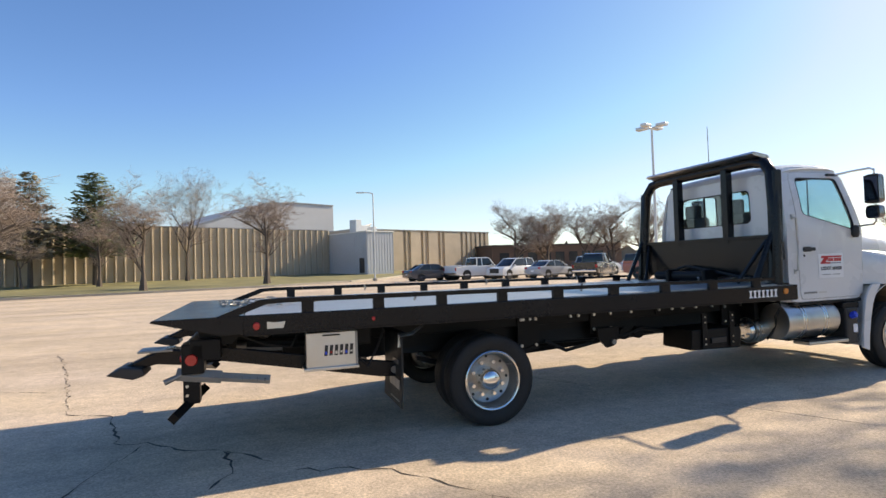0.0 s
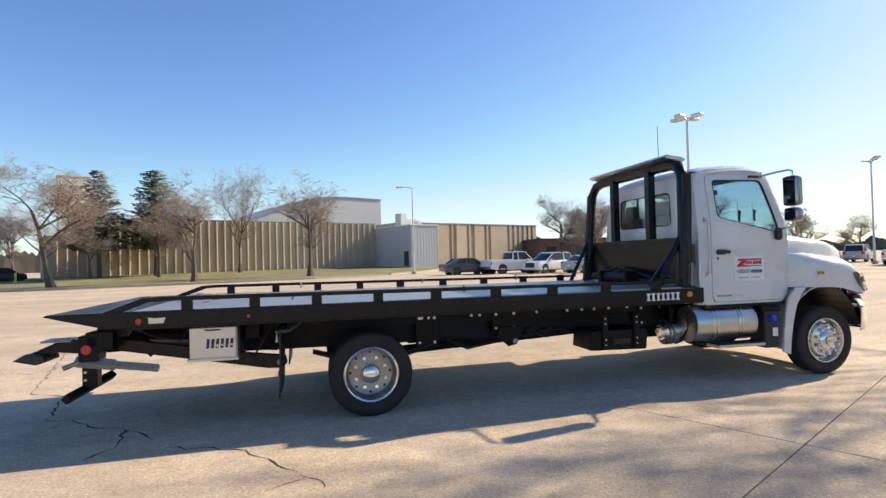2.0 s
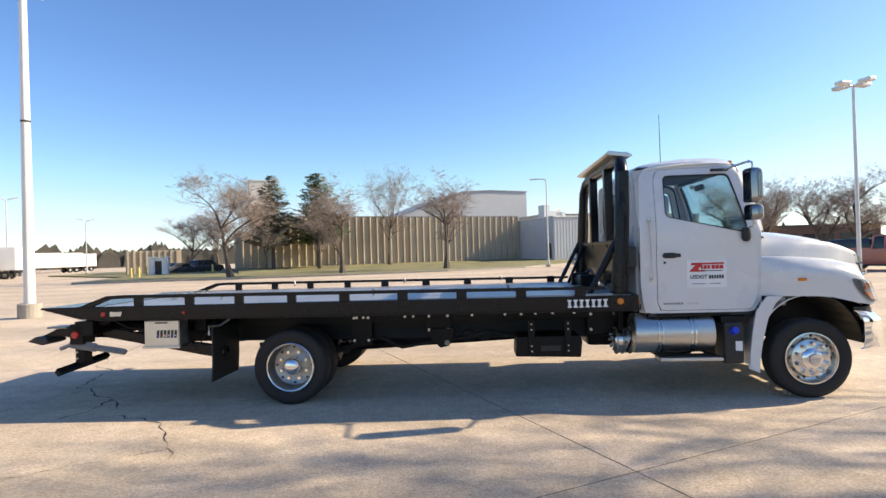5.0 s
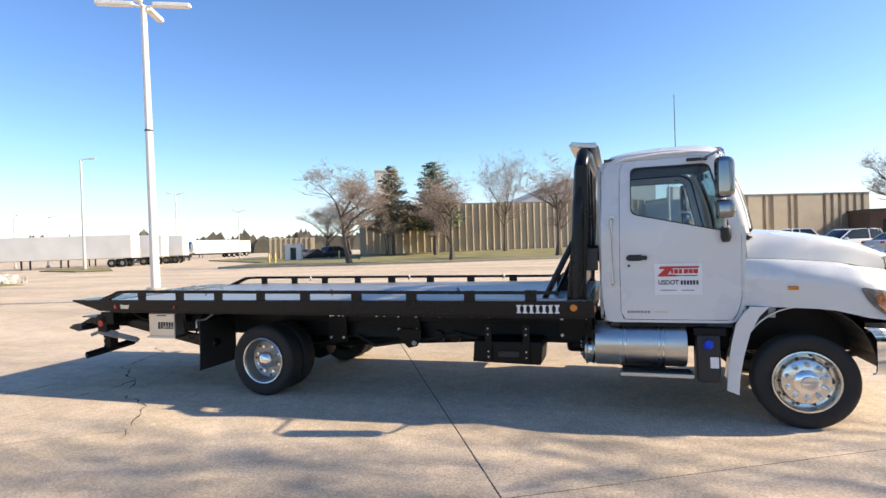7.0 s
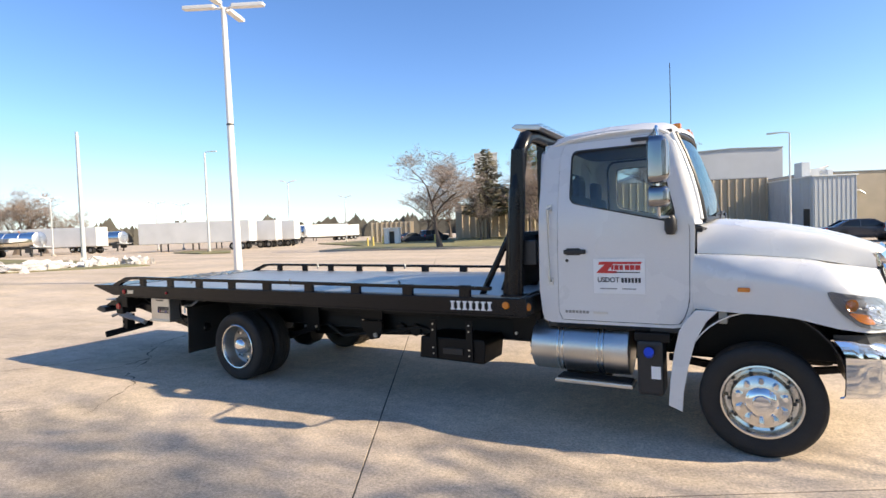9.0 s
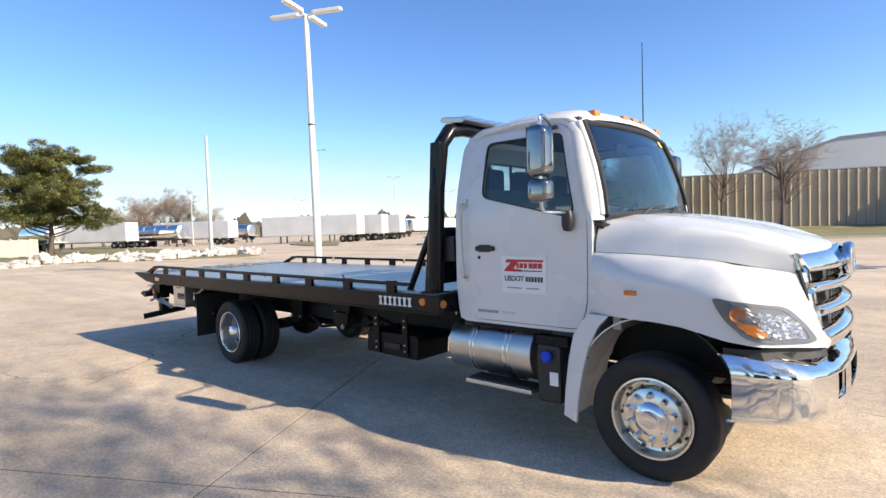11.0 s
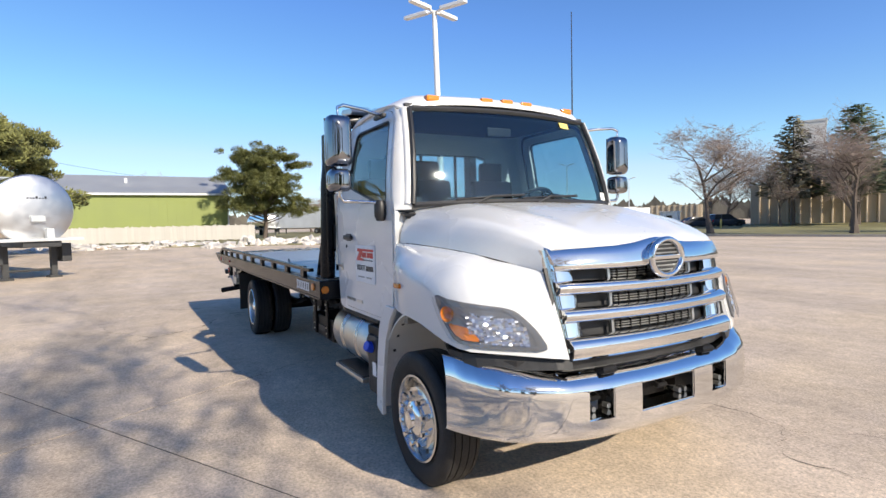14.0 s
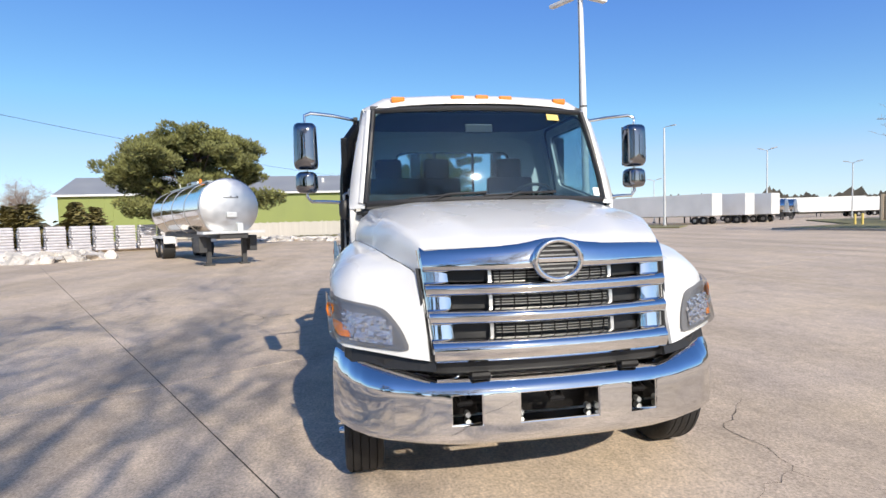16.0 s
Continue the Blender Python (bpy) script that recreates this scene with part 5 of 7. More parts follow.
# ---- ground ----
def concrete(name, col, crackle=0.0):
    m = bpy.data.materials.new(name)
    m.use_nodes = True
    n, l = m.node_tree.nodes, m.node_tree.links
    p = n["Principled BSDF"]
    geo = n.new("ShaderNodeNewGeometry")

    def noise_at(scale, detail, rough=0.6, stretch=None):
        t = n.new("ShaderNodeTexNoise")
        t.inputs["Scale"].default_value, t.inputs["Detail"].default_value, t.inputs["Roughness"].default_value = scale, detail, rough
        if stretch:
            mp = n.new("ShaderNodeMapping")
            mp.inputs["Rotation"].default_value, mp.inputs["Scale"].default_value = (0, 0, stretch[0]), stretch[1]
            l.new(geo.outputs["Position"], mp.inputs[0])
            l.new(mp.outputs[0], t.inputs["Vector"])
        else:
            l.new(geo.outputs["Position"], t.inputs["Vector"])
        return t.outputs[0]

    def ramp(src, lo, hi, a, b):
        r = n.new("ShaderNodeMapRange")
        for i, v in ((1, lo), (2, hi), (3, a), (4, b)):
            r.inputs[i].default_value = v
        l.new(src, r.inputs[0])
        return r.outputs[0]

    def times(a, b):
        k = n.new("ShaderNodeMath")
        k.operation = "MULTIPLY"
        l.new(a, k.inputs[0]), l.new(b, k.inputs[1])
        return k.outputs[0]

    v = times(ramp(noise_at(0.22, 5), 0.3, 0.7, 0.86, 1.12), ramp(noise_at(1.7, 6), 0.3, 0.7, 0.9, 1.1))
    fine = noise_at(45, 3, 0.7)
    v = times(v, ramp(fine, 0.3, 0.7, 0.66, 1.28))
    v = times(v, ramp(noise_at(14, 4, 0.7), 0.3, 0.7, 0.86, 1.12))
    v = times(v, ramp(noise_at(0.35, 5, 0.65, (0.35, (0.25, 2.2, 1))), 0.52, 0.75, 1.0, 0.80))     # tyre-polished streaks
    v = times(v, ramp(noise_at(0.16, 5, 0.6, (1.25, (0.3, 2.6, 1))), 0.44, 0.66, 1.06, 0.84))     # swept dirt
    v = times(v, ramp(noise_at(5.5, 6, 0.7), 0.35, 0.68, 1.08, 0.86))     # blotches
    v = times(v, ramp(noise_at(0.9, 7, 0.75), 0.60, 0.76, 1.0, 0.68))     # oil and damp stains
    vor = n.new("ShaderNodeTexVoronoi")
    vor.inputs["Scale"].default_value = 70
    l.new(geo.outputs["Position"], vor.inputs["Vector"])
    v = times(v, ramp(vor.outputs["Distance"], 0.05, 0.3, 0.72, 1.03))
    tint = n.new("ShaderNodeMix")
    tint.data_type = "RGBA"
    tint.inputs[6].default_value, tint.inputs[7].default_value = (*col, 1), (col[0] * 0.93, col[1] * 0.95, col[2] * 1.04, 1)
    l.new(ramp(noise_at(0.5, 4), 0.35, 0.65, 0, 1), tint.inputs[0])
    hsv = n.new("ShaderNodeHueSaturation")
    l.new(tint.outputs[2], hsv.inputs["Color"])
    l.new(v, hsv.inputs["Value"])
    l.new(hsv.outputs[0], p.inputs["Base Color"])
    p.inputs["Roughness"].default_value = 0.85
    p.inputs["Specular IOR Level"].default_value = 0.3
    b = n.new("ShaderNodeBump")
    b.inputs["Strength"].default_value, b.inputs["Distance"].default_value = 0.35, 0.01
    l.new(fine, b.inputs["Height"])
    l.new(b.outputs[0], p.inputs["Normal"])
    return m


CONCRETE = concrete("weathered_concrete", (0.60, 0.475, 0.34))
KERB = mat("kerb_concrete", (0.36, 0.33, 0.28), 0.85, 0, 0.2, 1.5, 30, 0.2)
DIRT = mat("crack_dirt", (0.075, 0.06, 0.045), 0.95, 0, 0.3, 3, 40, 0.2)
GRASS = mat("winter_grass", (0.21, 0.19, 0.085), 0.95, 0, 0.45, 0.35, 9, 0.3)
BARK = mat("grey_bark", (0.11, 0.085, 0.068), 0.9, 0, 0.3, 3, 40, 0.3)
TWIG = mat("reddish_twigs", (0.30, 0.235, 0.195), 0.9, 0, 0.25, 2, 30, 0)
SPRUCE = mat("spruce_needles", (0.15, 0.185, 0.09), 0.8, 0, 0.4, 0.8, 12, 0, island=0.35)
SPRUCE2 = mat("browned_spruce_needles", (0.21, 0.19, 0.12), 0.8, 0, 0.4, 0.8, 12, 0, island=0.35)
PINE = mat("pine_needles", (0.165, 0.17, 0.055), 0.75, 0, 0.4, 0.8, 12, 0, island=0.4)
FARWOOD = mat("far_woods", (0.11, 0.1, 0.08), 0.95, 0, 0.4, 0.1, 2, 0, island=0.3)
SNOW = mat("dirty_snow", (0.56, 0.52, 0.47), 0.8, 0, 0.5, 1.6, 9, 0.5, island=0.25)

gb = bmesh.new()
bmesh.ops.create_grid(gb, x_segments=24, y_segments=24, size=2600)
bmesh.ops.translate(gb, verts=gb.verts, vec=(0, 0, -0.016))
ground = solo("ground", gb, CONCRETE, "wide weathered tan concrete lot", "ground", kind="structure")

# cast slabs with sawn joints, turned against the truck
JA, JC, SL, GAP = radians(29.0), Vector((3.2, -3.03, 0)), 12.0, 0.006
ju, jv = Vector((math.cos(JA), math.sin(JA), 0)), Vector((-math.sin(JA), math.cos(JA), 0))
pave = tagged(new("pavement"), "concrete slabs with dark sawn joints", "pavement", kind="structure")
slab_bm = box(GAP, SL - GAP, GAP, SL - GAP, -0.05, 0.0, 0.004)
slab0 = None
for i in range(-3, 2):
    for j in range(-2, 3):
        m = Matrix.Translation(JC + ju * SL * i + jv * SL * j) @ Matrix.Rotation(JA, 4, "Z")
        if slab0 is None:
            slab0 = part("slab", slab_bm, CONCRETE, pave)
            slab0.matrix_basis = m
        else:
            o = new("slab", slab0.data)
            o.parent, o.matrix_basis = pave, m
jb = bmesh.new()
for a0, d, n0, n1 in ((JC, ju, -36, 24), (JC, jv, -24, 36)):
    random.seed(5)
    left, right = [], []
    for k in range(int((n1 - n0) / 0.25) + 1):
        p = a0 + d * (n0 + k * 0.25)
        q = Vector((-d.y, d.x, 0))
        c = random.gauss(0, 0.003)
        w = 0.006 + random.random() * 0.008
        left.append((p + q * (c + w)).to_tuple()[:2] + (-0.004,)), right.append((p + q * (c - w)).to_tuple()[:2] + (-0.004,))
    sheet([left, right], jb)
part("joint_filler", jb, DIRT, pave, "dark grit in the slab joints")


def crack(points, w, seed):
    random.seed(seed)
    bm = bmesh.new()
    pts = [Vector((x, y, 0.003)) for x, y in points]
    fine = []
    for a, b in zip(pts, pts[1:]):
        k = max(2, int((b - a).length / 0.09))
        nn = Vector((-(b - a).y, (b - a).x, 0)).normalized()
        for i in range(k):
            fine.append(a.lerp(b, i / k) + nn * random.gauss(0, 0.02))
    fine.append(pts[-1])
    lft, rgt = [], []
    for i, p in enumerate(fine):
        d = (fine[min(i + 1, len(fine) - 1)] - fine[max(0, i - 1)]).normalized()
        q = Vector((-d.y, d.x, 0))
        ww = w * random.choice((0.1, 0.2, 0.3, 0.45, 0.8)) * (0.3 if i in (0, len(fine) - 1) else 1)
        lft.append(p + q * ww), rgt.append(p - q * ww)
    return sheet([lft, rgt], bm)


cracks = tagged(new("pavement_cracks"), "jagged dark cracks in the concrete", "cracks", kind="structure")
for k, (pts, w) in enumerate((
        (((-0.45, -2.75), (-0.75, -2.35), (-1.1, -1.85), (-1.38, -1.69), (-1.78, -1.57)), 0.014),
        (((-1.9, -1.3), (-2.3, -0.9), (-2.6, -0.75), (-2.95, -0.4), (-3.15, -0.35), (-3.5, 0.8), (-3.96, 1.05), (-4.4, 2.6), (-5.05, 4.7), (-5.6, 6.2)), 0.016),
        (((-2.95, -0.4), (-3.2, -1.2), (-3.35, -1.9), (-3.9, -2.6)), 0.012),
        (((-2.3, -0.9), (-2.2, -1.35), (-2.34, -1.7)), 0.02),
        (((5.0, 2.2), (5.53, 1.62), (5.9, 1.66), (6.25, 1.54), (6.65, 1.95), (7.4, 2.3)), 0.005),
        (((6.25, 1.54), (6.42, 1.2), (6.59, 1.06), (7.02, 1.21), (7.6, 1.0)), 0.005),
        (((6.65, 1.95), (6.8, 2.8), (6.5, 3.6)), 0.004),
        (((-4.5, 2.4), (-6.2, 3.3), (-7.6, 3.1)), 0.01),
        (((-0.6, -2.5), (-1.4, -3.1), (-2.6, -3.4)), 0.006),
)):
    part("crack", crack(pts, w, k), DIRT, cracks)

# grass island along the building, with its kerb
GR = [(-31.5, 35.0), (-26, 35.5), (-18, 36.4), (-9.5, 38.4), (-1, 41.2), (6.0, 45.5), (10.5, 52), (14.5, 60), (22, 70), (26, 86), (-60, 83), (-60, 66), (-36, 48)]
solo("grass_verge", ext(GR, -0.1, 0.13, "z"), GRASS, "dry winter lawn with green patches", "lawn", kind="structure")
BA = radians(25.5)
BUILD = Matrix.Translation((8.0, 77.3, 0)) @ Matrix.Rotation(BA, 4, "Z")     # along the factory wall
bank = solo("lawn_bank", sheet([[(u, v, z) for u in np.linspace(-41, 14, 16)] for v, z in ((-17, 0.12), (-12, 0.2), (-6, 0.36), (0.5, 0.5))]), GRASS, "lawn rising gently towards the factory wall", "lawn", kind="structure")
bank.matrix_basis = BUILD
kb = bmesh.new()
for (x0, y0), (x1, y1) in zip(GR[:9], GR[1:10]):
    a, b = Vector((x0, y0, 0)), Vector((x1, y1, 0))
    q = Vector(((b - a).y, -(b - a).x, 0)).normalized() * 0.16
    sheet([[(a + q) + Vector((0, 0, -0.05)), (b + q) + Vector((0, 0, -0.05))], [(a + q) + Vector((0, 0, 0.145)), (b + q) + Vector((0, 0, 0.145))], [a + Vector((0, 0, 0.15)), b + Vector((0, 0, 0.15))], [a, b]], kb)
solo("kerb", kb, KERB, "worn concrete kerb round the lawn", "kerb", kind="structure")
solo("far_lawn", ext([(-60, 40), (-57, 36.5), (-47, 33), (-44, 34.5), (-52, 41)], -0.1, 0.1, "z"), GRASS, "small grass island under a lamp post", "lawn", kind="structure")
solo("side_lawn", ext([(-44, 21), (-30, 16.5), (-31.5, 14), (-38, 6.5), (-46, -4), (-120, -20), (-120, 32)], -0.1, 0.05, "z"), GRASS, "dry verge with snow heaps along the lot", "lawn", kind="structure")


# ---- trees ----
def grow(seed, height, spread, trunk_r, levels, low=0.25, lean=0.1, droop=0.0, twigs=3, width=4.0, fat=0.006):
    """A bare tree as tapered limbs: thick limbs and fine twigs apart."""
    rnd = random.Random(seed)
    V, F, V2, F2 = [], [], [], []

    def limb(p, d, length, r, level):
        segs = 4 if level < 2 else 3 if level < 4 else 2
        vv, ff = (V, F) if level < 3 else (V2, F2)
        n = 6 if level < 2 else 4 if level < 3 else 3
        base = None
        pts = []
        for i in range(segs + 1):
            rr = r * (1 - 0.55 * i / segs) * (1.35 if level == 0 and i == 0 else 1)
            side = d.cross(Vector((0.3, 0.5, 0.8))).normalized()
            nv = side.cross(d).normalized()
            ring = len(vv)
            for k in range(n):
                a = k * math.tau / n
                vv.append(tuple(p + (side * math.cos(a) + nv * math.sin(a)) * rr))
            if base is not None:
                for k in range(n):
                    ff.append((base + k, base + (k + 1) % n, ring + (k + 1) % n, ring + k))
            base = ring
            pts.append((p.copy(), rr, d.copy()))
            d = (d + Vector((rnd.gauss(0, 0.16), rnd.gauss(0, 0.16), rnd.gauss(0, 0.1) + 0.05 - droop * level * 0.06))).normalized()
            p = p + d * length / segs
        if level >= levels:
            return
        kids = (6, 6, 5, 4, twigs, twigs)[min(level, 5)]
        for k in range(kids):
            f = rnd.uniform(low if level == 0 else 0.3, 1.0)
            if level == 0:
                f = low + (1 - low) * (k + rnd.random()) / kids
            i = min(segs, int(f * segs + 0.5))
            q, rr, dd = pts[i]
            a = rnd.random() * math.tau
            side = Vector((math.cos(a), math.sin(a), 0))
            up = 0.55 if level == 0 else 0.3
            nd = (dd * 0.5 + side * (spread + rnd.random() * 0.35) + Vector((0, 0, up * rnd.random()))).normalized()
            limb(q, nd, length * rnd.uniform(0.5, 0.78), max(rr * 0.62, fat), level + 1)

    limb(Vector((0, 0, -0.05)), Vector((rnd.gauss(0, lean), rnd.gauss(0, lean), 1)).normalized(), height * 0.42, trunk_r, 0)
    top = sorted(v[2] for v in V + V2)[int(len(V + V2) * 0.985)]
    wide = sorted(math.hypot(v[0], v[1]) for v in V + V2)[int(len(V + V2) * 0.97)]
    k, q = height / top, width / wide
    fix = lambda L: [(x * q if z > 0.6 else x * (k + (q - k) * max(0, z) / 0.6), y * q if z > 0.6 else y * (k + (q - k) * max(0, z) / 0.6), z * k) for x, y, z in L]
    return (fix(V), F), (fix(V2), F2)


def raw(name, VF, material, parent, label=""):
    me = bpy.data.meshes.new(name)
    me.from_pydata(VF[0], [], VF[1])
    me.materials.append(material)
    ob = new(name, me)
    ob.parent = parent
    return tagged(ob, label) if label else ob


def bare_tree(seed, height, spread=0.7, r=0.16, levels=5, label="leafless ornamental tree with spreading grey branches", group="", **k):
    t = thing("bare_tree", label, "tree", group)
    a, b = grow(seed, height, spread, r, levels, **k)
    raw("trunk", a, BARK, t)
    raw("crown", b, TWIG, t, "fine bare twigs")
    return t


LG = "ornamental trees on the lawn"
crab = [bare_tree(11, 9.2, 0.75, 0.19, 6, group=LG, low=0.16, width=3.6, twigs=3, fat=0.0065, droop=0.25), bare_tree(12, 12.2, 0.6, 0.19, 6, group=LG, low=0.3, width=4.4, twigs=3, fat=0.0065, droop=0.2), bare_tree(23, 9.0, 0.8, 0.17, 6, group=LG, low=0.25, width=5.2, twigs=3, fat=0.0065, droop=0.15)]
crab[0].matrix_basis = pose(-1.4, 46.7, 0.12, 0, 0, 20)
crab[1].matrix_basis = pose(-10.0, 63.4, 0.25, 0, 0, 80)
crab[2].matrix_basis = pose(-19.8, 38.6, 0.12, 0, 0, 200)
for i, (k, x, y, rz, sc) in enumerate(((0, -10.5, 41.0, 150, 0.86), (0, -50.1, 96.5, 210, 1.25), (2, -53.5, 92.0, 100, 1.15), (1, -23.2, 55.0, 310, 0.62), (0, -17.0, 55.5, 40, 0.8))):
    copy_thing(crab[k], pose(x, y, 0.14, 0, 0, rz) @ Matrix.Scale(sc, 4))["label"] = "leafless ornamental tree with spreading grey branches"


def conifer(name, seed, height, radius, material, label, crown_low=0.06):
    """Whorls of drooping boughs set with needle sprays."""
    rnd = random.Random(seed)
    t = thing(name, label, "tree")
    part("trunk", cyl((0, 0, -0.1), (0, 0, height * 0.97), radius * 0.07, 0.02, 10), BARK, t)
    V, F = [], []
    z = height * crown_low
    while z < height * 0.99:
        f = 1 - z / height
        rad = radius * min(1.0, 1.12 * f ** 0.62) * (0.7 + 0.3 * min(1, (1 - f) / 0.3)) * rnd.uniform(0.7, 1.12) + 0.1
        for k in range(max(8, int(11 + 3 * f))):
            a = rnd.random() * math.tau
            L = rad * rnd.uniform(0.65, 1.1)
            d = Vector((math.cos(a), math.sin(a), 0))
            side = Vector((-d.y, d.x, 0))
            for j in range(max(4, int(L * 7))):
                g = (j + rnd.random()) / max(4, int(L * 7))
                c = d * L * g + Vector((0, 0, z - 0.22 * L * g + 0.36 * L * g * g)) + side * rnd.gauss(0, 0.16 * (1.2 - g))
                s = rnd.uniform(0.35, 0.8) * (0.7 + 0.4 * f)
                dd = (d + side * rnd.uniform(-0.9, 0.9) + Vector((0, 0, rnd.uniform(-0.5, 0.25)))).normalized() * s
                ww = side * s * 0.3 + Vector((0, 0, rnd.uniform(-0.12, 0.12) * s))
                i0 = len(V)
                V.extend([tuple(c - ww), tuple(c + dd * 0.55 + Vector((0, 0, -0.05 * s)) - ww * 0.8), tuple(c + dd), tuple(c + dd * 0.5 + ww + Vector((0, 0, 0.08 * s)))])
                F.extend([(i0, i0 + 1, i0 + 2), (i0, i0 + 2, i0 + 3)])
        z += height * 0.016 + 0.05
    raw("crown", (V, F), material, t, "needle-clad boughs")
    return t


conifer("spruce_tree", 21, 12.2, 4.7, SPRUCE, "dark green spruce in front of the fluted wall", 0.27).matrix_basis = pose(-18.2, 59.2, 0.2)
conifer("spruce_tree", 22, 11.8, 3.7, SPRUCE2, "thin browning spruce in front of the fluted wall", 0.27).matrix_basis = pose(-23.4, 57.6, 0.2)


def pine(seed, height, radius, label, pads=34, low=0.28):
    """A spreading pine: a forked trunk, crooked limbs and flat pads of needle tufts with gaps between."""
    rnd = random.Random(seed)
    t = thing("pine_tree", label, "tree")
    bm = bmesh.new()
    tr = height * 0.022
    spine = [Vector((0, 0, -0.1)), Vector((0.15, 0.1, height * 0.2)), Vector((-0.1, 0.25, height * 0.45)), Vector((0.1, 0.1, height * 0.7)), Vector((0, 0, height * 0.92))]
    tube(spine, [tr * 1.25, tr, tr * 0.8, tr * 0.5, tr * 0.2], 8, bm)
    V, F = [], []
    for k in range(pads):
        zz = low + (0.97 - low) * (k + rnd.random()) / pads
        reach = radius * math.sqrt(max(0.03, 1 - ((zz - 0.52) / 0.52) ** 2))
        rr = reach * rnd.choice((0.25, 0.5, 0.7, 0.85, 0.95)) * rnd.uniform(0.9, 1.05)
        an = k * 2.4 + rnd.uniform(-0.5, 0.5)
        c = Vector((rr * math.cos(an), rr * math.sin(an), height * zz))
        z0 = max(height * 0.16, c.z - rr * 0.55)
        f = z0 / height
        root = spine[0].lerp(spine[4], f / 0.92)
        mid = root.lerp(c, 0.55) + Vector((rnd.gauss(0, 0.15), rnd.gauss(0, 0.15), -0.12 * rr))
        tube([root, mid, c], [tr * 0.42, tr * 0.26, 0.02], 5, bm)
        pr = radius * rnd.uniform(0.2, 0.34)
        subs = [(c + Vector((rnd.gauss(0, 0.55) * pr, rnd.gauss(0, 0.55) * pr, rnd.gauss(0, 0.18) * pr)), pr * rnd.uniform(0.35, 0.62)) for _ in range(9)]
        for q0, r in subs:
            for j in range(int(250 * (r / 0.7) ** 1.5) + 60):
                u = Vector((rnd.gauss(0, 1), rnd.gauss(0, 1), rnd.gauss(0, 0.8))).normalized()
                q = q0 + Vector((u.x * r, u.y * r, u.z * r * 0.62)) * rnd.uniform(0.4, 1.0)
                d = (u * 0.8 + Vector((rnd.gauss(0, 0.4), rnd.gauss(0, 0.4), 0.55))).normalized() * rnd.uniform(0.14, 0.3)
                w2 = d.cross(Vector((rnd.random(), rnd.random(), rnd.random() + 0.1))).normalized() * 0.055
                i0 = len(V)
                V.extend([tuple(q - w2), tuple(q + w2), tuple(q + d)])
                F.append((i0, i0 + 1, i0 + 2))
    smooth(part("trunk", bm, BARK, t), 60)
    raw("crown", (V, F), PINE, t, "yellow-green needle tufts")
    return t


pine(31, 8.7, 5.3, "broad spreading pine behind the milk tanker", 48).matrix_basis = pose(-35.5, -12.3, 0)
pine(35, 11.7, 5.3, "ragged pine beside the white trailers", 40, 0.3).matrix_basis = pose(-65.8, 11.6, 0, 0, 0, 40)
pine(33, 8.5, 4.2, "pine tree at the lot's edge", 24).matrix_basis = pose(-26, -27.5, 0)

# tall bare trees ahead of the truck, whose shade falls over the slabs
TG = "tall bare trees ahead of the truck"
tall = bare_tree(41, 14.0, 0.75, 0.22, 5, "tall leafless shade tree beside the lot", TG, low=0.36, width=4.0, twigs=2, fat=0.015)
tall.matrix_basis = pose(18.9, -1.9, 0, 0, 0, 30)
for x, y, rz in ((25.5, -8.0, 200), (17.5, -13.5, 270)):
    copy_thing(tall, pose(x, y, 0, 0, 0, rz))
for k, (x, y, h) in enumerate(((31, -4, 8), (36, -14, 9.5), (33, -24, 7.5), (41, -2, 10), (38, -32, 9), (29, -34, 8.5), (44, -20, 10))):
    conifer("cedar_tree", 90 + k, h, h * 0.3, SPRUCE, "dark evergreen at the edge of the lot", 0.03).matrix_basis = pose(x, y, 0)
for x, y, rz in ((27, -17, 60), (24, -30, 330), (37, -7, 100)):
    copy_thing(tall, pose(x, y, 0, 0, 0, rz))
# bare trees beyond the parked cars
BG = "bare trees behind the parked cars"
bt = [bare_tree(51, 9.9, 0.8, 0.24, 6, "bare spreading tree behind the parked cars", BG, low=0.12, width=4.9, twigs=3, fat=0.007), bare_tree(52, 10.0, 0.75, 0.28, 6, "bare spreading tree behind the parked cars", BG, low=0.12, width=4.8, twigs=3, fat=0.007)]
bt[0].matrix_basis = pose(40.3, 68.0, 0, 0, 0, 0)
bt[1].matrix_basis = pose(35.6, 70.4, 0, 0, 0, 90)
for k, x, y, rz, sc in ((0, 45.6, 64.7, 140, 0.93), (1, 48.6, 62.6, 200, 0.98), (0, 50.2, 59.0, 250, 0.95), (1, 43.5, 75, 30, 0.9), (0, 69.2, 58.4, 80, 0.75), (1, 74, 54.5, 310, 0.6), (0, 60.5, 60.5, 10, 0.55), (1, 63.5, 58.5, 120, 0.52), (0, 90, 48, 10, 0.8), (1, 100, 38, 120, 0.8)):
    copy_thing(bt[k], pose(x, y, 0, 0, 0, rz) @ Matrix.Scale(sc, 4))
for x, y, rz, k, sc in ((-109, 41, 20, 0, 1.15), (-111, 36.5, 120, 1, 1.0), (-107, 45, 220, 0, 0.95), (-113, 33, 300, 1, 0.8), (-116, 40, 80, 0, 1.0), (-105, 49, 10, 1, 0.75), (-110, 30, 150, 0, 0.7), (-101.7, -3.7, 80, 0, 1.1)):
    copy_thing(bt[k], pose(x, y, 0, 0, 0, rz) @ Matrix.Scale(sc, 4))["label"] = "bare tree at the far edge of the lot"

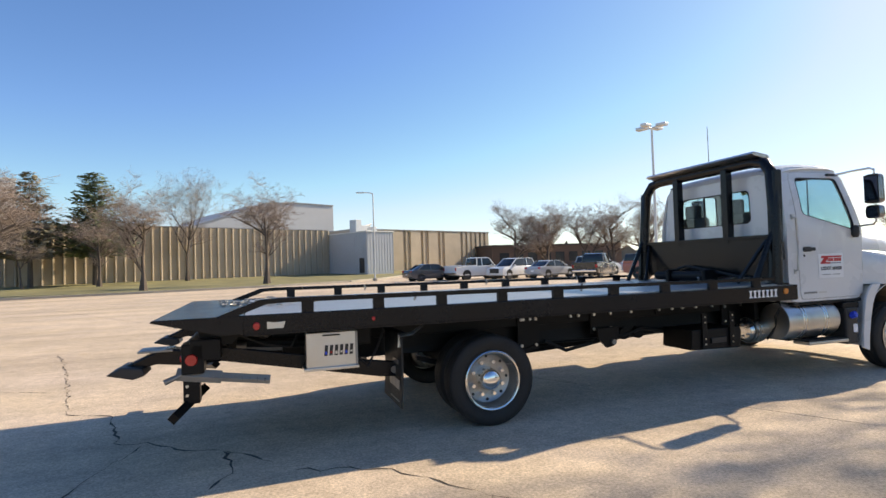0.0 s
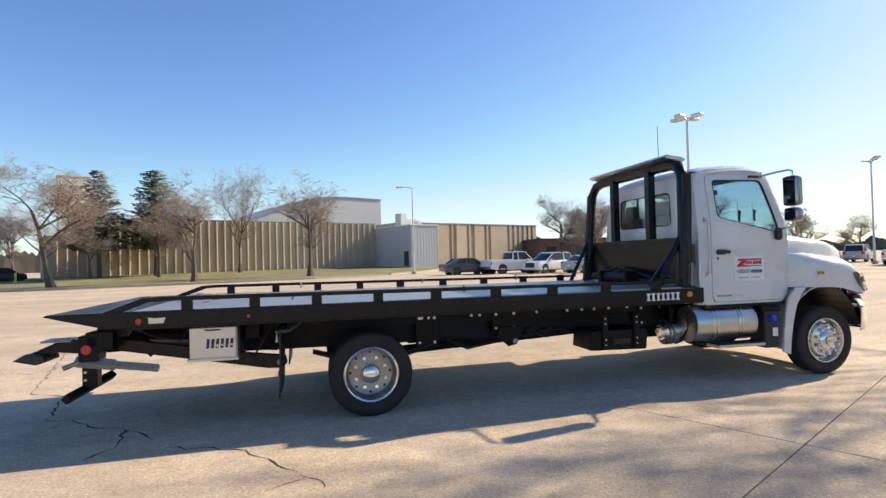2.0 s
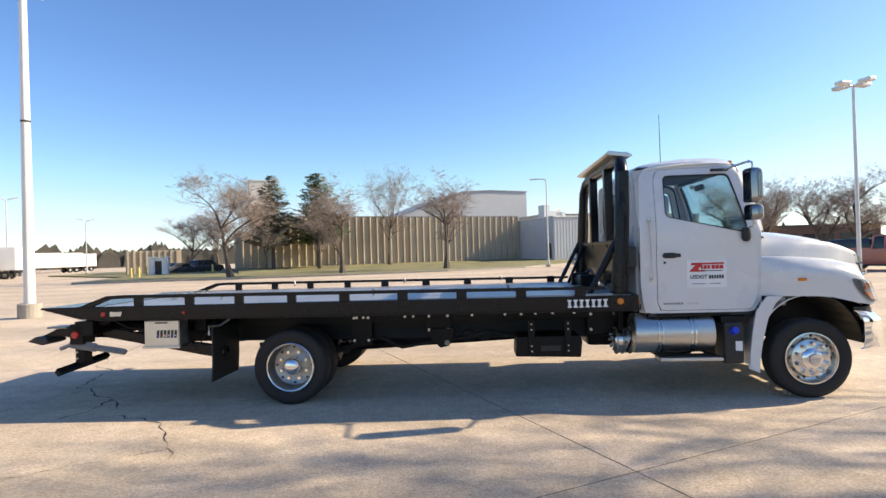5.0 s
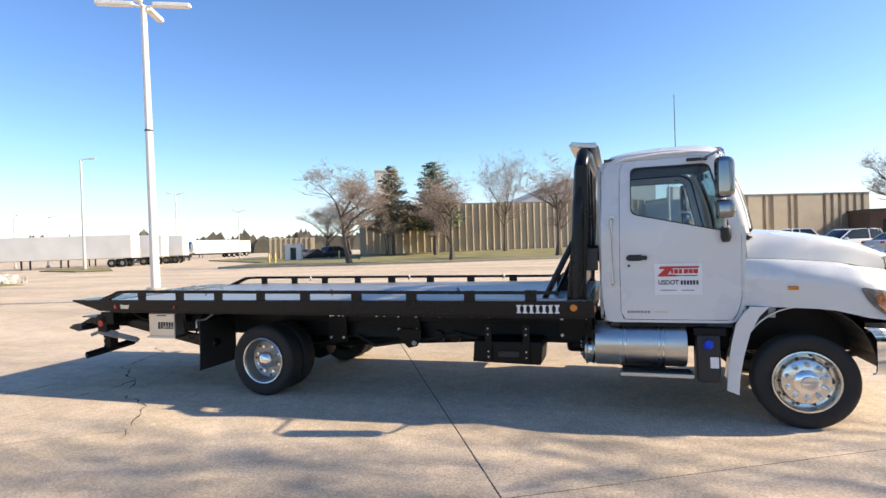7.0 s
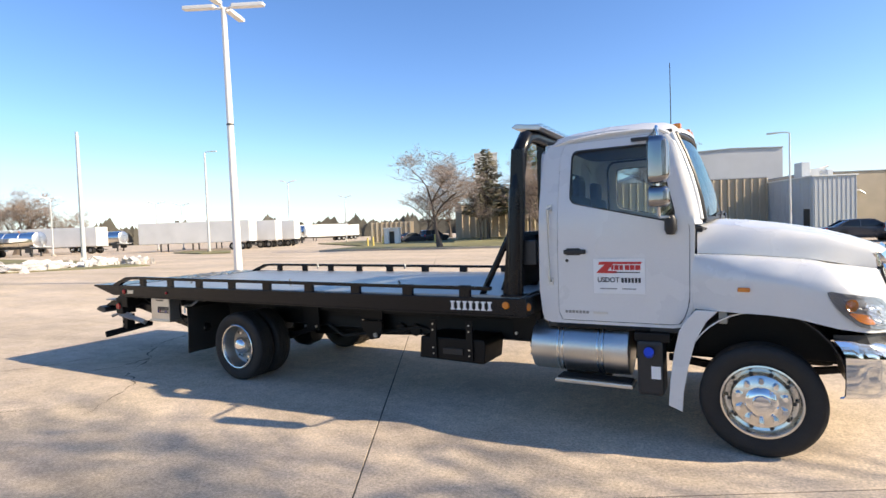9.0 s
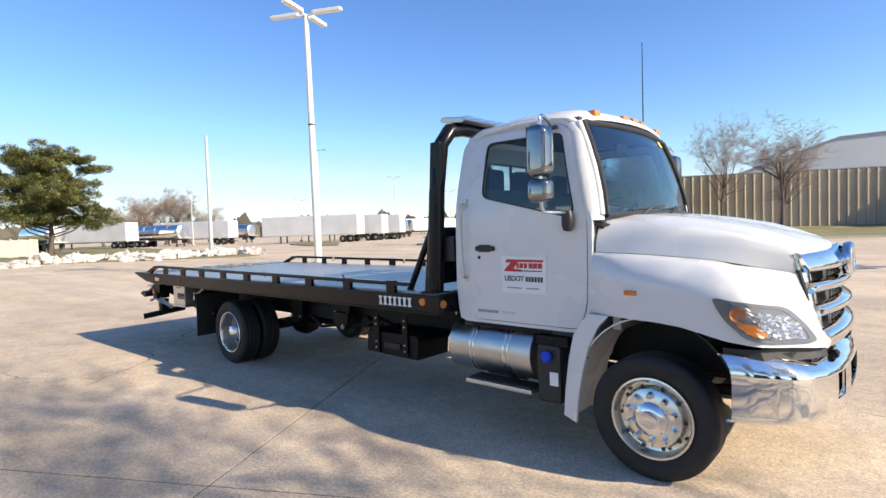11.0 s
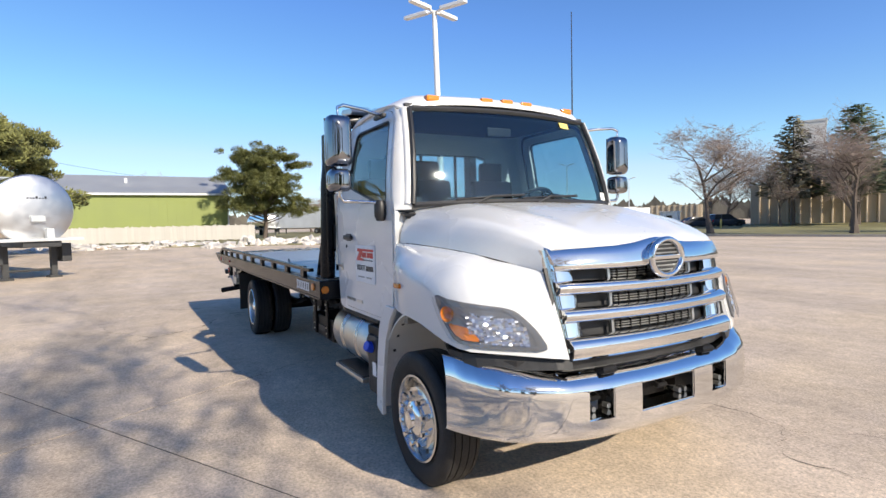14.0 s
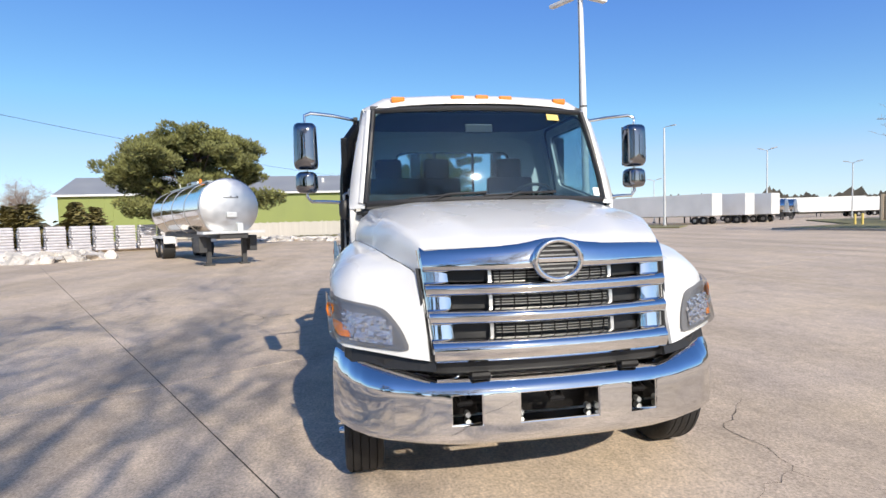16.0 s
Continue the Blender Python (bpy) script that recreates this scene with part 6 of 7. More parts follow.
# far tree line, one belt of uneven clumps
rnd = random.Random(61)
V, F = [], []
for k in range(5200):
    an = rnd.uniform(radians(58), radians(205)) if k % 3 else rnd.uniform(radians(-155), radians(60))
    dist = rnd.uniform(230, 330)
    c = Vector((math.cos(an) * dist, math.sin(an) * dist, 0))
    h = rnd.uniform(4.5, 10.5) * (1.0 if k % 3 else 0.6) * (0.75 + 0.4 * math.sin(an * 23) ** 2 * math.sin(an * 61) ** 2)
    side = Vector((-math.sin(an), math.cos(an), 0)) * rnd.uniform(1.2, 4.0)
    i0 = len(V)
    top = c + Vector((0, 0, h))
    V.extend([tuple(c - side), tuple(c + side), tuple(c + side * 0.8 + Vector((0, 0, h * 0.7))), tuple(top + side * rnd.uniform(-0.4, 0.4)), tuple(c - side * 0.9 + Vector((0, 0, h * 0.6)))])
    F.append((i0, i0 + 1, i0 + 2, i0 + 3, i0 + 4))
tagged(raw("far_tree_line", (V, F), FARWOOD, None), "dark distant belt of trees on the horizon", "trees", kind="stuff")


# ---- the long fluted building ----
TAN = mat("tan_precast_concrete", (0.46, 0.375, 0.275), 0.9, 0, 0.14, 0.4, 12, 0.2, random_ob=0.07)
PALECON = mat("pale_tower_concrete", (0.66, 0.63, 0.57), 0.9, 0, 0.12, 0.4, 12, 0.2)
# TAN made lighter: sunlight on the proud faces, put into the colour
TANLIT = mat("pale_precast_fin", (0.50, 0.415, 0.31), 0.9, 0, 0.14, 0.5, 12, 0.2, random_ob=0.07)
PALE = mat("pale_grey_metal_siding", (0.50, 0.52, 0.54), 0.6, 0, 0.08, 0.3, 20, 0.05)
HALLM = mat("light_grey_cladding", (0.42, 0.43, 0.44), 0.6, 0, 0.08, 0.3, 20, 0.05)
ROOFM = mat("grey_metal_roof", (0.30, 0.31, 0.32), 0.5, 0.2, 0.12, 0.4, 20, 0.05)
DARKMETAL = mat("dark_steel", (0.06, 0.06, 0.06), 0.5, 0.3, 0.2, 2, 30, 0.05)
GALV = mat("galvanised_steel", (0.62, 0.63, 0.62), 0.45, 0.4, 0.1, 2, 30, 0.05)
WHITEMETAL = mat("white_enamel", (0.74, 0.74, 0.72), 0.45, 0, 0.1, 0.5, 20, 0.05)
GREENM = mat("olive_green_siding", (0.23, 0.27, 0.08), 0.6, 0, 0.08, 0.3, 20, 0.05)
VINYL = mat("white_vinyl_fence", (0.50, 0.47, 0.42), 0.6, 0, 0.12, 0.7, 20, 0.05, random_ob=0.06)

bld = thing("factory_building", "long tan fluted concrete factory behind the lawn", "building", at=BUILD)
WTOP = 7.0
part("main_wall", box(-37.3, 0.0, 0.0, 22, 0.2, WTOP - 0.02), TAN, bld)
part("roof", box(-37.5, 0.0, -0.12, 22.2, WTOP, WTOP + 0.14), ROOFM, bld)
part("end_wall", box(-41.2, -37.3, 0.4, 20, 0.0, 5.0), TAN, bld)
part("end_roof", box(-41.35, -37.3, 0.25, 20.2, 5.0, 5.12), ROOFM, bld)


def fluted(u0, u1, v, z1, step):
    """Precast panels: a broad flat face beside a narrow proud fin."""
    n = int(round((u1 - u0) / step))
    st = (u1 - u0) / n
    me1 = me2 = None
    for i in range(n):
        if me1 is None:
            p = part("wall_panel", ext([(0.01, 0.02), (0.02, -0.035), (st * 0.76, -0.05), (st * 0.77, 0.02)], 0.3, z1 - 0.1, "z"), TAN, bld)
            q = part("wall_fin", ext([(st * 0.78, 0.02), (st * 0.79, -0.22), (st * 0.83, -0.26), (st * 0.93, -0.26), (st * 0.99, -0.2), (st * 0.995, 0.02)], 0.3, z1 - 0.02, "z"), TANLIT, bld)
            me1, me2 = p.data, q.data
        else:
            p, q = new("wall_panel", me1), new("wall_fin", me2)
            p.parent = q.parent = bld
        p.location = q.location = (u0 + i * st, v, 0)


fluted(-37.2, -0.05, -0.02, WTOP, 0.97)
fluted(-41.1, -37.4, 0.38, 5.0, 0.93)
# entrance block standing out from the wall
part("annex", box(0.02, 4.8, -9.6, 12, 0.2, 6.25), PALE, bld, "pale grey metal entrance block")
for k in range(18):
    part("siding_rib", box(-0.02, 0.02, -9.4 + k * 0.53, -9.36 + k * 0.53, 0.4, 6.2), PALE, bld)
for k in range(10):
    part("siding_rib", box(0.2 + k * 0.5, 0.24 + k * 0.5, -9.64, -9.6, 0.4, 6.2), PALE, bld)
part("annex_door", box(-0.05, 0.02, -9.0, -7.9, 0.5, 2.6, 0.01), DARKMETAL, bld, "dark grey service door")
part("annex_cap", box(-0.1, 4.95, -9.75, 12.1, 6.25, 6.4), WHITEMETAL, bld)
for u0, u1, v0, z1 in ((1.2, 2.2, -5.5, 8.3), (2.9, 5.0, -4.0, 7.6), (3.4, 4.0, -6.8, 7.2)):
    part("rooftop_unit", box(u0, u1, v0, v0 + 1.6, 6.4, z1, 0.03), GALV, bld)
part("rooftop_duct", tube([(2.2, -4.8, 7.2), (3.2, -3.8, 7.3), (5.4, -3.6, 7.9)], 0.14, 8), GALV, bld)
# plain wing with groups of recessed grooves
part("wing_wall", box(4.8, 36.8, 0.1, 18, 0.0, 7.3), TAN, bld)
part("wing_roof", box(4.8, 37.0, -0.35, 18.2, 7.3, 7.44), ROOFM, bld)
cuts = [4.82, 14.6, 15.2, 15.5, 16.3, 18.6, 19.2, 19.6, 20.5, 22.8, 23.4, 23.8, 24.5, 28.7, 29.3, 30.0, 30.6, 31.3, 31.9, 32.6, 33.2, 33.9, 34.5, 35.2, 35.8, 36.8]
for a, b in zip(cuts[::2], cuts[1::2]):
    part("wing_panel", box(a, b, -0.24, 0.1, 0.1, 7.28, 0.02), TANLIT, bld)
part("wall_pipe", tube([(10.2, -0.4, 4.8), (11.2, -0.5, 4.9), (11.9, -0.5, 4.4)], 0.12, 8), GALV, bld)
HALL = [(7.4, 12.1), (0.0, 12.2), (-5.0, 11.9), (-10, 10.1), (-16, 8.0), (-18.5, 7.2)]
part("upper_hall", ext([(-18.5, 7.0), (7.4, 7.0)] + HALL, 10, 34, "y"), HALLM, bld, "pale grey raised production hall")
part("hall_roof", ext([(x, z + 0.02) for x, z in HALL] + [(x, z + 0.15) for x, z in HALL[::-1]], 9.8, 34.2, "y"), ROOFM, bld)
tower = part("tower", box(-38.4, -34.0, 33, 38, 0, 16.2), PALECON, bld, "tall pale concrete stair tower")
part("tower_cap", box(-38.5, -33.9, 32.9, 38.1, 16.2, 16.5), PALECON, tower)
for z0 in (5.5, 10.0, 13.6):
    part("tower_window", box(-36.5, -36.0, 32.95, 33, z0, z0 + 0.9), DARKMETAL, tower)
low = thing("office_block", "low dark brown office block beyond the parked cars", "building")
part("wall", box(38, 66, 84, 96, 0, 4.2), mat("brown_brick", (0.12, 0.08, 0.06), 0.9, 0, 0.2, 0.5, 15, 0.1), low)
part("roof", box(37.8, 66.2, 83.8, 96.2, 4.2, 4.5), DARKMETAL, low)
for k in range(9):
    part("window", box(39.5 + k * 2.9, 41.4 + k * 2.9, 83.96, 84, 1.2, 3.0), mat("dark_window", (0.03, 0.035, 0.04), 0.1, 0, 0.1, 2, 30, 0) if k == 0 else bpy.data.materials["dark_window"], low)
silo = thing("fluted_shed", "small ribbed tan shed behind the guard booth", "shed", at=pose(-45.8, 62.4, 0, 0, 0, 33))
part("wall", box(0, 6.6, 0, 5, 0, 3.2), TAN, silo)
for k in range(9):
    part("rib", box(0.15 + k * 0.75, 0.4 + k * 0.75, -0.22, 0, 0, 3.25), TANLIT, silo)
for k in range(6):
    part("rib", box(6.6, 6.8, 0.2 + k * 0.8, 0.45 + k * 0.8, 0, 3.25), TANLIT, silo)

booth = thing("guard_booth", "white guard booth with a doorway by the gate", "booth", at=pose(-36.4, 54.8, 0, 0, 0, 25) @ Matrix.Scale(0.85, 4))
part("wall", ext([(-1.2, 0), (-0.45, 0), (-0.45, 2.05), (0.45, 2.05), (0.45, 0), (1.2, 0), (1.2, 2.5), (-1.2, 2.5)], -0.9, 0.9, "y"), WHITEMETAL, booth)
part("roof", box(-1.35, 1.35, -1.05, 1.05, 2.5, 2.65, 0.02), WHITEMETAL, booth)
part("door_leaf", box(-0.44, 0.44, -0.2, -0.15, 0, 2.04), DARKMETAL, booth)
bol = solo("bollard", cyl((0, 0, 0), (0, 0, 1.1), 0.1, None, 14, 0.03), YELLOW, "yellow painted steel gate bollard", "bollard", "bollards by the gate")
bol.matrix_basis = pose(-33.7, 45.7, 0)
for x, y in ((-32.6, 45.3), (-37.6, 54.2), (-30.2, 55.6)):
    copy_thing(bol, pose(x, y, 0.05))


# ---- lamp posts ----
def post(name, label, x, y, h, r, heads, kind, rz=0, group="lamp posts round the lot"):
    t = thing(name, label, "lamp post", group, at=pose(x, y, 0, 0, 0, rz))
    if kind == "cross":
        t.matrix_basis = Matrix.Translation((x, y, 0)) @ Matrix.Rotation(radians(2.6), 4, Vector((0.75, 0.66, 0))) @ Matrix.Rotation(radians(rz), 4, "Z")
    part("base", cyl((0, 0, 0), (0, 0, 0.45 if kind == "cross" else 0.25), 0.32 if kind == "cross" else 0.25, None, 20, 0.03), KERB, t, "concrete footing")
    part("pole", cyl((0, 0, 0.2), (0, 0, h), r, r * 0.62, 14), GALV if kind != "cross" else WHITEMETAL, t)
    if kind == "cross":
        part("pole_band", cyl((0, 0, h * 0.58), (0, 0, h * 0.58 + 0.06), r * 0.86, None, 14), DARKMETAL, t)
        for a in range(4):
            d = Vector((math.cos(a * math.pi / 2), math.sin(a * math.pi / 2), 0))
            ar = part("arm", tube([(0, 0, h - 0.05), d * 0.35 + Vector((0, 0, h))], 0.05, 8), WHITEMETAL, t)
            part("lamp_head", box(-0.09, 0.09, -0.09, 0.09, -0.06, 0.06, 0.02), WHITEMETAL, ar)
            hd = ar.children[0]
            hd.matrix_basis = Matrix.Translation(d * 0.95 + Vector((0, 0, h + 0.04))) @ Matrix.Rotation(a * math.pi / 2, 4, "Z") @ Matrix.Diagonal((7.0, 1.4, 1.2, 1))
    elif kind == "cobra":
        ar = part("arm", tube([(0, 0, h - 0.05), (0.25, 0, h + 0.08), (0.9, 0, h + 0.1)], 0.045, 8), GALV, t)
        part("lamp_head", box(0.85, 1.6, -0.13, 0.13, h + 0.04, h + 0.16, 0.04), GALV, ar)
    elif kind == "twin":
        for s in (-1, 1):
            ar = part("arm", tube([(0, 0, h - 0.05), (s * 0.5, 0, h + 0.15)], 0.05, 8), GALV, t)
            part("lamp_head", ext([(s * 0.45, h + 0.1), (s * 1.25, h + 0.28), (s * 1.25, h + 0.4), (s * 0.45, h + 0.24)], -0.25, 0.25, bev=0.02), GALV, ar)
    elif kind == "shoebox":
        for a in (0, 90, 180, 270):
            ar = part("arm", tube([(0, 0, h - 0.05), Vector((math.cos(radians(a)), math.sin(radians(a)), 0)) * 0.5 + Vector((0, 0, h + 0.02))], 0.04, 8), GALV, t)
            hd = part("lamp_head", box(0.35, 0.95, -0.2, 0.2, h - 0.04, h + 0.14, 0.04), GALV, ar)
            hd.matrix_basis = Matrix.Rotation(radians(a), 4, "Z")
    return t


post("lamp_post", "tall white pole with four crossed lamp arms", -11.9, 8.76, 10.4, 0.16, 4, "cross", 25)
post("lamp_post", "grey single arm street lamp on the verge", 8.6, 46.0, 8.5, 0.09, 1, "cobra", 170)
post("lamp_post", "tall lot lamp with four flat heads", 20.4, 20.5, 9.2, 0.1, 4, "shoebox", 20)
post("lamp_post", "white single arm lamp on a grass island", -51.6, 37.6, 12.1, 0.16, 1, "cobra", 20)
post("lamp_post", "twin headed grey lot lamp", -59.4, 58.8, 10.3, 0.12, 2, "twin", 40)
post("lamp_post", "twin headed grey lot lamp", -61.5, 75.6, 8.6, 0.11, 2, "twin", 40)
post("lamp_post", "twin headed grey lot lamp", -79.3, 48.9, 7.7, 0.12, 2, "twin", 60)
post("lamp_post", "short street lamp near the trailers", -79.8, 33.6, 8.0, 0.1, 2, "twin", 70)
post("lamp_post", "short street lamp near the trailers", -76, 51.2, 7.3, 0.1, 2, "twin", 50)
post("lamp_post", "twin headed grey lot lamp", 46.4, 30.6, 8.8, 0.1, 2, "twin", 60)
post("utility_pole", "plain white pole without a lamp", -45.9, 20.4, 11.5, 0.2, 0, "plain")
for x, y in ((66.6, 68.7), (68.2, 67.3)):
    fp = thing("flag_pole", "thin white flag pole with a furled flag", "flag pole", "flag poles", at=pose(x, y, 0))
    part("pole", cyl((0, 0, 0), (0, 0, 9.3), 0.08, 0.04, 8), WHITEMETAL, fp)
    part("flag", ext([(0.05, 6.3), (0.5, 6.1), (0.45, 7.0), (0.6, 7.9), (0.05, 8.1)], -0.04, 0.04, "y"), DARKMETAL, fp)
wire = bmesh.new()
tube([(-20 - 130 * f, -40 + 50 * f + 10 * f, 12.5 - 3.5 * 4 * f * (1 - f) * 0.5) for f in np.linspace(0, 1, 14)], 0.02, 4, wire)
solo("overhead_cable", wire, DARKMETAL, "thin black overhead cable", "cable")


# ---- parked cars ----
def paint(name, c):
    return mat(name, c, 0.25, 0.0, 0.04, 1, 30, 0, coat=0.6)


CARGLASS = mat("dark_car_glass", (0.02, 0.024, 0.028), 0.06, 0, 0.1, 3, 30, 0)
RIMM = mat("alloy_rim", (0.5, 0.5, 0.5), 0.3, 0.9, 0.1, 3, 30, 0)


def loft_body(profile, half, tuck, bev=0.05):
    """A car shell from its side outline, drawn in towards the roof."""
    bm = ext(profile, -half, half, "y")
    bmesh.ops.bevel(bm, geom=bm.edges[:], offset=bev, segments=2, affect="EDGES", profile=0.6)
    for v in bm.verts:
        v.co.y *= 1 - tuck * max(0, v.co.z - 0.55)
    return bm


def car(kind, name, label, pm, m):
    t = thing(name, label, {"sedan": "car", "suv": "car", "pickup": "pickup truck"}[kind], "parked cars", at=m)
    if kind == "sedan":
        L, R, H = 2.35, 0.33, 1.45
        lower = [(-2.35, 0.35), (-2.38, 0.75), (-2.3, 0.95), (-1.5, 1.0), (1.0, 0.92), (2.1, 0.78), (2.38, 0.62), (2.36, 0.3), (1.9, 0.2), (-1.9, 0.2)]
        upper = [(-1.75, 0.96), (-1.0, 1.38), (-0.3, 1.45), (0.35, 1.42), (1.15, 0.92)]
        wx = (-1.4, 1.42)
    elif kind == "suv":
        L, R, H = 2.35, 0.37, 1.75
        lower = [(-2.33, 0.4), (-2.36, 0.9), (-2.28, 1.08), (1.0, 1.08), (1.95, 1.0), (2.33, 0.85), (2.36, 0.35), (1.9, 0.25), (-1.9, 0.25)]
        upper = [(-2.2, 1.06), (-1.95, 1.65), (-1.2, 1.74), (0.2, 1.72), (1.15, 1.06)]
        wx = (-1.38, 1.45)
    else:
        L, R, H = 2.85, 0.4, 1.9
        lower = [(-2.85, 0.5), (-2.87, 1.1), (-0.55, 1.12), (-0.5, 1.18), (1.3, 1.18), (2.5, 1.1), (2.85, 1.0), (2.87, 0.45), (2.4, 0.3), (-2.4, 0.35)]
        upper = [(-0.6, 1.14), (-0.5, 1.8), (0.0, 1.9), (0.8, 1.86), (1.45, 1.16)]
        wx = (-1.75, 1.85)
    W = 0.9 if kind == "sedan" else 0.93 if kind == "suv" else 1.0
    body = smooth(part("body", loft_body(lower, W, 0.06), pm, t), 40)
    smooth(part("cabin", loft_body(upper, W - 0.06, 0.17), CARGLASS, t, "dark window glass"), 40)
    rf = [(x, z) for x, z in upper if z > 1.3]
    cx = sum(x for x, _ in rf) / len(rf)
    top = max(z for _, z in rf)
    roofp = [(min(x for x, _ in rf) - 0.05, top - 0.06), (min(x for x, _ in rf) + 0.25, top + 0.012), (max(x for x, _ in rf) - 0.15, top + 0.012), (max(x for x, _ in rf) + 0.12, top - 0.06)]
    smooth(part("roof", loft_body(roofp, W - 0.07, 0.165, 0.02), pm, t), 40)
    for s in (-1, 1):
        xs = sorted(x for x, _ in upper)
        zt, zb = top - 0.03, upper[0][1]
        for xb, xt in ((xs[0], sorted(x for x, _ in rf)[0]), (cx - 0.1, cx - 0.1), (xs[-1], sorted(x for x, _ in rf)[-1])):
            yb, yt = (W - 0.05) * (1 - 0.17 * (zb - 0.55)), (W - 0.05) * (1 - 0.17 * (zt - 0.55))
            part("pillar", tube([(xb, s * yb, zb), (xt, s * yt, zt)], 0.045, 6), pm, t)
        part("door_mirror", box(0.75, 0.92, s * (W - 0.02), s * (W + 0.16), zb - 0.02, zb + 0.13, 0.03), pm, t)
        part("head_light", box(L - 0.22, L + 0.0, s * (W - 0.38), s * (W - 0.06), lower[-4][1] + 0.02 if kind != "sedan" else 0.6, lower[-4][1] + 0.16 if kind != "sedan" else 0.74, 0.03), LENS, t)
        part("tail_light", box(-L - 0.02, -L + 0.12, s * (W - 0.3), s * (W - 0.03), 0.78 if kind != "pickup" else 0.8, 0.92 if kind == "sedan" else 1.05, 0.02), REDLENS, t)
        part("sill", box(wx[0] + R, wx[1] - R, s * (W - 0.03), s * (W + 0.005), 0.24, 0.34, 0.02), PLASTIC, t)
        for x in wx:
            part("wheel_arch", cyl((x, s * (W - 0.25), R), (x, s * (W - 0.003), R), R + 0.07, None, 24), PLASTIC, t)
            wl = smooth(part("wheel", lathe([(R * 0.6, -0.1), (R * 0.95, -0.11), (R, -0.08), (R, 0.08), (R * 0.95, 0.11), (R * 0.6, 0.1)], (x, s * (W - 0.1), R), "y", 28), RUBBER, t), 40)
            part("rim", lathe([(R * 0.62, s * 0.1), (R * 0.55, s * 0.07), (R * 0.2, s * 0.09), (0, s * 0.1)], (x, s * (W - 0.1), R), "y", 14), RIMM, wl)
    part("front_grille", box(L - 0.02, L + 0.02, -0.5, 0.5, 0.5, 0.68 if kind == "sedan" else 0.9, 0.02), PLASTIC, t)
    part("rear_plate_bar", box(-L - 0.035, -L - 0.02, -0.16, 0.16, 0.55, 0.66), DECAL, t)
    if kind == "pickup":
        part("cargo_bed_floor", box(-2.7, -0.75, -0.8, 0.8, 1.121, 1.13), PLASTIC, t)
        for s in (-1, 1):
            part("bed_side", box(-2.85, -0.65, s * 0.82, s * 0.95, 1.1, 1.24, 0.03), pm, t)
        part("tailgate", box(-2.88, -2.8, -0.82, 0.82, 0.62, 1.24, 0.03), pm, t)
        part("rear_bumper", box(-3.0, -2.82, -0.9, 0.9, 0.48, 0.64, 0.03), CHROME, t)
    return t


PW, PSIL, PBLK, PDK, PRED = paint("white_car_paint", (0.75, 0.75, 0.74)), paint("silver_car_paint", (0.45, 0.47, 0.49)), paint("black_car_paint", (0.02, 0.02, 0.022)), paint("dark_blue_grey_paint", (0.05, 0.055, 0.07)), paint("dark_red_paint", (0.25, 0.02, 0.02))
car("sedan", "sedan", "dark grey parked sedan", PDK, pose(12.3, 39.8, 0, 0, 0, 12))
car("pickup", "pickup_truck", "white parked pickup truck", PW, pose(16.3, 38.8, 0, 0, 0, 14))
car("suv", "parked_suv", "white parked sport utility car", PW, pose(18.8, 36.8, 0, 0, 0, 205))
car("sedan", "sedan", "silver grey parked sedan", PSIL, pose(21.5, 34.8, 0, 0, 0, 20))
car("pickup", "pickup_truck", "black parked pickup truck", PBLK, pose(23.4, 31.2, 0, 0, 0, 40))
car("suv", "parked_suv", "silver parked sport utility car", PSIL, pose(27, 36, 0, 0, 0, 20))
car("suv", "parked_suv", "beige parked sport utility car", paint("beige_car_paint", (0.5, 0.46, 0.4)), pose(33.9, 28.9, 0, 0, 0, 40))
car("sedan", "sedan", "dark red parked sedan car", PRED, pose(41, 33.5, 0, 0, 0, 30))
car("sedan", "sedan", "small white parked sedan", PW, pose(37, 35, 0, 0, 0, 30))
car("pickup", "pickup_truck", "white parked pickup truck", PW, pose(45.5, 27.6, 0, 0, 0, 30))
car("suv", "parked_suv", "silver parked sport utility car", PSIL, pose(43.6, 33.0, 0, 0, 0, 30))
red = car("pickup", "pickup_truck", "faded red pickup truck with a dark bed cover", paint("faded_red_paint", (0.48, 0.14, 0.10)), pose(24.3, 23.9, 0, 0, 0, -52))
smooth(part("bed_cover", loft_body([(-2.82, 1.22), (-2.7, 1.72), (-0.72, 1.76), (-0.62, 1.22)], 0.95, 0.17), CARGLASS, red, "dark bed cover"), 40)
for k in range(8):
    car(("sedan", "suv", "pickup")[k % 3], ("sedan", "parked_suv", "pickup_truck")[k % 3], "car parked far back in the lot", (PSIL, PW, PDK, PRED)[k % 4], pose(36 + k * 4.2, 42 - k * 1.2, 0, 0, 0, 28))
for k, x in enumerate((-38, -36.5)):
    car(("sedan", "suv")[k], ("sedan", "parked_suv")[k], "dark car near the guard booth", PDK, pose(x, 62 + 4 * k, 0, 0, 0, 70))


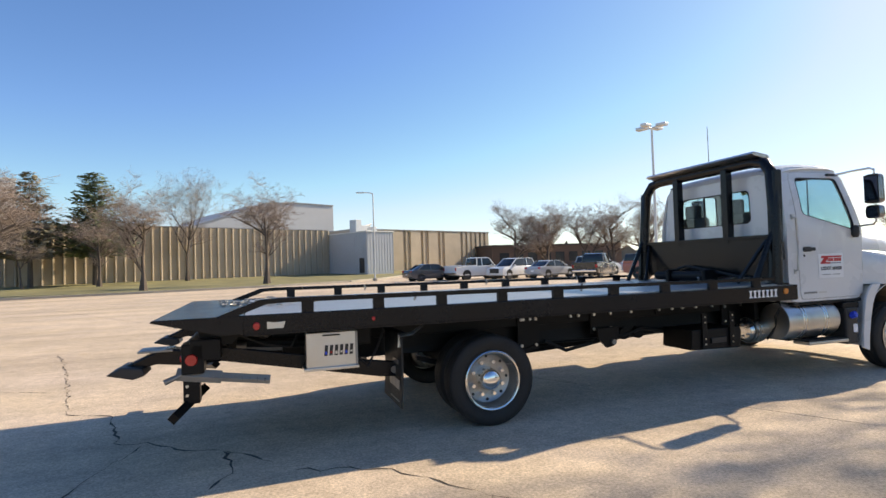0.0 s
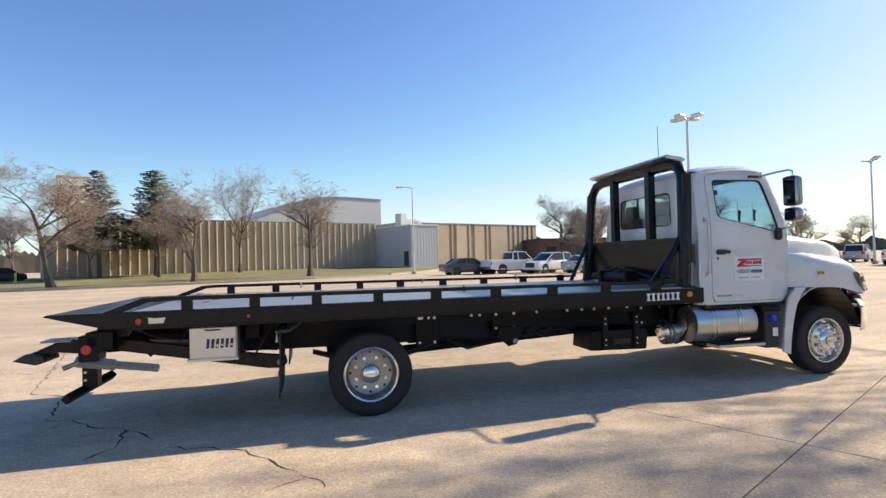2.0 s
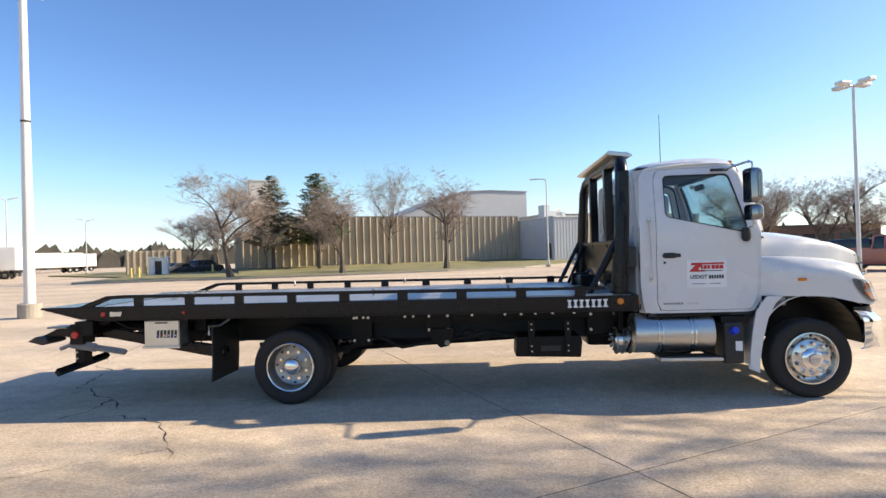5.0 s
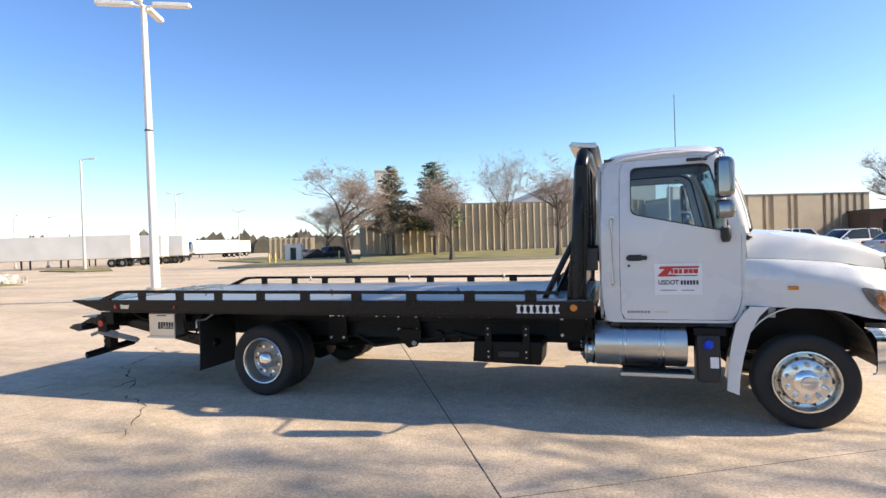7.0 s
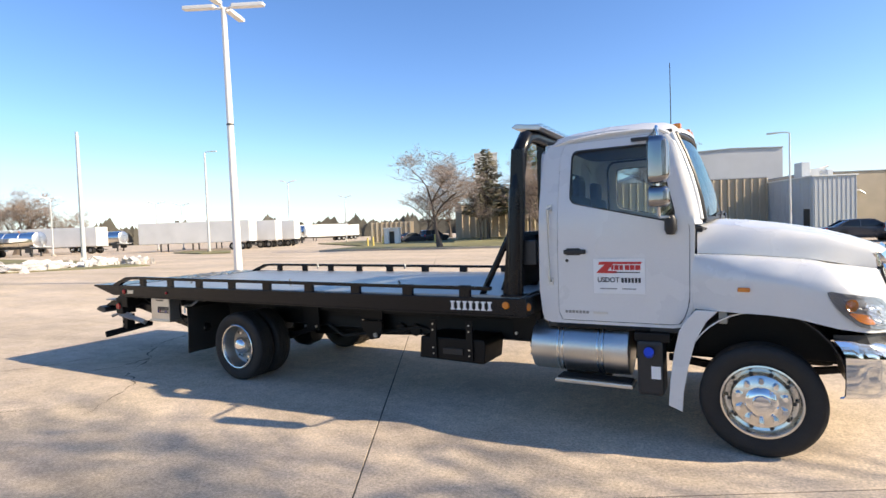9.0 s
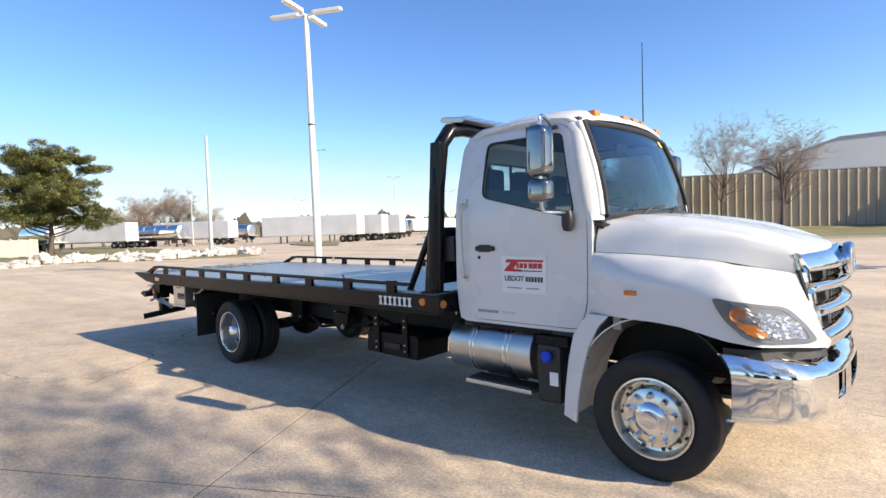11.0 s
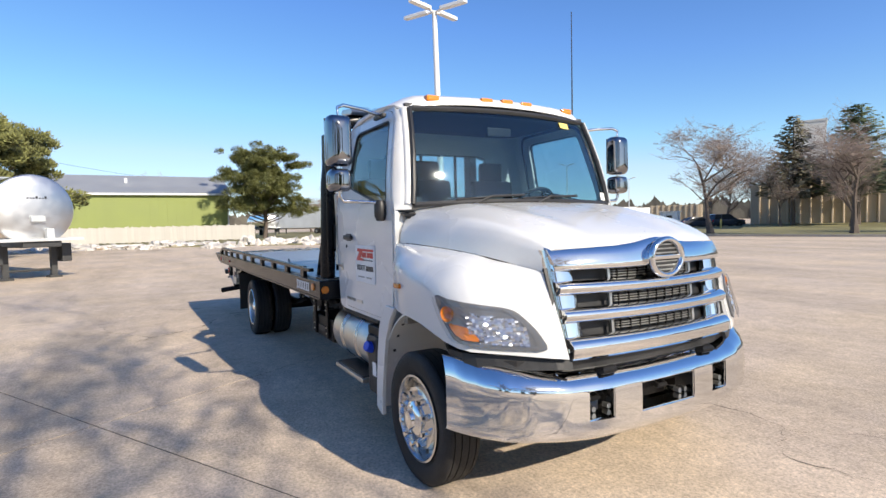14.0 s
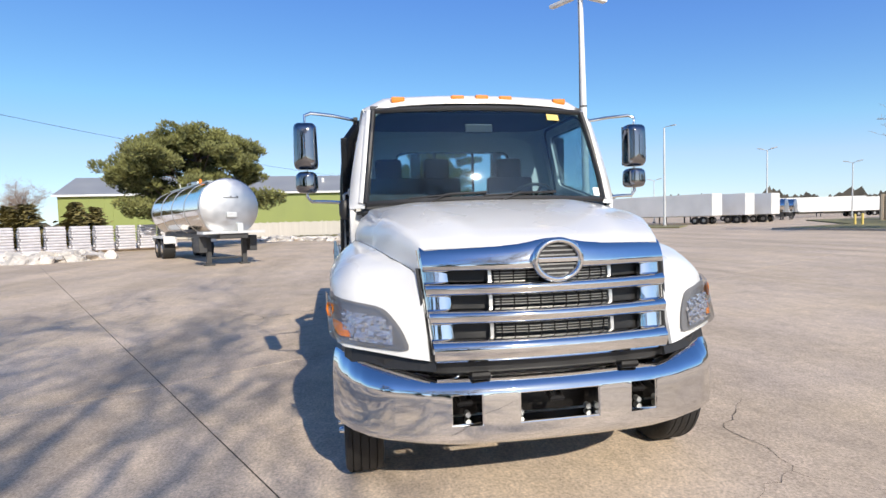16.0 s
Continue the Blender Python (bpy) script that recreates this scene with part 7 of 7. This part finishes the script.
# ---- semi trailers ----
def trailer(label, m, L=15.5, group="white box trailers", body=None):
    t = thing("semi_trailer", label, "trailer", group, at=m)
    part("body", box(0, L, -1.27, 1.27, 1.15, 4.1, 0.03), body or WHITEMETAL, t)
    for k in range(14):
        part("side_post", box(0.4 + k * (L - 0.8) / 13 - 0.02, 0.4 + k * (L - 0.8) / 13 + 0.02, -1.285, -1.27, 1.25, 4.0), body or WHITEMETAL, t)
    part("rear_door", box(-0.03, 0.0, -1.2, 1.2, 1.25, 4.0), WHITEMETAL, t)
    part("side_rail", box(0, L, -1.29, -1.26, 1.08, 1.22), GALV, t)
    for s in (-1, 1):
        for x in (1.2, 2.5):
            w2 = smooth(part("wheel", lathe([(0.3, -0.25), (0.5, -0.25), (0.52, -0.2), (0.52, 0.2), (0.5, 0.25), (0.3, 0.25)], (x, s * 0.95, 0.52), "y", 24), RUBBER, t), 40)
            part("rim", cyl((x, s * 1.1, 0.52), (x, s * 1.19, 0.52), 0.28, 0.2, 16), RIMM, w2)
        part("landing_leg", box(L - 3.1, L - 2.95, s * 0.8, s * 0.95, 0, 1.15), DARKMETAL, t)
    part("underride_bar", box(-0.05, 0.05, -1.1, 1.1, 0.5, 0.62), DARKMETAL, t)
    return t


ta = trailer("long white box trailer parked in the yard", pose(-55.5, 47.8, 0, 0, 0, 205), 16.2)
for x, y, rz in ((-56.5, 53.6, 205), (-57.8, 58.8, 205), (-87.0, 27.2, 207), (-82.5, 41.8, 204), (-84.0, 102.5, 250), (-91.0, 116.0, 250)):
    copy_thing(ta, pose(x, y, 0, 0, 0, rz))


def tanker(label, m, L=10.6, r=1.17, zc=2.36):
    t = thing("tank_trailer", label, "tank trailer", "polished tank trailers", at=m)
    prof = [(0.0, -0.14), (r * 0.55, -0.1), (r * 0.9, -0.03), (r, 0.05), (r, L - 0.05), (r * 0.9, L + 0.03), (r * 0.55, L + 0.1), (0, L + 0.14)]
    sh = smooth(part("tank_shell", lathe(prof, (0, 0, zc), "x", 56), MIRRORSTEEL, t, "mirror polished steel tank"), 25)
    smooth(part("tank_head", lathe([(0.0, -0.15), (r * 0.55, -0.11), (r * 0.9, -0.04), (r * 0.985, 0.02)], (0, 0, zc), "x", 56), SATIN, sh, "satin steel tank head"), 25)
    for x in (0.1, 2.6, 5.2, 7.8, L - 0.1):
        smooth(part("tank_band", lathe([(r, x - 0.04), (r + 0.015, x - 0.03), (r + 0.015, x + 0.03), (r, x + 0.04)], (0, 0, zc), "x", 56), ALU, sh), 25)
    for k in range(7):
        part("front_writing_bar", box(-0.13, -0.105, -0.32 + k * 0.085, -0.26 + k * 0.085, zc + 0.36, zc + 0.4 + 0.05 * (k in (0, 3))), DECALBLACK, sh)
    part("front_box", box(-0.35, -0.1, -0.42, -0.2, 1.4, 1.72, 0.02), GALV, t)
    part("front_valve_box", box(-0.3, -0.08, -0.2, 0.2, 1.95, 2.15, 0.02), GALV, t)
    part("frame_deck", box(-0.5, L, -0.55, 0.55, 1.1, 1.3, 0.02), DARKMETAL, t)
    part("front_deck_plate", box(-0.6, 0.4, -1.2, 1.2, 1.3, 1.4, 0.01), GALV, t, "grey front deck plate")
    for s in (-1, 1):
        lg = part("landing_leg", box(0.6, 0.78, s * 0.62, s * 0.8, 0.08, 1.15), DARKMETAL, t)
        part("leg_foot", box(0.5, 0.9, s * 0.52, s * 0.9, 0, 0.08, 0.01), DARKMETAL, lg)
        part("side_box", box(0.3, 1.4, s * 0.85, s * 1.15, 0.55, 1.2, 0.03), DARKMETAL, t)
        part("fender", ext([(L - 3.4, 1.05), (L - 0.4, 1.05), (L - 0.3, 0.8), (L - 0.3, 1.15), (L - 3.5, 1.15), (L - 3.5, 0.8)], s * 0.7, s * 1.25, "y"), WHITEMETAL, t)
        for x in (L - 2.6, L - 1.2):
            w2 = smooth(part("wheel", lathe([(0.3, -0.28), (0.5, -0.28), (0.52, -0.2), (0.52, 0.2), (0.5, 0.28), (0.3, 0.28)], (x, s * 0.93, 0.52), "y", 24), RUBBER, t), 40)
            part("rim", cyl((x, s * 1.1, 0.52), (x, s * 1.22, 0.52), 0.28, 0.2, 16), POLISHED, w2)
    part("leg_brace", tube([(0.7, -0.7, 0.3), (0.7, 0.7, 0.3)], 0.04, 8), DARKMETAL, t)
    part("catwalk", box(2, L - 0.5, -0.3, 0.3, zc + r, zc + r + 0.05), ALU, t)
    part("manhole", cyl((5, 0, zc + r), (5, 0, zc + r + 0.2), 0.3, None, 20, 0.02), POLISHED, t)
    part("beacon", cyl((3.2, 0.3, zc + r), (3.2, 0.3, zc + r + 0.2), 0.08, 0.05, 10), AMBER, t)
    ld = part("ladder", tube([(L - 0.2, -1.05, 0.9), (L + 0.05, -1.12, 2.4), (L - 0.1, -0.7, zc + r + 0.5), (L - 1.6, -0.7, zc + r + 0.5), (L - 1.6, -0.6, zc + r)], 0.03, 6), ALU, t)
    tube_pts = [(L - 0.2, -0.6, 0.9), (L + 0.05, -0.65, 2.4), (L - 0.1, -0.3, zc + r + 0.5)]
    part("ladder_rail", tube(tube_pts, 0.03, 6), ALU, ld)
    for k in range(6):
        f = k / 5
        part("rung", tube([(L - 0.2 + 0.22 * f, -1.06, 1.0 + 1.3 * f), (L - 0.2 + 0.22 * f, -0.62, 1.0 + 1.3 * f)], 0.02, 6), ALU, ld)
    return t


tank = tanker("polished steel milk tank trailer without its tractor", pose(-14.0, -5.75, 0, 0, 0, 207))
for x, y, rz in ((-82.4, 33.2, 198), (-80.5, 15.5, 185), (-90.8, 49.9, 200), (-68.5, 70.5, 215), (-72.5, 76.0, 215)):
    copy_thing(tank, pose(x, y, 0, 0, 0, rz))["label"] = "polished tank trailer parked far off"

# ---- green shed, fence, snow, stacked bags ----
shed = thing("storage_shed", "long olive green metal shed with a grey roof", "shed", at=pose(-71.0, 7.8, 0, 0, 0, 2))
part("wall", box(-14, 0, -46, 0, 0, 6.2), GREENM, shed)
part("roof", sheet([[(0.5, y, 6.1), (-7, y, 9.0), (-14.5, y, 6.1)] for y in (-46.5, 0.5)], thick=0.15), ROOFM, shed, "grey ribbed metal roof")
part("gable", ext([(-14, 6.1), (0, 6.1), (-7, 8.85)], -0.25, 0, "y"), GREENM, shed)
part("eave_trim", box(0.02, 0.55, -46.5, 0.5, 5.95, 6.2), WHITEMETAL, shed, "white eave trim")
part("corner_trim", box(-0.1, 0.06, -0.1, 0.06, 0, 6.0), WHITEMETAL, shed)
part("roof_vent", cyl((-4, -12, 7.6), (-4, -12, 8.4), 0.2, None, 12), WHITEMETAL, shed)
part("shed_door", box(0, 0.05, -34, -33, 0, 2.1), DARKMETAL, shed)
for k in range(46):
    part("siding_rib", box(0.0, 0.04, -45.5 + k, -45.46 + k, 0, 5.95), GREENM, shed)
fence = thing("white_fence", "weathered white panel fence along the yard", "fence")
fa, fb = Vector((-61.5, -22, 0)), Vector((-60.3, 9.4, 0))
fn = 14
pm = None
for k in range(fn):
    a, b = fa.lerp(fb, k / fn), fa.lerp(fb, (k + 1) / fn)
    ang = math.atan2((b - a).y, (b - a).x)
    seg = (b - a).length
    if pm is None:
        pm = part("fence_panel", box(0.06, seg - 0.06, -0.025, 0.025, 0.15, 1.75), VINYL, fence)
        pp = part("fence_post", box(-0.07, 0.07, -0.07, 0.07, 0, 1.95, 0.01), VINYL, fence)
        pr = part("fence_rail", box(0.06, seg - 0.06, 0.03, 0.07, 1.68, 1.8), VINYL, fence)
        bw = (seg - 0.16) / 9
        pb = part("fence_board", box(0, bw - 0.03, 0.026, 0.06, 0.12, 1.84), VINYL, fence)
        items = (pm, pp, pr)
    else:
        items = tuple(new(o.name.split(".")[0], o.data) for o in (pm, pp, pr))
        for o in items:
            o.parent = fence
    for o in items:
        o.matrix_basis = Matrix.Translation(a) @ Matrix.Rotation(ang, 4, "Z")
    for q in range(9):
        o = pb if k + q == 0 else new("fence_board", pb.data)
        o.parent = fence
        o.matrix_basis = Matrix.Translation(a) @ Matrix.Rotation(ang, 4, "Z") @ Matrix.Translation((0.09 + q * bw, -0.1, 0.03 * ((k * 5 + q * 7) % 4) - 0.04))


def heap(seed, pts, name, label):
    """Ploughed snow: a broken ridge of lumps."""
    rnd = random.Random(seed)
    bm = bmesh.new()
    lumps = []
    for x, y, r, h in pts:
        lumps.append((x, y, r, h * 0.75, 3))
        lumps += [(x + rnd.gauss(0, 0.9) * r, y + rnd.gauss(0, 0.9) * r, r * rnd.uniform(0.14, 0.42), h * rnd.uniform(0.3, 0.8), 2) for _ in range(9)]
    for x, y, r, h, sd in lumps:
        b2 = bmesh.new()
        bmesh.ops.create_icosphere(b2, subdivisions=sd, radius=1)
        off = Vector((rnd.random() * 50, rnd.random() * 50, 0))
        for v in b2.verts:
            k = 1 + 0.5 * noise.noise(v.co * 1.7 + off) + 0.45 * noise.noise(v.co * 5 + off)
            v.co = Vector((x + v.co.x * r * k, y + v.co.y * r * k, max(-0.05, v.co.z * h * k)))
        join(bm, b2)
    return solo(name, bm, SNOW, label, "snow heap", "ploughed snow heaps", "stuff")


rnd = random.Random(71)
heap(1, [(-40 + rnd.gauss(0, 1.6), 4.5 + k * 1.25 + rnd.gauss(0, 0.8), rnd.uniform(0.8, 1.7), rnd.uniform(0.4, 1.0)) for k in range(8)], "snow_heap", "dirty ploughed snow heap at the verge")
heap(2, [(-37.0 + k * 0.3 + rnd.gauss(0, 0.7), 12.5 + k * 0.95 + rnd.gauss(0, 0.5), rnd.uniform(0.6, 1.3), rnd.uniform(0.3, 0.85)) for k in range(7)], "snow_heap", "broken low snow heap at the verge")
heap(3, [(-45 + rnd.gauss(0, 2.4), -9 + k * 1.3, rnd.uniform(0.7, 1.6), rnd.uniform(0.3, 0.6)) for k in range(10)], "snow_heap", "low snow bank before the white fence")
heap(4, [(-22.5 + k * 0.35 + rnd.gauss(0, 0.4), -15.2 - k * 0.95, rnd.uniform(0.8, 1.5), rnd.uniform(0.4, 0.8)) for k in range(7)], "snow_heap", "dirty snow heap beside the stacked bags")
CEDAR = mat("browning_cedar", (0.17, 0.14, 0.045), 0.8, 0, 0.4, 0.8, 12, 0, island=0.35)
BAGM = mat("white_plastic_sacks", (0.52, 0.51, 0.54), 0.45, 0, 0.2, 2, 12, 0.3, island=0.12)
WOODM = mat("pallet_wood", (0.25, 0.18, 0.11), 0.85, 0, 0.2, 3, 30, 0.2)
pal = None
for k in range(11):
    m = pose(-34.8 + k * 0.76, -14.5 - k * 1.17, 0, 0, 0, 31 + (k * 37) % 9)
    if pal is None:
        pal = thing("stacked_pallet", "pallet stacked with white plastic sacks", "pallet", "pallets of sacks", at=m)
        bmp = bmesh.new()
        for z in (0.03, 0.12):
            for q in range(5):
                box(-0.6 + q * 0.26, -0.46 + q * 0.26, -0.6, 0.6, z - 0.02, z + 0.02, 0, bmp)
        part("pallet_base", bmp, WOODM, pal)
        sk = random.Random(5)
        for row in range(9):
            for q in range(2):
                o = sk.gauss(0, 0.03)
                part("sack", box(-0.58 + o + q * 0.58, -0.02 + o + q * 0.58, -0.56 + sk.gauss(0, 0.03), 0.56, 0.15 + row * 0.19, 0.335 + row * 0.19, 0.085), BAGM, pal)
    else:
        copy_thing(pal, m)
shrub = []
for k, (x, y, h) in enumerate(((-48.2, -32.4, 4.0), (-46.9, -30.2, 4.2), (-49.5, -27.2, 4.4), (-51.2, -26.2, 3.9), (-45.0, -36.5, 3.6))):
    conifer("cedar_shrub", 80 + k, h, h * 0.38, CEDAR, "clipped brownish cedar behind the stacked sacks", 0.02).matrix_basis = pose(x, y, 0)
copy_thing(bt[0], pose(-66, -42, 0, 0, 0, 50) @ Matrix.Scale(0.75, 4))["label"] = "bare tree behind the stacked sacks"
